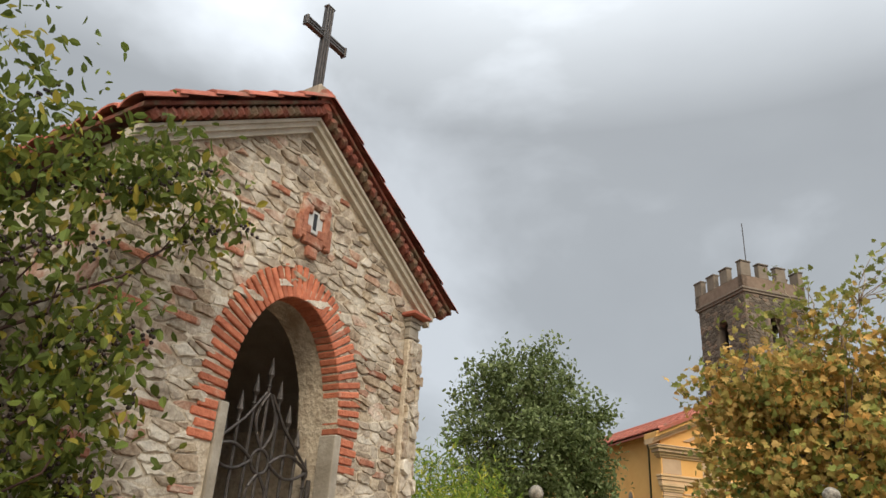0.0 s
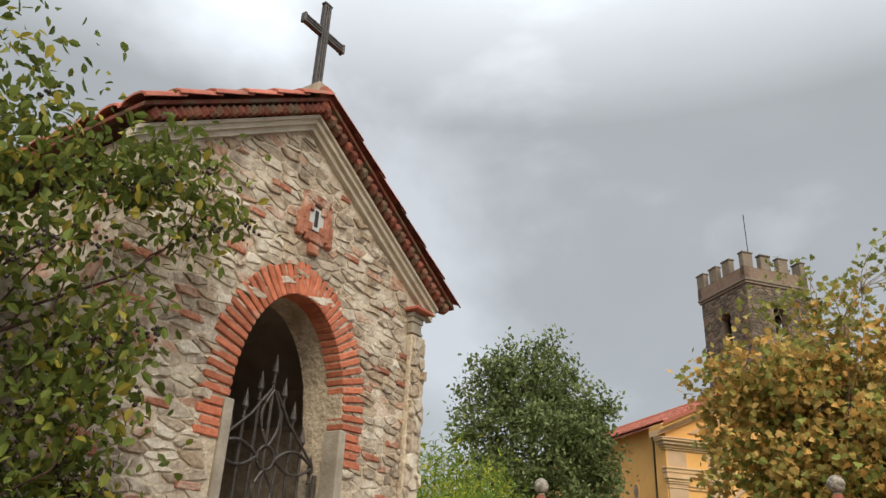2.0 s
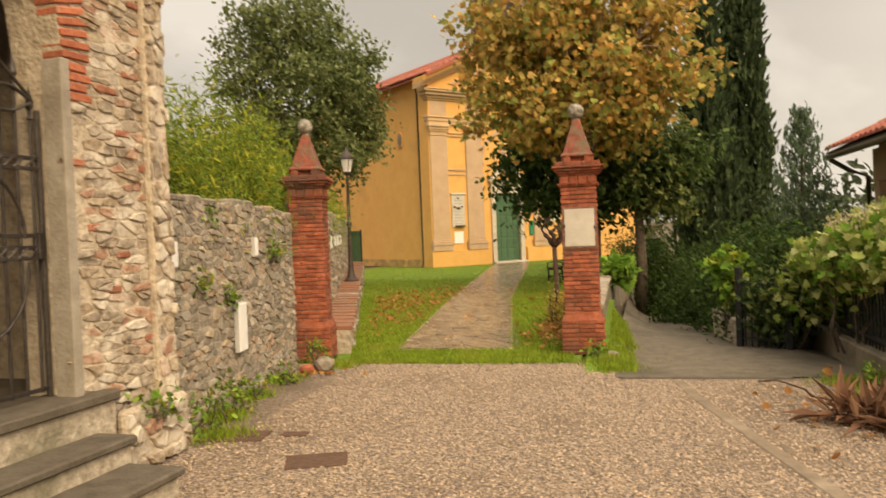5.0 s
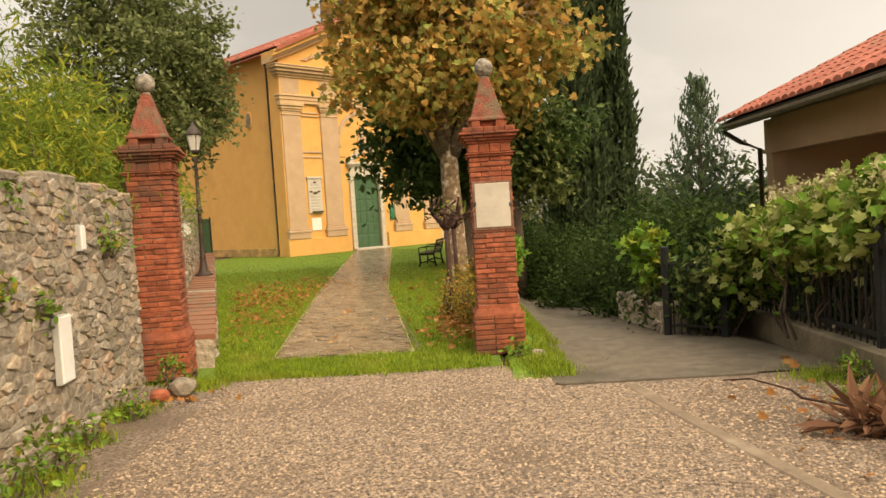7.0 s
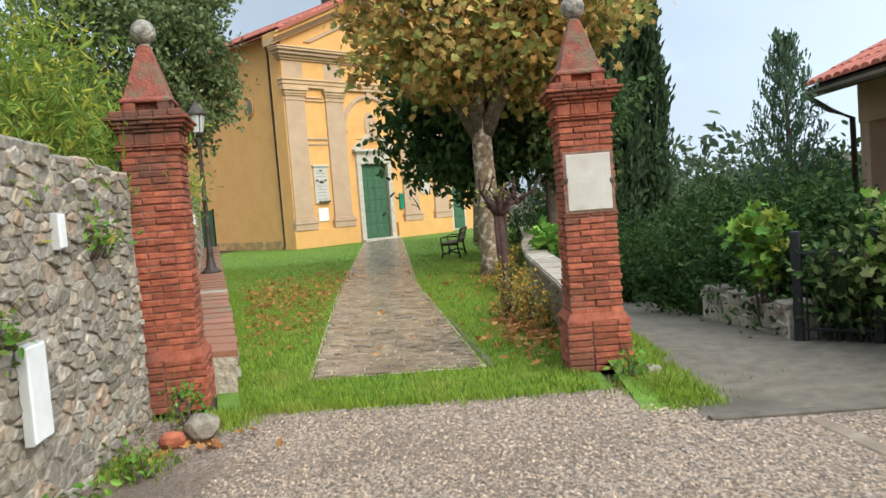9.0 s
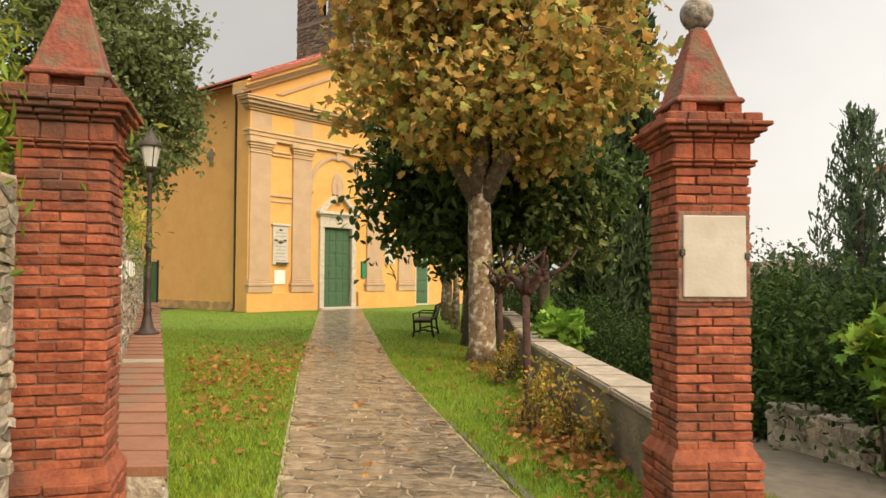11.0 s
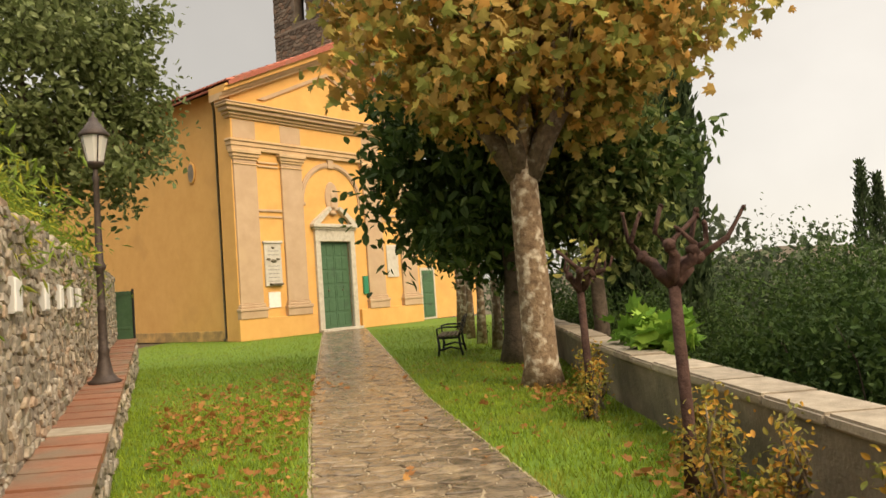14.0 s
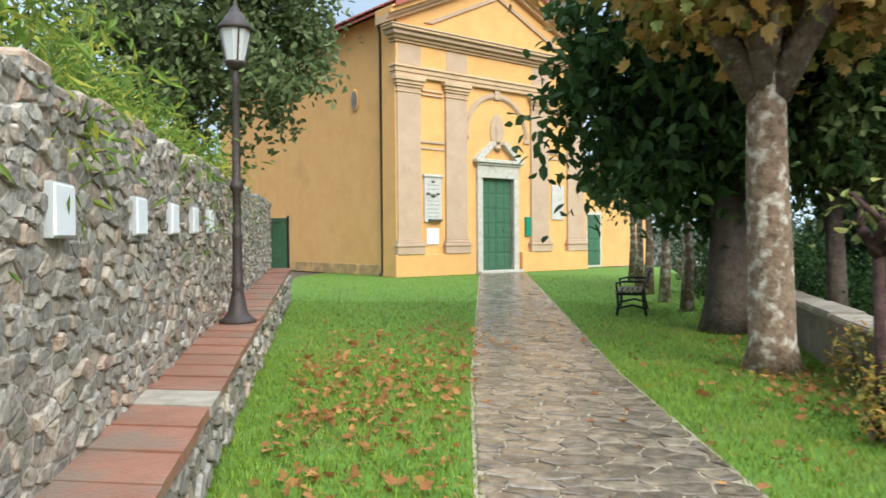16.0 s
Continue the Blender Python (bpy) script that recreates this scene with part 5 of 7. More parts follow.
def build_church():
    root = thing("church", "ochre plastered country church with beige pilasters and a pedimented facade", "church", CH, CT)
    W, mid, D = 10.3, 5.12, 17.0
    ridge, eave = 12.25, 9.75
    door_x, door_w, door_h = 5.02, 1.72, 3.72

    def add(name, mt, *b, bevel=0.012, label=""):
        return part(name, boxed(*b, bevel), mt, root, label)

    # walls: the front is built round the door
    for b in ((0.1, door_x - door_w / 2, 0.1, 0.7, 0, 9.2), (door_x + door_w / 2, W - 0.1, 0.1, 0.7, 0, 9.2), (door_x - door_w / 2, door_x + door_w / 2, 0.1, 0.7, door_h + 0.12, 9.2)):
        part("front_wall", boxed(*b), "yellow", root)
    bm = bmesh.new()
    prism(bm, [(0.1, 9.2), (W - 0.1, 9.2), (W - 0.1, 9.72), (mid, ridge - 0.3), (0.1, 9.72)], "y", 0.12, 0.7)
    part("tympanum", bm, "yellow", root)
    add("side_wall", "yellow", 0.25, 0.75, 0.7, D, 0, 9.95)
    add("side_wall", "yellow", W - 0.75, W - 0.25, 0.7, D, 0, 9.95)
    bm = bmesh.new()
    prism(bm, [(0.25, 0), (W - 0.25, 0), (W - 0.25, 9.7), (mid, ridge - 0.2), (0.25, 9.7)], "y", D - 0.5, D)
    part("back_wall", bm, "yellow", root)
    add("corner_return", "yellow", 0.0, 0.6, 0.08, 0.95, 0, 9.3)
    add("damp_course", "damp", 0.235, 0.3, 0.96, D, 0, 0.42, label="brown damp-stained foot of the wall")
    # plinth
    for x0, x1 in ((-0.1, door_x - 1.28), (door_x + 1.28, W + 0.1)):
        add("plinth", "yellow", x0, x1, -0.06, 0.15, 0.0, 0.83)
    # pilasters
    for x in (0.05, 2.32, 6.92, 9.17):
        p = add("pilaster", "beige", x, x + 1.06, 0.0, 0.14, 1.42, 6.9)
        for z0, z1, o in ((0.83, 1.12, 0.10), (1.12, 1.25, 0.13), (1.25, 1.36, 0.06), (1.36, 1.42, 0.04)):
            part("base_moulding", boxed(x - o, x + 1.06 + o, -o, 0.14, z0, z1, 0.02), "beige", p)
        for z0, z1, o in ((6.82, 6.88, 0.04), (7.02, 7.12, 0.05), (7.12, 7.25, 0.10), (7.25, 7.40, 0.16)):
            part("capital_moulding", boxed(x - o, x + 1.06 + o, -o, 0.14, z0, z1, 0.02), "moulding", p)
        part("capital_neck", boxed(x, x + 1.06, 0.0, 0.14, 6.9, 7.02, 0.01), "beige", p)
    for z0, z1 in ((7.05, 7.12), (7.2, 7.28)):
        for xa, xb in ((1.2, 2.2), (8.1, 9.05)):
            add("string_moulding", "moulding", xa, xb, 0.03, 0.13, z0 - 0.25, z1 - 0.25)
    for z0, z1, o in ((4.78, 4.86, 0.04), (5.02, 5.12, 0.06)):
        for xa, xb in ((1.13, 2.3), (8.0, 9.15)):
            add("panel_moulding", "beige", xa, xb, 0.1 - o, 0.13, z0, z1)
    # entablature
    for z0, z1, o, mt in ((7.40, 7.55, 0.05, "moulding"), (7.55, 7.72, 0.09, "moulding"), (7.72, 7.82, 0.14, "moulding"), (7.82, 8.62, 0.02, "yellow"), (8.62, 8.72, 0.10, "moulding"), (8.72, 8.84, 0.2, "moulding"), (8.84, 9.0, 0.34, "beige"), (9.0, 9.1, 0.46, "moulding"), (9.1, 9.16, 0.50, "beige")):
        add("entablature", mt, -o, W + o, -o, 0.3, z0, z1, bevel=0.02)
    for x in (0.05, 2.32, 6.92, 9.17):
        add("frieze_block", "beige", x, x + 1.06, -0.03, 0.1, 7.85, 8.58)
    # raking cornice of the pediment
    slope = (ridge - eave) / (mid + 0.5)
    for sx in (-1, 1):
        e = -0.5 if sx < 0 else W + 0.5
        for off, h, o in ((-0.52, 0.14, 0.10), (-0.38, 0.12, 0.26), (-0.26, 0.18, 0.42), (-0.08, 0.08, 0.50)):
            bm = bmesh.new()
            prism(bm, [(e, eave + off), (mid, ridge + off), (mid, ridge + off + h), (e, eave + off + h)], "y", -o, 0.6)
            part("raking_cornice", bm, "moulding" if o < 0.4 else "yellow", root)
        bm = bmesh.new()
        prism(bm, [(mid + sx * 3.4, 9.55), (mid, 11.1), (mid, 11.25), (mid + sx * 3.75, 9.55)], "y", 0.04, 0.13)
        part("tympanum_moulding", bm, "beige", root)
    # roof
    for sx in (-1, 1):
        e = -0.36 if sx < 0 else W + 0.36
        bm = bmesh.new()
        prism(bm, [(e, eave - 0.02), (mid, ridge + 0.0), (mid, ridge + 0.06), (e, eave + 0.06)], "y", -0.5, D + 0.3)
        part("roof_deck", bm, "tile", root)
        bm = bmesh.new()
        prism(bm, [(e, eave - 0.03), (mid, ridge - 0.03), (mid, ridge + 0.17), (e, eave + 0.14)], "y", -0.57, -0.505)
        part("verge_tile", bm, "tile", root)
        bm = bmesh.new()
        rows, per = 70, 14
        rng = random.Random(61)
        for r in range(rows):
            y = -0.42 + r * 0.25
            for c in range(per):
                s0, s1 = c / per, (c + 1.18) / per
                xa, xb = mid + (e - mid) * s0, mid + (e - mid) * min(1.01, s1)
                za, zb = ridge - slope * abs(xa - mid) + 0.07, ridge - slope * abs(xb - mid) + 0.11
                prof = [(math.cos(t) * 0.115, math.sin(t) * 0.075) for t in np.linspace(0, math.pi, 5)]
                j = rng.uniform(-0.015, 0.015)
                ra = [bm.verts.new((xa, y + p + j, za + q)) for p, q in prof]
                rb = [bm.verts.new((xb, y + p * 1.1 + j, zb + q)) for p, q in prof]
                for i in range(4):
                    bm.faces.new((ra[i], ra[i + 1], rb[i + 1], rb[i]))
                bm.faces.new(rb)
        tagged(part("roof_tiles", bm, "tile", root, "red curved roof tiles, mossy at the eaves"), kind="stuff")
    bm = bmesh.new()
    tube(bm, [(mid, -0.5, ridge + 0.12), (mid, D + 0.3, ridge + 0.12)], 0.13, 10)
    part("ridge_tiles", bm, "tile", root)
    # rainwater pipe
    bm = bmesh.new()
    tube(bm, [(-0.25, 0.55, 9.6), (-0.12, 0.95, 9.35), (0.14, 1.25, 9.15), (0.17, 1.25, 0.15), (0.05, 1.25, 0.05)], 0.055, 8)
    pipe = part("rainwater_pipe", bm, "bronze", root, "brown metal rainwater pipe", smooth=True)
    for z in (1.6, 4.0, 6.5, 8.6):
        bm = bmesh.new()
        lathe(bm, [(0.066, -0.03), (0.07, 0), (0.066, 0.03)], 10, (0.17, 1.25, z))
        part("pipe_clip", bm, "bronze", pipe)
    # oval window on the side wall
    bm = bmesh.new()
    lathe(bm, [(0.30, 0), (0.42, 0.02), (0.44, 0.05), (0.38, 0.08)], 28)
    bm.transform(Matrix.Translation((0.26, 3.2, 6.95)) @ Matrix.Diagonal((1, 0.6, 1.05, 1)) @ Matrix.Rotation(-math.pi / 2, 4, "Y"))
    win = part("oval_window", bm, "yellow", root, "small oval window in a plaster rim", smooth=True)
    # dark disc whose colour stands for the shade inside the recess
    bm = bmesh.new()
    lathe(bm, [(0.36, 0.082), (0.3, 0.084)], 28)
    bm.transform(Matrix.Translation((0.26, 3.2, 6.95)) @ Matrix.Diagonal((1, 0.6, 1.05, 1)) @ Matrix.Rotation(-math.pi / 2, 4, "Y"))
    part("pane", bm, "dark_in", win)
    # door and its stone frame
    dx0, dx1 = door_x - door_w / 2, door_x + door_w / 2
    frame_ob = add("door_frame", "white", dx0 - 0.27, dx0 + 0.0, -0.03, 0.3, 0.1, door_h + 0.12, label="pale stone door surround")
    for b in ((dx1, dx1 + 0.27, -0.03, 0.3, 0.1, door_h + 0.12), (dx0 - 0.27, dx1 + 0.27, -0.03, 0.3, door_h + 0.12, door_h + 0.62), (dx0 - 0.34, dx1 + 0.34, -0.09, 0.25, door_h + 0.62, door_h + 0.72), (dx0 - 0.44, dx1 + 0.44, -0.18, 0.25, door_h + 0.72, door_h + 0.86)):
        part("frame_stone", boxed(*b, 0.015), "white", frame_ob)
    part("threshold", boxed(dx0 - 0.3, dx1 + 0.3, -0.25, 0.4, 0.0, 0.12, 0.015), "white", frame_ob)
    for sx in (-1, 1):
        bm = bmesh.new()
        x1 = door_x + sx * (door_w / 2 + 0.42)
        prism(bm, [(x1, door_h + 0.86), (x1 - sx * 0.15, door_h + 1.02), (door_x + sx * 0.3, door_h + 1.62), (door_x + sx * 0.22, door_h + 1.5), (x1 - sx * 0.35, door_h + 0.86)], "y", -0.15, 0.12)
        part("broken_pediment", bm, "white", frame_ob)
    for sx in (-1, 1):
        leaf = part("door_leaf", boxed(*sorted((door_x + sx * 0.006, door_x + sx * (door_w / 2 - 0.004))), 0.2, 0.27, 0.13, door_h + 0.115, 0.006), "green_paint", root, "green panelled wooden door leaf, closed")
        xa, xb = sorted((door_x + sx * 0.08, door_x + sx * (door_w / 2 - 0.08)))
        for i in range(6):
            z0 = 0.25 + i * 0.6
            for xx0, xx1 in ((xa, (xa + xb) / 2 - 0.03), ((xa + xb) / 2 + 0.03, xb)):
                part("door_panel", boxed(xx0, xx1, 0.178, 0.21, z0, z0 + 0.5, 0.014), "green_paint", leaf)
        bm = bmesh.new()
        lathe(bm, [(0.03, 0), (0.045, 0.02), (0.035, 0.05), (0.01, 0.06)], 12)
        bm.transform(Matrix.Translation((door_x + sx * 0.4, 0.18, 1.75)) @ Matrix.Rotation(math.pi / 2, 4, "X"))
        part("door_knob", bm, "bronze", leaf)
    # blind arch over the door
    bm = bmesh.new()
    for o, i, p in ((1.78, 1.56, 0.05), (1.70, 1.62, 0.09)):
        outer = [(door_x + o * math.cos(t), 5.5 + o * math.sin(t)) for t in np.linspace(0, math.pi, 33)]
        inner = [(door_x + i * math.cos(t), 5.5 + i * math.sin(t)) for t in np.linspace(0, math.pi, 33)]
        for k in range(32):
            prism(bm, [outer[k], outer[k + 1], inner[k + 1], inner[k]], "y", 0.1 - p, 0.13)
    part("blind_arch", bm, "beige", root, "beige moulded blind arch")
    for sx in (-1, 1):
        add("arch_impost", "beige", *sorted((door_x + sx * 1.5, door_x + sx * 1.84)), 0.02, 0.13, 5.36, 5.5)
    add("arch_keystone", "beige", door_x - 0.15, door_x + 0.15, 0.0, 0.13, 7.02, 7.4)
    # relief figure in an oval niche
    bm = bmesh.new()
    lathe(bm, [(0.26, 0), (0.38, 0.0), (0.36, 0.06), (0.29, 0.07)], 28)
    bm.transform(Matrix.Translation((door_x, 0.11, 5.75)) @ Matrix.Diagonal((1, 1, 1.85, 1)) @ Matrix.Rotation(math.pi / 2, 4, "X"))
    niche = part("niche_rim", bm, "beige", root, "oval plaster rim of the niche")
    bm = bmesh.new()
    lathe(bm, [(0.16, 0), (0.14, 0.1), (0.12, 0.45), (0.15, 0.62), (0.07, 0.72), (0.09, 0.82), (0.05, 0.92)], 12, (door_x, 0.1, 5.28))
    part("relief_figure", bm, "beige", niche, "small worn stone relief", smooth=True)
    bm = bmesh.new()
    lathe(bm, [(0.12, 0), (0.2, 0.06), (0.14, 0.14), (0.05, 0.22)], 10, (door_x, 0.06, 4.98))
    part("relief_foot", bm, "beige", niche, smooth=True)
    # memorial tablet, notice, letterbox
    tab = add("memorial_tablet", "marble", 1.28, 2.1, 0.03, 0.1, 2.05, 3.75, label="white marble memorial tablet with lines of worn lettering")
    part("tablet_cornice", boxed(1.22, 2.16, -0.02, 0.1, 3.75, 3.85, 0.015), "marble", tab)
    for i in range(9):
        z = 3.45 - 0.15 * i
        if i in (2, 3):
            continue
        part("inscription_line", boxed(1.42, 1.96, 0.026, 0.034, z - 0.018, z + 0.012, 0.0), "ink", tab)
    for x, z, w in ((1.69, 3.58, 0.18), (1.45, 3.12, 0.22), (1.92, 3.12, 0.2), (1.69, 3.05, 0.3)):
        bm = bmesh.new()
        lathe(bm, [(0.02, 0), (w / 2, 0.01), (w / 3, 0.04), (0.02, 0.05)], 12)
        bm.transform(Matrix.Translation((x, 0.03, z)) @ Matrix.Diagonal((1, 1, 0.5, 1)) @ Matrix.Rotation(math.pi / 2, 4, "X"))
        part("wreath", bm, "bronze", tab)
    part("tablet_shelf", boxed(1.45, 2.05, -0.12, 0.1, 2.08, 2.16, 0.02), "bronze", tab, "small bronze shelf")
    add("notice_board", "board_paper", 1.4, 1.98, 0.06, 0.1, 1.2, 1.82, bevel=0.006, label="blank white notice")
    add("letterbox", "letterbox", 6.58, 6.86, 0.0, 0.1, 1.5, 2.3, bevel=0.01, label="green metal letterbox")
    add("tablet", "marble", 8.2, 8.95, 0.05, 0.1, 2.2, 3.7, bevel=0.01, label="plain white marble tablet")
    # low wing with its green door
    wing = part("wing_wall", boxed(W + 0.25, W + 6.5, 1.2, 1.7, 0, 4.4, 0.0), "yellow", root)
    part("wing_roof", prism(bmesh.new(), [(0.9, 4.4), (1.2, 4.55), (4.0, 5.4), (4.0, 5.3), (0.9, 4.25)], "x", W + 0.26, W + 6.7), "tile", wing)
    side_door = part("side_door", boxed(W + 1.5, W + 2.4, 1.16, 1.198, 0.1, 2.5, 0.006), "green_paint", wing, "narrow green side door, closed")
    for i in range(4):
        part("door_panel", boxed(W + 1.6, W + 2.3, 1.14, 1.17, 0.2 + i * 0.58, 0.68 + i * 0.58, 0.012), "green_paint", side_door)
    part("side_door_frame", boxed(W + 1.38, W + 2.52, 1.17, 1.199, 0.0, 2.64, 0.006), "white", wing)
    return root


build_church()


def build_tower():
    root = thing("bell_tower", "square dark stone bell tower with battlements", "tower", (-5.15, 54.6, 0.0), 47)
    h = 2.55
    rng = random.Random(71)
    bm = bmesh.new()
    for s in range(4):
        q = Matrix.Rotation(s * math.pi / 2, 4, "Z")
        t = bmesh.new()
        box(t, -h, -0.55, -h, -h + 0.6, 0, 22.6)
        box(t, 0.55, h - 0.6, -h, -h + 0.6, 0, 22.6)
        box(t, -0.55, 0.55, -h, -h + 0.6, 0, 18.4)
        for k in range(8):
            a0, a1 = math.pi * k / 8, math.pi * (k + 1) / 8
            prism(t, [(0.55 * math.cos(a0), 20.6 + 0.55 * math.sin(a0)), (0.55 * math.cos(a0), 22.6), (0.55 * math.cos(a1), 22.6), (0.55 * math.cos(a1), 20.6 + 0.55 * math.sin(a1))], "y", -h, -h + 0.6)
        t.transform(q)
        me = bpy.data.meshes.new("tmp")
        t.to_mesh(me)
        bm.from_mesh(me)
        t.free()
        bpy.data.meshes.remove(me)
    part("shaft", bm, "tower_stone", root)
    for s in range(4):
        q = Matrix.Rotation(s * math.pi / 2, 4, "Z")
        polys = cells(2 * h, 12.5, 0.42, 0.24, rng, 0.45, lambda u, v: not (abs(u - h) < 0.7 and 7.9 < v < 11.0) and v < 12.2)
        av, af = [], []
        if s in (0, 3):
            for p in polys:
                g = stone_geo(p, 0.03, 0.05, rng)
                if g:
                    o = len(av)
                    av += [tuple(q @ Vector((u - h, -h - w, v + 10.2))) for u, v, w in g[0]]
                    af += [[o + i for i in f] for f in g[1]]
            ob = raw("stonework", av, af, "tower_stone", root)
            ob["kind"] = "stuff"
    for z0, z1, o in ((22.5, 22.68, 0.12), (22.68, 22.85, 0.2), (18.0, 18.15, 0.06)):
        part("string_course", boxed(-h - o, h + o, -h - o, h + o, z0, z1, 0.02), "tower_stone", root)
    bm = bmesh.new()
    for s in range(4):
        q = Matrix.Rotation(s * math.pi / 2, 4, "Z")
        t = bmesh.new()
        box(t, -h - 0.15, h + 0.15, -h - 0.15, -h + 0.3, 22.85, 23.7)
        t.transform(q)
        me = bpy.data.meshes.new("tmp")
        t.to_mesh(me)
        bm.from_mesh(me)
        t.free()
        bpy.data.meshes.remove(me)
    part("parapet", bm, "tower_stone", root)
    for s in range(4):
        q = Matrix.Rotation(s * math.pi / 2, 4, "Z")
        for i in range(4):
            if i == 3:
                continue
            x = -h - 0.15 + i * (2 * h + 0.3 - 0.85) / 3
            t = boxed(x, x + 0.85, -h - 0.15, -h + 0.3, 23.7, 24.75 + rng.uniform(-0.05, 0.1), 0.03)
            box(t, x - 0.04, x + 0.89, -h - 0.2, -h + 0.35, 24.75, 24.87, 0.02)
            t.transform(q)
            part("merlon", t, "tower_stone", root)
    bm = bmesh.new()
    lathe(bm, [(0.5, 0), (0.46, 0.1), (0.34, 0.35), (0.28, 0.75), (0.1, 0.95), (0.05, 1.05)], 16, (0, -1.4, 19.7))
    part("bell", bm, "bronze", root, "dark bronze bell", smooth=True)
    part("bell_beam", boxed(-2.0, 2.0, -1.5, -1.3, 20.7, 20.9, 0.02), "dark_wood", root)
    bm = bmesh.new()
    tube(bm, [(-1.4, -1.8, 23.0), (-1.4, -1.8, 28.4)], 0.035, 6)
    part("antenna", bm, "iron", root)
    return root


build_tower()


# ---- street lamp, bench, small things ----
def build_lamp():
    root = thing("street_lamp", "brown iron lamp post with glazed lantern on brick ledge", "street lamp", (-5.57, 16.69, 0.56), 15)
    bm = bmesh.new()
    lathe(bm, [(0.20, 0), (0.20, 0.03), (0.16, 0.05), (0.105, 0.12), (0.07, 0.30), (0.06, 0.36), (0.075, 0.40), (0.058, 0.44), (0.05, 0.9), (0.06, 0.93), (0.046, 0.97), (0.044, 1.40), (0.07, 1.43), (0.075, 1.47), (0.06, 1.5), (0.048, 1.53), (0.034, 2.55), (0.05, 2.58), (0.03, 2.63), (0.03, 2.72)], 14)
    part("post", bm, "lamp_iron", root, smooth=True)
    bm = bmesh.new()
    lathe(bm, [(0.04, 2.70), (0.11, 2.76), (0.115, 2.79), (0.05, 2.80)], 12)
    part("lantern_base", bm, "lamp_iron", root, smooth=True)
    bm = bmesh.new()
    lathe(bm, [(0.095, 2.79), (0.165, 3.13), (0.155, 3.13)], 8)
    part("lantern_glass", bm, "glass", root, "frosted lantern glass")
    bm = bmesh.new()
    lathe(bm, [(0.185, 3.12), (0.19, 3.15), (0.13, 3.22), (0.08, 3.30), (0.06, 3.31), (0.05, 3.36), (0.02, 3.38), (0.012, 3.44)], 12)
    part("lantern_cap", bm, "lamp_iron", root, smooth=True)
    for i in range(4):
        a = i * math.pi / 2 + 0.4
        bm = bmesh.new()
        tube(bm, [(0.1 * math.cos(a), 0.1 * math.sin(a), 2.79), (0.172 * math.cos(a), 0.172 * math.sin(a), 3.13)], 0.009, 5)
        part("lantern_rib", bm, "lamp_iron", root)


def build_bench():
    root = thing("park_bench", "dark slatted park bench with cast iron ends on the lawn", "bench", (-0.74, 23.9, 0), -7)
    for y in (-0.72, 0.72):
        bm = bmesh.new()
        pts = [(-0.28, y, 0.0), (-0.25, y, 0.2), (-0.27, y, 0.42)]
        tube(bm, pts, 0.028, 8)
        tube(bm, [(0.25, y, 0.0), (0.2, y, 0.22), (0.18, y, 0.42), (0.24, y, 0.6), (0.31, y, 0.84)], 0.028, 8)
        tube(bm, [(-0.27, y, 0.40), (0.18, y, 0.40)], 0.026, 8)
        tube(bm, [(-0.25, y, 0.14), (0.0, y, 0.2), (0.22, y, 0.14)], 0.022, 8)
        tube(bm, [(-0.27, y, 0.42), (-0.29, y, 0.6), (-0.15, y, 0.63), (0.24, y, 0.62)], 0.02, 8)
        part("iron_end", bm, "black_iron", root, smooth=True)
    for i in range(5):
        x = -0.25 + i * 0.095
        part("seat_slat", boxed(x - 0.036, x + 0.036, -0.82, 0.82, 0.425, 0.455, 0.006), "bench_wood", root)
    for i in range(4):
        z = 0.52 + i * 0.095
        x = 0.19 + (z - 0.42) * 0.28
        part("back_slat", boxed(x - 0.014, x + 0.014, -0.82, 0.82, z - 0.034, z + 0.034, 0.006), "bench_wood", root)


build_lamp()
build_bench()


def build_drain(x, y, w, d, turn, label):
    ob = part("drain_cover", boxed(-w / 2, w / 2, -d / 2, d / 2, -0.02, 0.014, 0.005), "rust")
    ob.matrix_basis = pose(x, y, 0, 0, 0, turn)
    tagged(ob, label, "drain cover", "drain covers in the gravel")


build_drain(-2.15, 4.05, 0.5, 0.32, 8, "rusty square drain cover in the gravel by the wall")
build_drain(-1.2, 3.45, 0.45, 0.32, 20, "rusty drain cover set in the gravel")
build_drain(-1.68, 4.15, 0.22, 0.12, 5, "small rusty drain cover in the gravel")


def boulder(at, r, label, material="wall_stone", seed=1):
    rng = random.Random(seed)
    bm = bmesh.new()
    bmesh.ops.create_icosphere(bm, subdivisions=2, radius=r)
    for v in bm.verts:
        v.co *= rng.uniform(0.85, 1.12)
        v.co.z *= 0.8
    ob = part("loose_stone", bm, material)
    ob.matrix_basis = pose(*at)
    tagged(ob, label, "stone")


boulder((-2.55, 7.05, 0.09), 0.13, "grey loose stone at the foot of the wall", seed=3)
boulder((-2.72, 6.9, 0.05), 0.09, "broken red brick lump at the foot of the wall", "brick", 4)
boulder((0.93, 7.95, 0.03), 0.09, "pale flat stone at the foot of the pillar", "coping", 5)


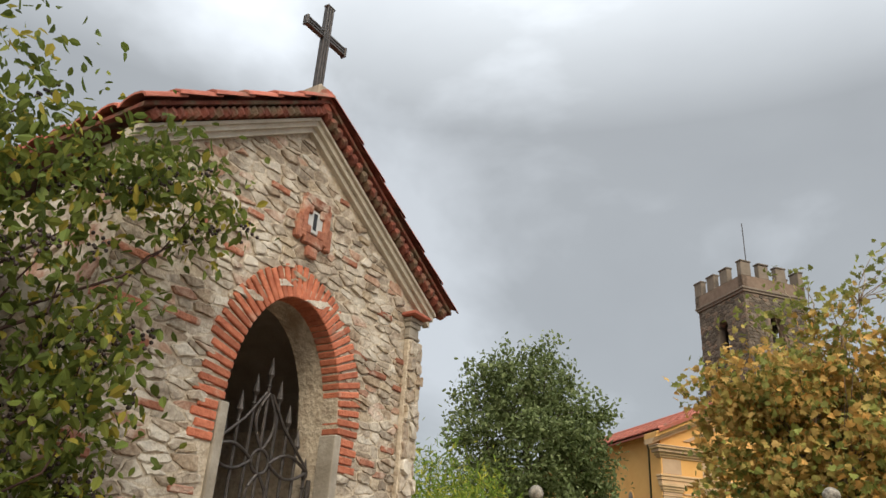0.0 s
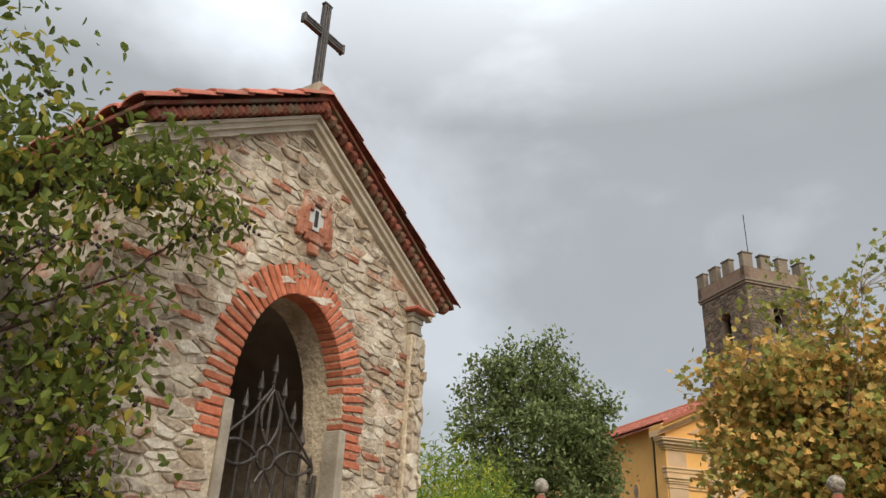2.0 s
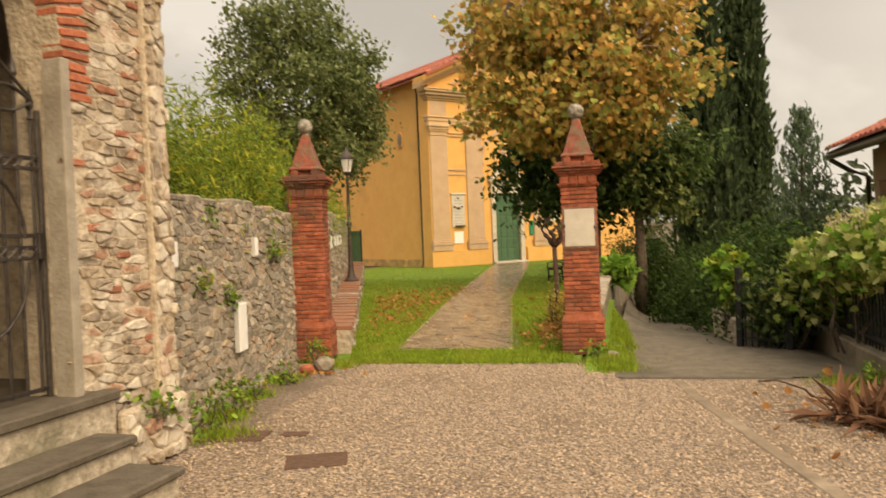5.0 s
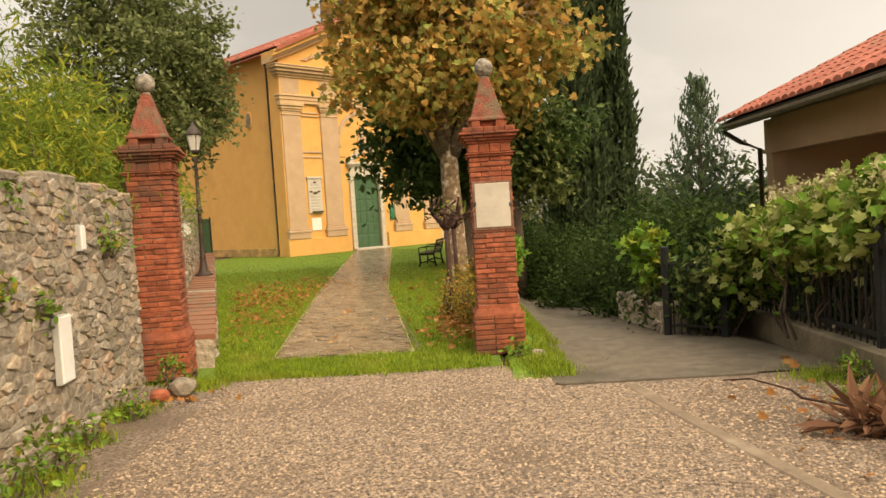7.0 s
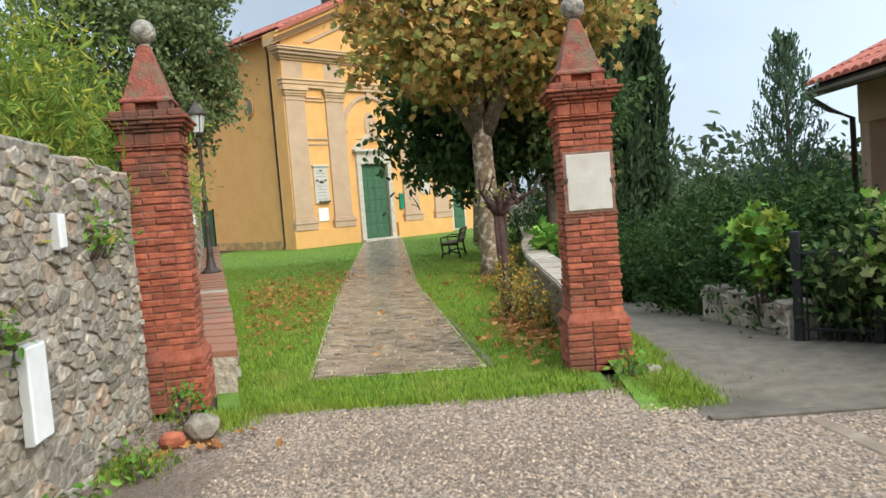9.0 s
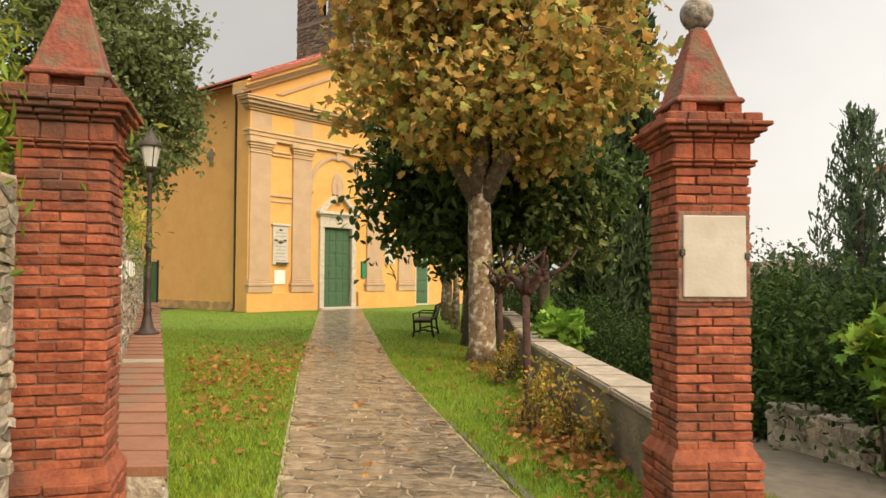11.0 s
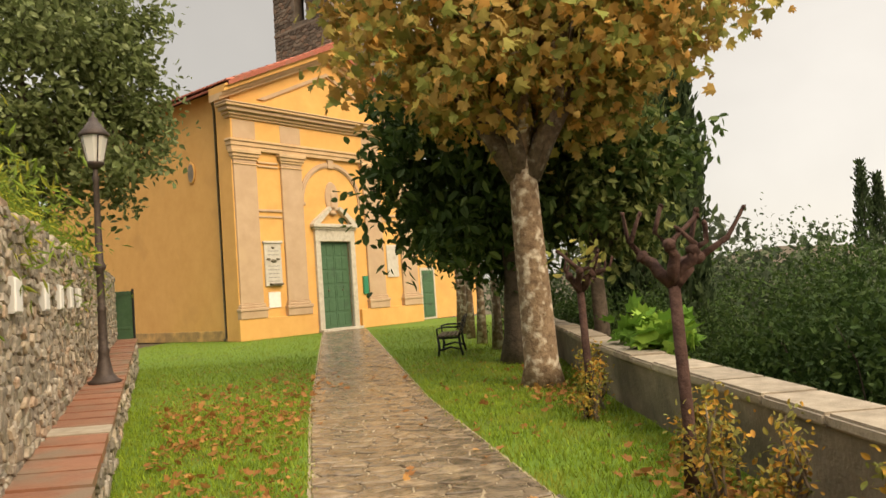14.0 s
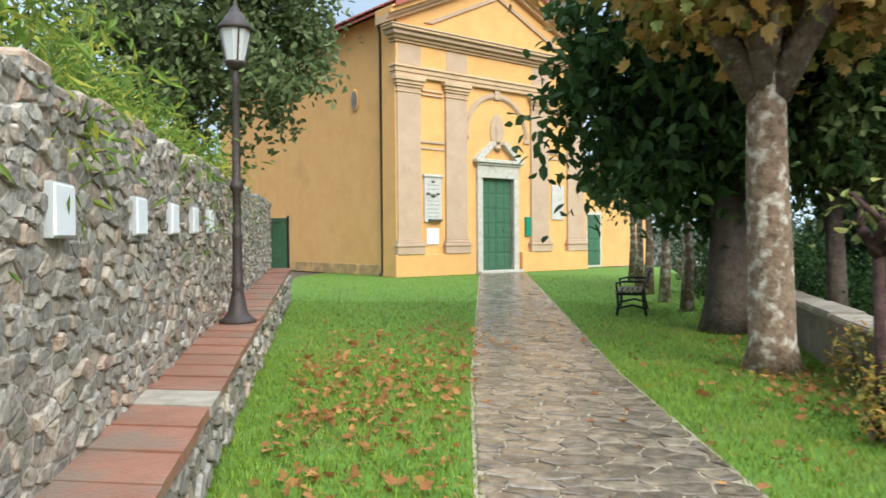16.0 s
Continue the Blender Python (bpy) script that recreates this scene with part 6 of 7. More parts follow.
def build_fence():
    root = thing("iron_railing", "black iron railing on a low wall above the gravel", "fence")
    part("fence_wall", boxed(3.55, 3.8, 3.2, 9.2, -0.1, 0.24, 0.02), "concrete", root, "low mossy concrete base")
    for z in (0.34, 1.1):
        part("rail", boxed(3.655, 3.695, 3.2, 9.2, z - 0.02, z + 0.02, 0.004), "black_iron", root)
    for i in range(55):
        y = 3.3 + i * 0.108
        bm = bmesh.new()
        tube(bm, [(3.675, y, 0.24), (3.675, y, 1.22)], 0.011, 6)
        part("picket", bm, "black_iron", root)
    for y in (3.3, 6.3, 9.15):
        part("post", boxed(3.64, 3.71, y - 0.035, y + 0.035, 0.0, 1.35, 0.008), "black_iron", root)
    gate = thing("garden_gate", "dark iron garden gate half hidden in the hedge", "gate")
    gate.matrix_basis = pose(2.6, 8.95, 0.0, 0, 0, -128) @ Matrix.Diagonal((0.7, 0.8, 0.72, 1)) @ pose(-3.35, -9.5, 0.0)
    for y in (9.5, 10.35):
        part("gate_post", boxed(3.3, 3.4, y - 0.05, y + 0.05, -0.1, 1.45, 0.01), "black_iron", gate)
    for i in range(7):
        y = 9.6 + i * 0.11
        bm = bmesh.new()
        tube(bm, [(3.35, y, 0.0), (3.35, y, 1.25)], 0.012, 6)
        part("gate_bar", bm, "black_iron", gate)
    for z in (0.15, 1.15):
        part("gate_rail", boxed(3.335, 3.365, 9.5, 10.35, z - 0.02, z + 0.02, 0.004), "black_iron", gate)


build_fence()


def build_house():
    root = thing("house", "low pinkish house with red tiled eaves and open porch", "house", (5.0, 13.6, 0), 0)
    part("wall", boxed(2.8, 7.5, -8.0, 0.0, -3.6, 2.95), "house_wall", root)
    part("porch_beam", boxed(0.7, 1.0, -8.0, 0.0, 2.3, 2.9, 0.01), "house_wall", root, "pale porch lintel")
    for y in (-7.7, -0.26):
        part("porch_pillar", boxed(0.72, 0.98, y, y + 0.26, -3.0, 2.35, 0.01), "house_wall", root)
    part("end_wall", boxed(0.98, 2.8, -0.25, 0.0, -1.0, 2.6), "house_wall", root)
    part("eave_beam", boxed(0.73, 0.97, -8.0, -0.26, 2.36, 3.08), "house_wall", root)
    part("porch_ceiling", boxed(1.0, 2.8, -8.0, 0.0, 2.6, 2.7), "house_wall", root)
    part("porch_floor", boxed(0.7, 2.8, -8.0, 0.0, -1.0, 0.1), "concrete", root)
    bm = bmesh.new()
    prism(bm, [(0.0, 2.9), (3.6, 4.55), (7.8, 2.9), (7.8, 2.8), (3.6, 4.4), (0.0, 2.8)], "y", -8.5, 0.2)
    part("roof", bm, "dark_wood", root)
    bm = bmesh.new()
    for r in range(35):
        y = -8.4 + r * 0.25
        for c in range(8):
            xa, xb = 3.6 * c / 8, 3.6 * (c + 1.2) / 8
            za, zb = 2.93 + xa * 0.458, 2.91 + xb * 0.458
            prof = [(math.cos(t) * 0.12, math.sin(t) * 0.075) for t in np.linspace(0, math.pi, 5)]
            ra = [bm.verts.new((xa - 0.05, y + p * 1.08, za + q)) for p, q in prof]
            rb = [bm.verts.new((xb - 0.05, y + p, zb + q)) for p, q in prof]
            for i in range(4):
                bm.faces.new((ra[i], rb[i], rb[i + 1], ra[i + 1]))
            bm.faces.new(ra)
    tagged(part("roof_tiles", bm, "tile", root, "bright red roof tiles"), kind="stuff")
    bm = bmesh.new()
    tube(bm, [(-0.02, 0.2, 2.8), (-0.02, -8.5, 2.8)], 0.06, 8)
    part("gutter", bm, "bronze", root)
    bm = bmesh.new()
    tube(bm, [(0.0, 0.05, 2.75), (0.3, 0.05, 2.55), (0.64, 0.05, 2.4), (0.66, 0.05, -1.5)], 0.045, 8)
    part("rainwater_pipe", bm, "bronze", root, smooth=True)


build_house()


# ---- trees and shrubs ----
plane = tree("plane_tree", "mottled plane tree with yellow-brown autumn leaves on the lawn", "tree", (0.10, 17.55, 0),
     [(0, 0, -0.05), (0.0, 0, 0.3), (-0.02, 0, 1.2), (-0.05, 0.02, 2.2), (-0.06, 0, 2.9), (-0.06, 0, 3.25)], 0.265,
     [(-0.3, 0, 5.2, 2.4, 2.3, 1.5), (1.6, 0.2, 5.2, 2.0, 2.1, 1.4), (-1.0, 0, 6.4, 2.0, 2.0, 1.4), (1.0, 0.2, 7.0, 2.2, 2.0, 1.5), (0.1, 0, 4.45, 2.6, 2.2, 0.75)],
     330, 44, 0.29, 0.175, "palm", ["plane_leaf", "plane_leaf", "plane_green"], "bark", 81, 0.25, 110, up=0.15, droop=0.45, limb_n=6)


def plane_fork(root):
    """The thick pruned limbs that rise from the head of the plane trunk, with long straight shoots."""
    rng = random.Random(85)
    for dx, dy, dz, r in ((-0.75, 0.1, 1.3, 0.15), (0.7, -0.15, 1.25, 0.16), (-0.25, -0.4, 1.5, 0.12), (0.25, 0.45, 1.5, 0.12), (-0.4, 0.5, 1.2, 0.10), (0.45, -0.5, 1.05, 0.09)):
        bm = bmesh.new()
        a = Vector((-0.06 + dx * 0.1, dy * 0.1, 2.95))
        mid = a + Vector((dx * 0.38, dy * 0.38, dz * 0.42))
        end = a + Vector((dx, dy, dz))
        tube(bm, [a, mid, end], [r * 1.15, r, r * 0.85], 10)
        bmesh.ops.create_icosphere(bm, subdivisions=2, radius=r * 1.0, matrix=Matrix.Translation(end))
        for k in range(7):
            tip = end + Vector((rng.uniform(-0.5, 0.5) + dx * 0.5, rng.uniform(-0.5, 0.5) + dy * 0.5, rng.uniform(1.2, 3.4)))
            limb(bm, end, tip, 0.022, 0.007, rng, 0.05, 5, 4)
        for v in bm.verts:
            v.co += Vector((rng.uniform(-1, 1), rng.uniform(-1, 1), rng.uniform(-1, 1))) * 0.006
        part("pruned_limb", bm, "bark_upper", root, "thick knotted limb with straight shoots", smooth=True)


plane_fork(plane)
tree("plane_shoots", "thin upright plane shoots with sparse leaves above the crown", "tree", (0.10, 17.55, 0),
     [(0, 0, 3.4), (0.1, 0, 4.5), (0.1, 0, 6.0)], 0.08,
     [(0.5, 0, 8.6, 2.6, 1.6, 1.4), (-0.6, 0, 8.0, 0.8, 0.6, 1.6), (1.6, 0.3, 8.9, 1.2, 0.8, 1.5)], 60, 7, 0.2, 0.17, "palm", ["plane_green"], "bark", 82, 0.1, 60, limb_n=8)
tree("linden_tree", "lighter green linden tree between the dark linden and the cypress", "tree", (1.75, 20.6, -0.6),
     [(0, 0, -0.6), (0.05, 0, 1.0), (0, 0, 2.6)], 0.17,
     [(0, 0, 3.6, 1.3, 1.2, 1.0), (0.5, -0.1, 4.5, 1.2, 1.1, 0.9), (0.7, 0, 3.0, 1.0, 0.9, 0.7)], 120, 30, 0.24, 0.17, "oval", ["olive_leaf"], "bark_dark", 86, 0.3, 40, droop=0.6, up=0.4)
tree("linden_tree", "dense dark green linden tree beside the parapet", "tree", (0.35, 21.0, 0),
     [(0, 0, -0.05), (0, 0, 0.5), (0.05, 0, 1.6), (0, 0, 2.6)], 0.34,
     [(-0.7, 0, 3.3, 2.0, 1.7, 1.6), (1.3, 0, 3.2, 2.2, 1.8, 1.2), (0.2, 0.3, 4.6, 2.4, 2.0, 1.5), (2.4, 0.4, 3.6, 1.5, 1.4, 0.9), (-1.3, -0.3, 2.6, 1.2, 1.0, 0.7), (-1.0, 0, 4.5, 1.6, 1.5, 1.2), (0.1, 0.3, 5.7, 2.1, 1.8, 1.1)],
     430, 46, 0.26, 0.22, "oval", ["linden_leaf", "linden_leaf"], "bark_dark", 83, 0.35, 70, droop=0.6, up=0.4)
tree("holm_oak", "dark evergreen holm oak behind the garden wall", "tree", (-10.0, 24.0, 1.3),
     [(0, 0, -0.3), (0, 0, 1.0), (0.1, 0, 2.5), (0, 0, 4.5)], 0.3,
     [(0, 0, 5.6, 2.7, 2.4, 2.6), (-0.6, 0, 8.0, 1.5, 1.4, 1.5), (0.7, 0, 8.2, 1.1, 1.1, 1.8), (1.6, 0, 6.2, 1.5, 1.4, 1.9), (-1.8, 0, 6.6, 1.4, 1.3, 2.4), (1.2, 0, 3.6, 2.1, 1.8, 1.6), (-1.2, 0, 3.6, 2.0, 1.8, 1.8), (2.4, 0, 5.0, 1.0, 1.0, 1.8)],
     560, 50, 0.24, 0.18, "oval", ["oak_leaf", "oak_leaf"], "bark_dark", 84, 0.4, 80, up=0.1)


def cypress(at, h, r, label, seed, n=5200, name="cypress", far=1.0):
    root = thing(name, label, "cypress", at, 0, "cypresses")
    bm = bmesh.new()
    tube(bm, [(0, 0, -0.3), (0, 0, h * 0.5), (0, 0, h * 0.97)], [r * 0.2, r * 0.12, 0.02], 8)
    part("trunk", bm, "bark_dark", root)
    rng = np.random.default_rng(seed)
    z = rng.random(n) ** 0.8
    prof = np.clip(np.minimum(z * 7 + 0.25, 1.0) * (1 - z ** 2.6) ** 0.8, 0.03, 1)
    a = rng.uniform(0, 6.28, n)
    lump = 1 + 0.16 * np.sin(a * 3 + z * 21) + 0.1 * np.sin(a * 5 - z * 47)
    rad = r * prof * lump * np.sqrt(rng.uniform(0.35, 1, n))
    pts = np.stack([np.cos(a) * rad, np.sin(a) * rad, z * h], 1)
    leaves("foliage", pts, 0.5 * far, "spray", "cypress_leaf", root, seed, up=0.1, vertical=True)


cypress((5.75, 27.5, -3.0), 16.5, 0.95, "tall dark cypress rising behind the hedge", 91, 9000)
cypress((4.3, 26.0, -2.6), 13.0, 1.0, "dark cypress behind the linden tree", 92, 8000)
cypress((47.2, 84, -6), 17.6, 1.15, "distant slim cypress on the valley side", 93, 1800, far=1.6)
cypress((48.9, 84, -6), 16.1, 1.1, "distant slim cypress on the valley side", 94, 1800, far=1.6)


def young_conifer():
    root = thing("young_conifer", "feathery young conifer among the hedge shrubs", "conifer", (4.36, 13.0, -0.25))
    bm = bmesh.new()
    tube(bm, [(0, 0, -0.3), (0, 0, 2.2), (0, 0, 3.95)], [0.06, 0.04, 0.008], 7)
    part("trunk", bm, "bark_dark", root)
    bm = bmesh.new()
    rng = np.random.default_rng(95)
    pts = []
    for i in range(70):
        z = 0.5 + 3.3 * (i / 70)
        r = 0.95 * (1 - (z / 4.0)) ** 0.9 + 0.05
        a = i * 2.4
        end = Vector((math.cos(a) * r, math.sin(a) * r, z + r * 0.75))
        tube(bm, [(0, 0, z), tuple(end * 0.5 + Vector((0, 0, z * 0.5 - r * 0.05))), tuple(end)], [0.012, 0.008, 0.003], 4)
        for s in np.linspace(0.25, 1.0, 14):
            p = np.array([end.x * s, end.y * s, z + (end.z - z) * s ** 1.3])
            pts += list(p + rng.normal(size=(3, 3)) * 0.035)
    part("branchwork", bm, "bark_dark", root)["kind"] = "stuff"
    leaves("foliage", pts, 0.13, "spray", "conifer_leaf", root, 96, up=0.1, vertical=True)


young_conifer()


def shrub(name, label, category, at, blobs, n, per, radius, leaf, shape, mats, seed, stems=12, group="", up=0.3, droop=0.0, skin=0.35, bark="bark_dark"):
    """A many-stemmed bush."""
    rng = random.Random(seed)
    nr = np.random.default_rng(seed)
    root = thing(name, label, category, at, 0, group)
    centres = clumps(nr, blobs, n, skin)
    bm = bmesh.new()
    lo = min(b[2] - b[5] for b in blobs)
    for i in range(stems):
        c = centres[rng.randrange(len(centres))]
        limb(bm, (c[0] * 0.5 + rng.uniform(-0.1, 0.1), c[1] * 0.5, min(0, lo)), tuple(c), 0.018, 0.005, rng, 0.1, 5, 4)
    part("stemwork", bm, bark, root)["kind"] = "stuff"
    pts = scatter(nr, centres, per, radius)
    for i, (lm, idx) in enumerate(zip(mats, np.array_split(nr.permutation(len(pts)), len(mats)))):
        leaves("foliage", pts[idx], leaf, shape, lm, root, seed + i, up, droop)["kind"] = "stuff"
    return root


# bushes over the garden walls
for i, (x, y, w, h) in enumerate(((-4.1, 5.6, 1.0, 0.95), (-4.3, 7.6, 1.1, 1.25), (-5.0, 9.8, 1.1, 1.15), (-5.7, 12.2, 1.2, 1.1), (-6.6, 14.8, 1.3, 1.05), (-7.6, 17.6, 1.4, 1.0), (-8.8, 20.6, 1.4, 1.0))):
    shrub("garden_shrub", "yellowing bamboo-like shrub hanging over the garden wall", "shrub", (x, y, 1.5),
          [(0.35, 0, 0.6, w * 0.85, w * 1.25, h * 0.8), (-0.1, 0.2, h * 1.05, w * 0.8, w, h * 0.9)], 210, 40, 0.17, 0.12, "narrow", ["shrub_leaf"], 100 + i, 16, "shrubs above the garden wall", 0.1, 0.4)
shrub("wall_sapling", "tall thin sapling with sparse green leaves above the wall", "shrub", (-4.4, 5.2, 1.5), [(0.2, 0.2, 2.2, 0.5, 0.6, 0.9)], 26, 7, 0.12, 0.12, "oval", ["shrub_leaf"], 120, 14, up=0.1)


def climber():
    root = thing("berry_climber", "green climbing shrub with clusters of dark berries over the stone wall", "climber", (0, 0, 0))
    nr = np.random.default_rng(130)
    rng = random.Random(130)
    blobs = [(-2.55, -0.15, 2.2, 0.35, 0.62, 0.8), (-2.45, -0.5, 3.6, 0.35, 0.5, 0.9), (-2.4, 0.2, 2.9, 0.3, 0.42, 0.5), (-2.4, 0.15, 3.85, 0.3, 0.45, 0.22), (-2.3, 0.62, 3.85, 0.18, 0.38, 0.16), (-2.6, -0.9, 2.8, 0.4, 0.6, 1.4), (-2.5, 0.25, 2.1, 0.25, 0.3, 0.4)]
    centres = clumps(nr, blobs + [(-2.3, 0.35, 3.98, 0.2, 0.5, 0.16)], 180, 0.2)
    bm = bmesh.new()
    for i in range(46):
        c = centres[i * 3]
        limb(bm, (-2.75, c[1] * 0.5 - 0.5, max(0.0, c[2] - 1.5)), tuple(c), 0.014, 0.004, rng, 0.12, 5, 5)
    part("stemwork", bm, "bark_red", root)["kind"] = "stuff"
    pts = scatter(nr, centres, 50, 0.15)
    leaves("foliage", pts, 0.072, "oval", "vine_leaf", root, 131, 0.3, 0.9)
    bm = bmesh.new()
    for i in range(0, 176, 2):
        c = centres[i] + nr.normal(size=3) * 0.1 + np.array([0.08, 0, 0])
        for k in range(12):
            p = c + nr.normal(size=3) * 0.03
            bmesh.ops.create_icosphere(bm, subdivisions=1, radius=0.013, matrix=Matrix.Translation(p.tolist()))
    part("berry_cluster", bm, "berry", root, "clusters of dark dried berries")["kind"] = "stuff"


climber()
shrub("wall_ivy", "low ivy bush at the foot of the chapel corner", "shrub", (-2.45, 0.1, 1.35), [(0, 0, 0.0, 0.3, 0.55, 0.28)], 60, 30, 0.09, 0.07, "oval", ["vine_leaf"], 140, 4)

for i, (x, y, z, s) in enumerate(((-2.52, 3.98, 0.16, 1.7), (-2.56, 4.4, 0.16, 1.9), (-2.62, 4.95, 0.1, 1.3), (-2.42, 3.3, 0.42, 0.7), (-2.7, 5.5, 0.1, 1.2), (-2.72, 6.3, 0.08, 0.9), (-2.72, 7.3, 0.22, 1.3), (-2.8, 4.6, 1.25, 0.6), (-2.85, 5.3, 1.1, 0.6), (-2.98, 6.7, 1.5, 0.9), (-2.9, 5.0, 1.9, 0.9), (0.72, 7.85, 0.1, 0.8), (3.45, 5.0, 0.1, 1.0), (3.4, 6.2, 0.1, 1.0))):
    shrub("wall_weed", "green weeds growing from the foot and joints of the wall", "weeds", (x, y, z), [(0, 0, 0, 0.10 * s, 0.2 * s, 0.13 * s)], 12, 12, 0.06, 0.055, "oval", ["vine_leaf", "bright_leaf"], 230 + i, 6, "weeds along the walls")


def dead_fronds():
    root = thing("dead_frond_pile", "pile of dry reddish-brown palm fronds on the gravel", "fronds", (3.12, 4.5, 0.0))
    rng = random.Random(250)
    bm = bmesh.new()
    pts = []
    for i in range(7):
        a = rng.uniform(0.3, 1.6) + 1.2
        ln = rng.uniform(0.5, 0.9)
        way = limb(bm, (rng.uniform(-0.1, 0.3), rng.uniform(-0.3, 0.3), 0.03), (math.cos(a) * ln, math.sin(a) * ln * 0.6, rng.uniform(0.03, 0.1)), 0.012, 0.005, rng, 0.06, 5, 6)
        for p in way:
            for k in range(9):
                pts.append((p.x + rng.uniform(-0.07, 0.07), p.y + rng.uniform(-0.07, 0.07), p.z + 0.02))
    limb(bm, (-0.1, 0.5, 0.02), (-0.75, 1.9, 0.02), 0.014, 0.006, rng, 0.12, 5, 6)
    part("stalks", bm, "bark_red", root)["kind"] = "stuff"
    leaves("fronds", pts, 0.3, "narrow", "frond", root, 251, up=1.5)["kind"] = "stuff"


dead_fronds()

# hedge along the lane, and the valley woods
for i, (x, y, z, w, h) in enumerate(((3.3, 9.75, -0.1, 0.75, 1.0), (3.45, 11.2, -0.2, 0.95, 1.2), (3.4, 13.2, -0.5, 1.2, 1.35), (3.9, 15.6, -0.9, 1.4, 1.5), (4.6, 18.2, -1.3, 1.7, 1.7), (2.9, 16.5, -1.0, 1.0, 1.1), (5.2, 11.0, -0.5, 1.2, 1.0), (6.3, 14.5, -1.2, 1.8, 1.5), (3.6, 20.5, -1.8, 1.6, 1.7), (7.0, 19.0, -2.2, 2.2, 1.8))):
    shrub("hedge_bush", "dense dark green hedge bush beside the lane", "hedge", (x, y, z), [(0, 0, h * 0.55, w, w * 1.15, h * 0.75), (0.2, 0.3, h, w * 0.7, w * 0.7, h * 0.5)], 130, 56, 0.2, 0.09, "oval", ["hedge_leaf"], 150 + i, 10, "hedge bushes along the lane")
for i, (x, y, z, w, h) in enumerate(((2.3, 24.5, -1.5, 1.2, 2.0), (3.3, 23.2, -1.6, 1.3, 1.9), (1.9, 28.0, -1.6, 1.3, 2.6), (2.4, 20.5, -1.2, 0.7, 1.3))):
    shrub("hedge_bush", "dense dark green hedge bush beside the lane", "hedge", (x, y, z), [(0, 0, h * 0.55, w, w * 1.15, h * 0.75), (0.2, 0.3, h, w * 0.7, w * 0.7, h * 0.5)], 130, 56, 0.2, 0.09, "oval", ["hedge_leaf"], 310 + i, 10, "hedge bushes along the lane")
shrub("pale_shrub", "pale green hydrangea-like shrub over the railing", "shrub", (3.75, 7.6, 0.12), [(0, 0, 1.08, 0.6, 1.0, 0.34), (0.3, -1.0, 1.2, 0.6, 0.9, 0.32), (-0.2, 0.75, 0.85, 0.4, 0.5, 0.4)], 120, 42, 0.13, 0.115, "palm", ["hydrangea_leaf", "hydrangea_leaf", "bright_leaf"], 170, 18)
shrub("flower_heads", "cream flower heads on top of the pale shrub", "flowers", (3.75, 7.6, 0.12), [(0, 0, 1.45, 0.45, 0.9, 0.14), (0.3, -1.0, 1.58, 0.5, 0.8, 0.12)], 34, 26, 0.06, 0.05, "oval", ["petal"], 175, 6)
shrub("railing_shrub", "dark leafy shrub behind the railing", "shrub", (4.45, 6.2, 0.1), [(0, 0, 0.5, 0.5, 1.4, 0.5), (0, 1.6, 0.45, 0.5, 0.8, 0.45)], 80, 30, 0.15, 0.13, "oval", ["hedge_leaf"], 171, 10)
shrub("railing_shrub", "dark leafy shrub growing through the garden gate", "shrub", (3.1, 8.75, 0.0), [(0, 0, 0.55, 0.35, 0.3, 0.45), (0.35, -0.3, 0.75, 0.3, 0.3, 0.4)], 60, 30, 0.12, 0.1, "oval", ["hedge_leaf", "olive_leaf"], 174, 8)
shrub("lane_sapling", "yellow-green sapling at the hedge edge", "shrub", (2.62, 9.75, 0.0), [(0, 0, 0.85, 0.2, 0.22, 0.36), (-0.1, 0.1, 1.1, 0.14, 0.16, 0.2)], 26, 12, 0.09, 0.13, "palm", ["bright_leaf", "shrub_leaf"], 172, 8)
shrub("parapet_vine", "bright green broad-leaved plant spilling over the parapet", "plant", (1.1, 15.5, 0.5), [(0, 0, 0.2, 0.25, 0.8, 0.2)], 40, 7, 0.1, 0.22, "palm", ["bright_leaf"], 173, 8, up=0.7)
for i, (x, y, s) in enumerate(((0.30, 10.2, 0.6), (0.2, 10.9, 0.75), (-0.02, 11.3, 0.88), (0.15, 11.75, 0.8), (0.3, 12.5, 0.6), (0.25, 15.2, 0.9), (0.05, 14.6, 0.7), (0.45, 16.4, 0.8))):
    shrub("autumn_shrub", "low straggly shrub with orange autumn leaves by the parapet", "shrub", (x, y, 0.0),
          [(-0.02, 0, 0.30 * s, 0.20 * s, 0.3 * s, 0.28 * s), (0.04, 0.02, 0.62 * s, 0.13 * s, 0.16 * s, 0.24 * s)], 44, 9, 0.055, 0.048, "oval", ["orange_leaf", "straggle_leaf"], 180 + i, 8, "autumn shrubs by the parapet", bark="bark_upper")


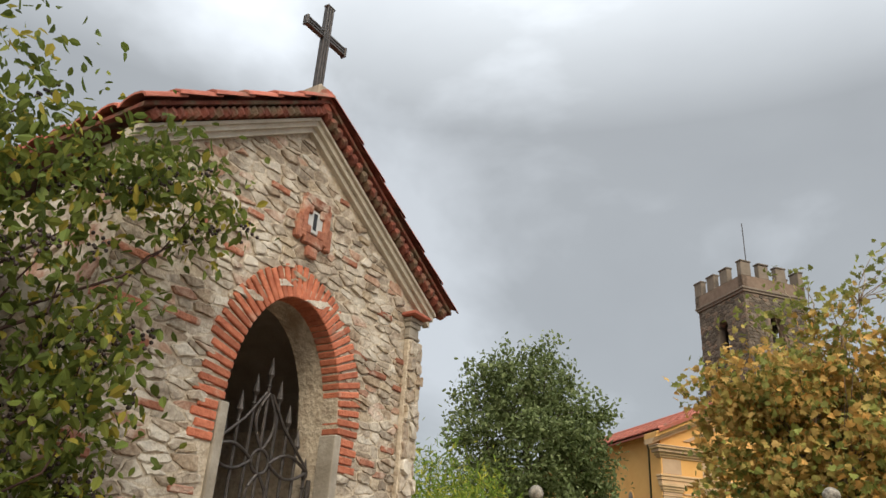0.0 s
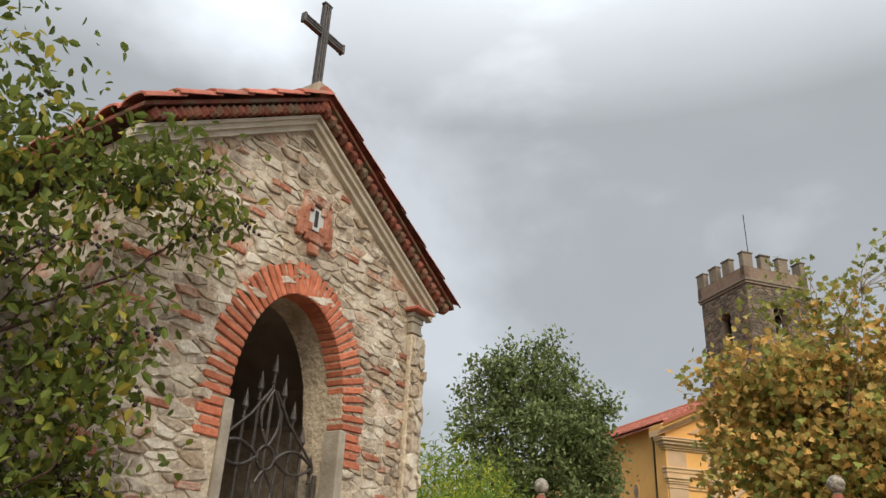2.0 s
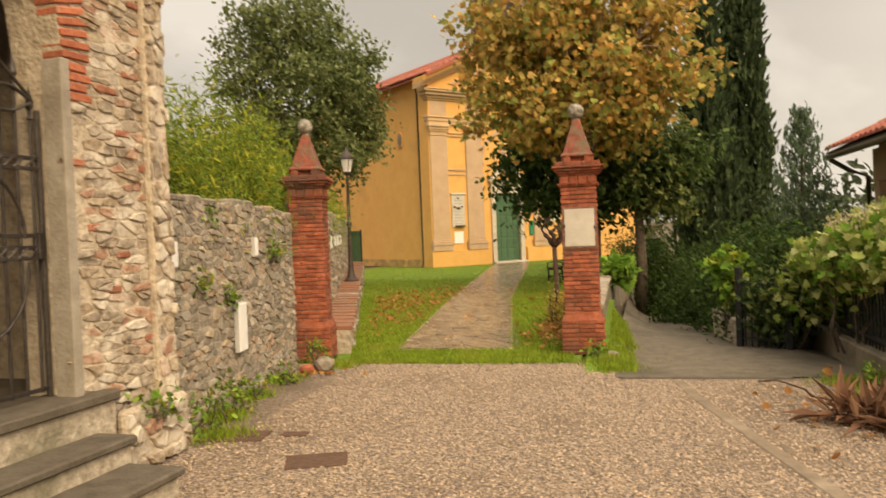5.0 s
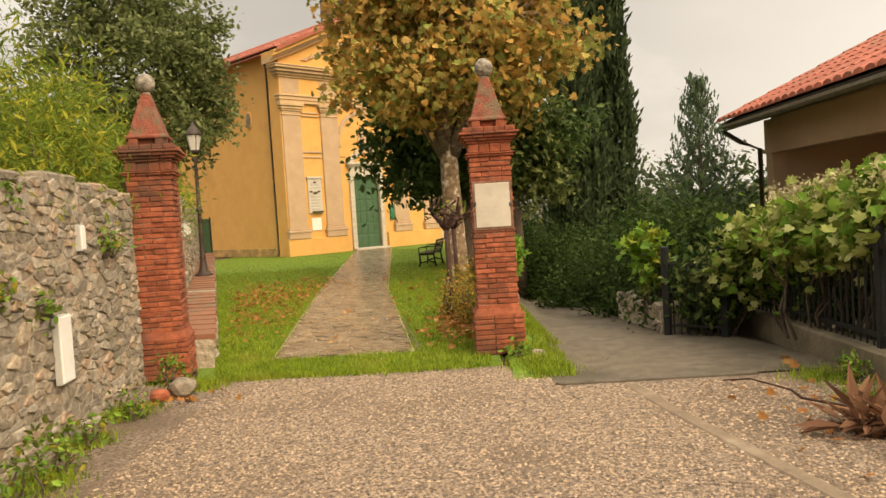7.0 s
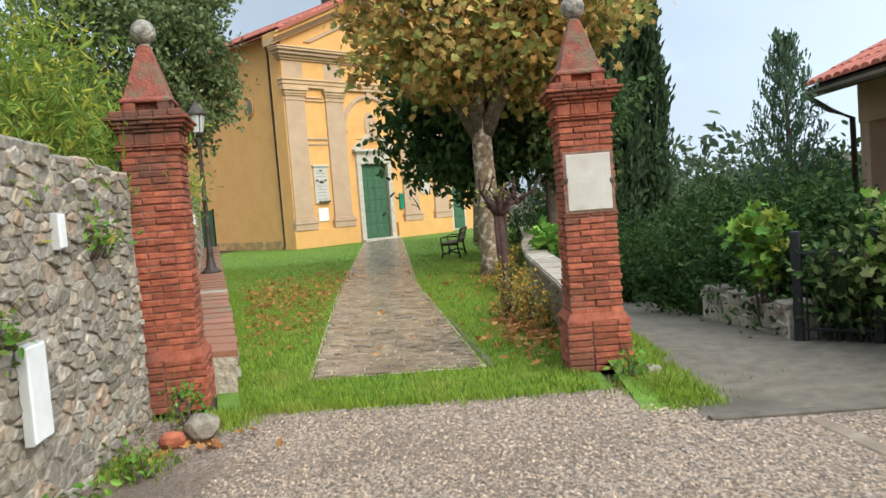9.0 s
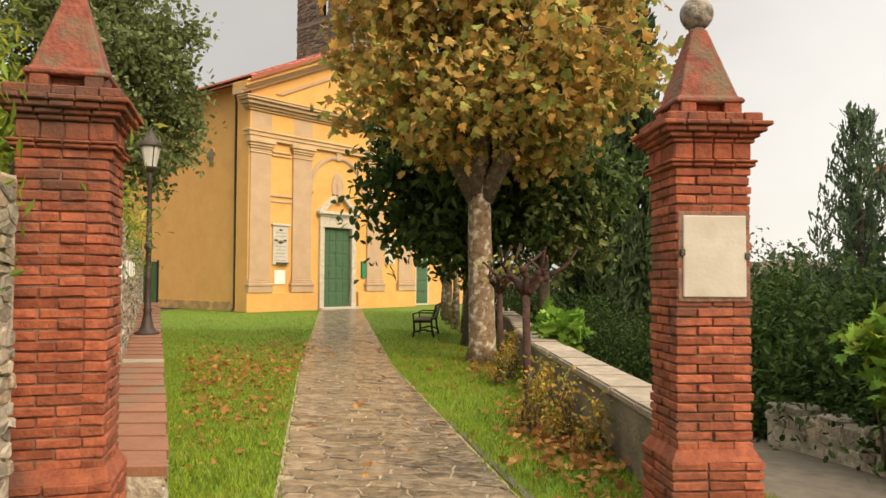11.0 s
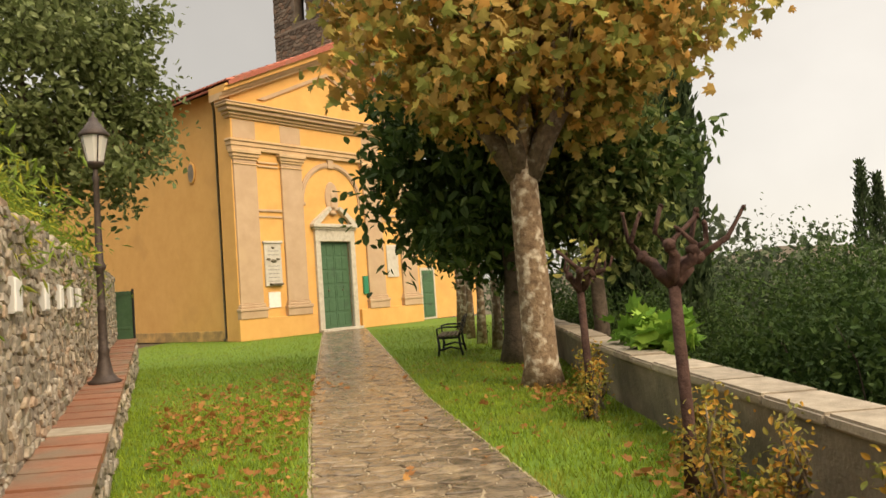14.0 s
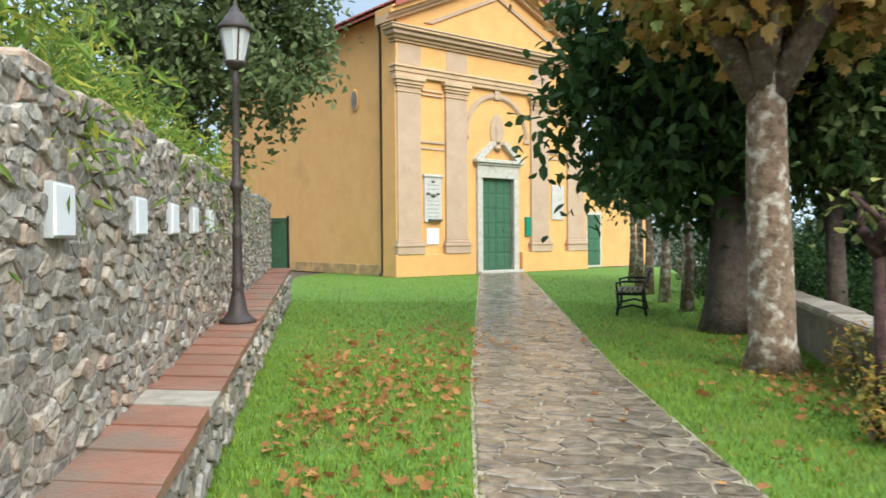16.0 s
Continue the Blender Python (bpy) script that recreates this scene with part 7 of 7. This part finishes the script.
def pollard(at, h, seed, label, spread=0.55):
    root = thing("pollard_tree", label, "tree", at, 0, "pollarded trees by the parapet")
    rng = random.Random(seed)
    bm = bmesh.new()
    tube(bm, [(0, 0, -0.05), (0.02, 0, 0.4), (0.0, 0, h * 0.66)], [0.055, 0.042, 0.04], 10)
    part("trunk", bm, "bark_red", root, smooth=True)
    for i, (dx, dz) in enumerate(((-0.5, 0.6), (0.8, 0.5), (-0.15, 0.85), (0.4, 0.7))):
        bm = bmesh.new()
        kn = Vector((dx * spread * 0.6, rng.uniform(-0.25, 0.25), h * 0.66 + dz * spread * 0.5))
        limb(bm, (0, 0, h * 0.64), kn, 0.042, 0.034, rng, 0.15, 8, 3)
        bmesh.ops.create_icosphere(bm, subdivisions=2, radius=0.045, matrix=Matrix.Translation(kn))
        for k in range(2):
            tip = kn + Vector((rng.uniform(-0.25, 0.25) + dx * 0.2, rng.uniform(-0.1, 0.1), rng.uniform(0.15, 0.36) * spread / 0.55))
            elbow = kn.lerp(tip, 0.5) + Vector((rng.uniform(-0.08, 0.08), 0, -0.04))
            tube(bm, [kn, elbow, tip], [0.026, 0.017, 0.012], 7)
            bmesh.ops.create_icosphere(bm, subdivisions=1, radius=0.019, matrix=Matrix.Translation(tip))
        for v in bm.verts:
            v.co += Vector((rng.uniform(-1, 1), rng.uniform(-1, 1), rng.uniform(-1, 1))) * 0.008
        part("limb", bm, "bark_red", root, "knotted pruned limb", smooth=True)
    return root


pollard((-0.02, 11.75, 0), 2.12, 191, "bare pollarded tree with knotted stumps by the parapet", 0.5)
pollard((0.07, 14.75, 0), 2.05, 192, "slim pollarded tree with a few leaves by the parapet", 0.4)
shrub("pollard_foliage", "small leafy tuft on the pollarded tree", "shrub", (0.07, 14.75, 1.5), [(0, 0, 0.1, 0.3, 0.3, 0.16)], 10, 5, 0.1, 0.12, "oval", ["plane_green"], 193, 4)
for i, (x, y) in enumerate(((0.3, 24.2), (0.15, 26.2), (0.08, 28.6), (0.1, 31.0), (0.15, 33.5))):
    tree("row_tree", "slim tree of the row along the parapet", "tree", (x, y, 0), [(0, 0, -0.05), (0.03, 0, 1.2), (0, 0, 2.4)], 0.11,
         [(0, 0, 3.0, 1.3, 1.4, 0.9), (0.3, 0, 3.8, 1.1, 1.2, 0.9)], 70, 22, 0.25, 0.19, "oval", ["linden_leaf"], "bark", 200 + i, group="row of trees along the parapet", droop=0.4)


def valley_woods():
    root = thing("valley_woods", "misty mixed woodland filling the valley", "woods", kind="stuff")
    rng = np.random.default_rng(220)
    near, far = [], []
    for i in range(420):
        y = 15 + 150 * rng.random() ** 1.3
        x = 5 + y * 0.06 + rng.random() * (9 + y * 1.1)
        z = ground_z(x, y)
        close = y < 50
        r = 1.3 + y * 0.02
        top = rng.uniform(1.3, 2.0) + (rng.uniform(0.6, 2.0) if y > 30 else 0) + rng.uniform(0.01, 0.035) * y
        n = 900 if close else 190
        d = rng.normal(size=(n, 3))
        d /= np.linalg.norm(d, axis=1)[:, None]
        bump = 1 + 0.18 * np.sin(d[:, 0:1] * 7 + i) * np.cos(d[:, 1:2] * 6)
        (near if close else far).append(np.array([x, y, z + top * 0.9]) + d * np.array([r, r, top]) * bump * rng.uniform(0.75, 1.02, (n, 1)))
    leaves("near_crowns", np.concatenate(near), 0.18, "oval", "hedge_leaf", root, 221, 0.3)["kind"] = "stuff"
    # distant crowns carry their haze in the leaf colour
    leaves("far_crowns", np.concatenate(far), 0.75, "oval", "far_leaf", root, 222, 0.3)["kind"] = "stuff"


valley_woods()
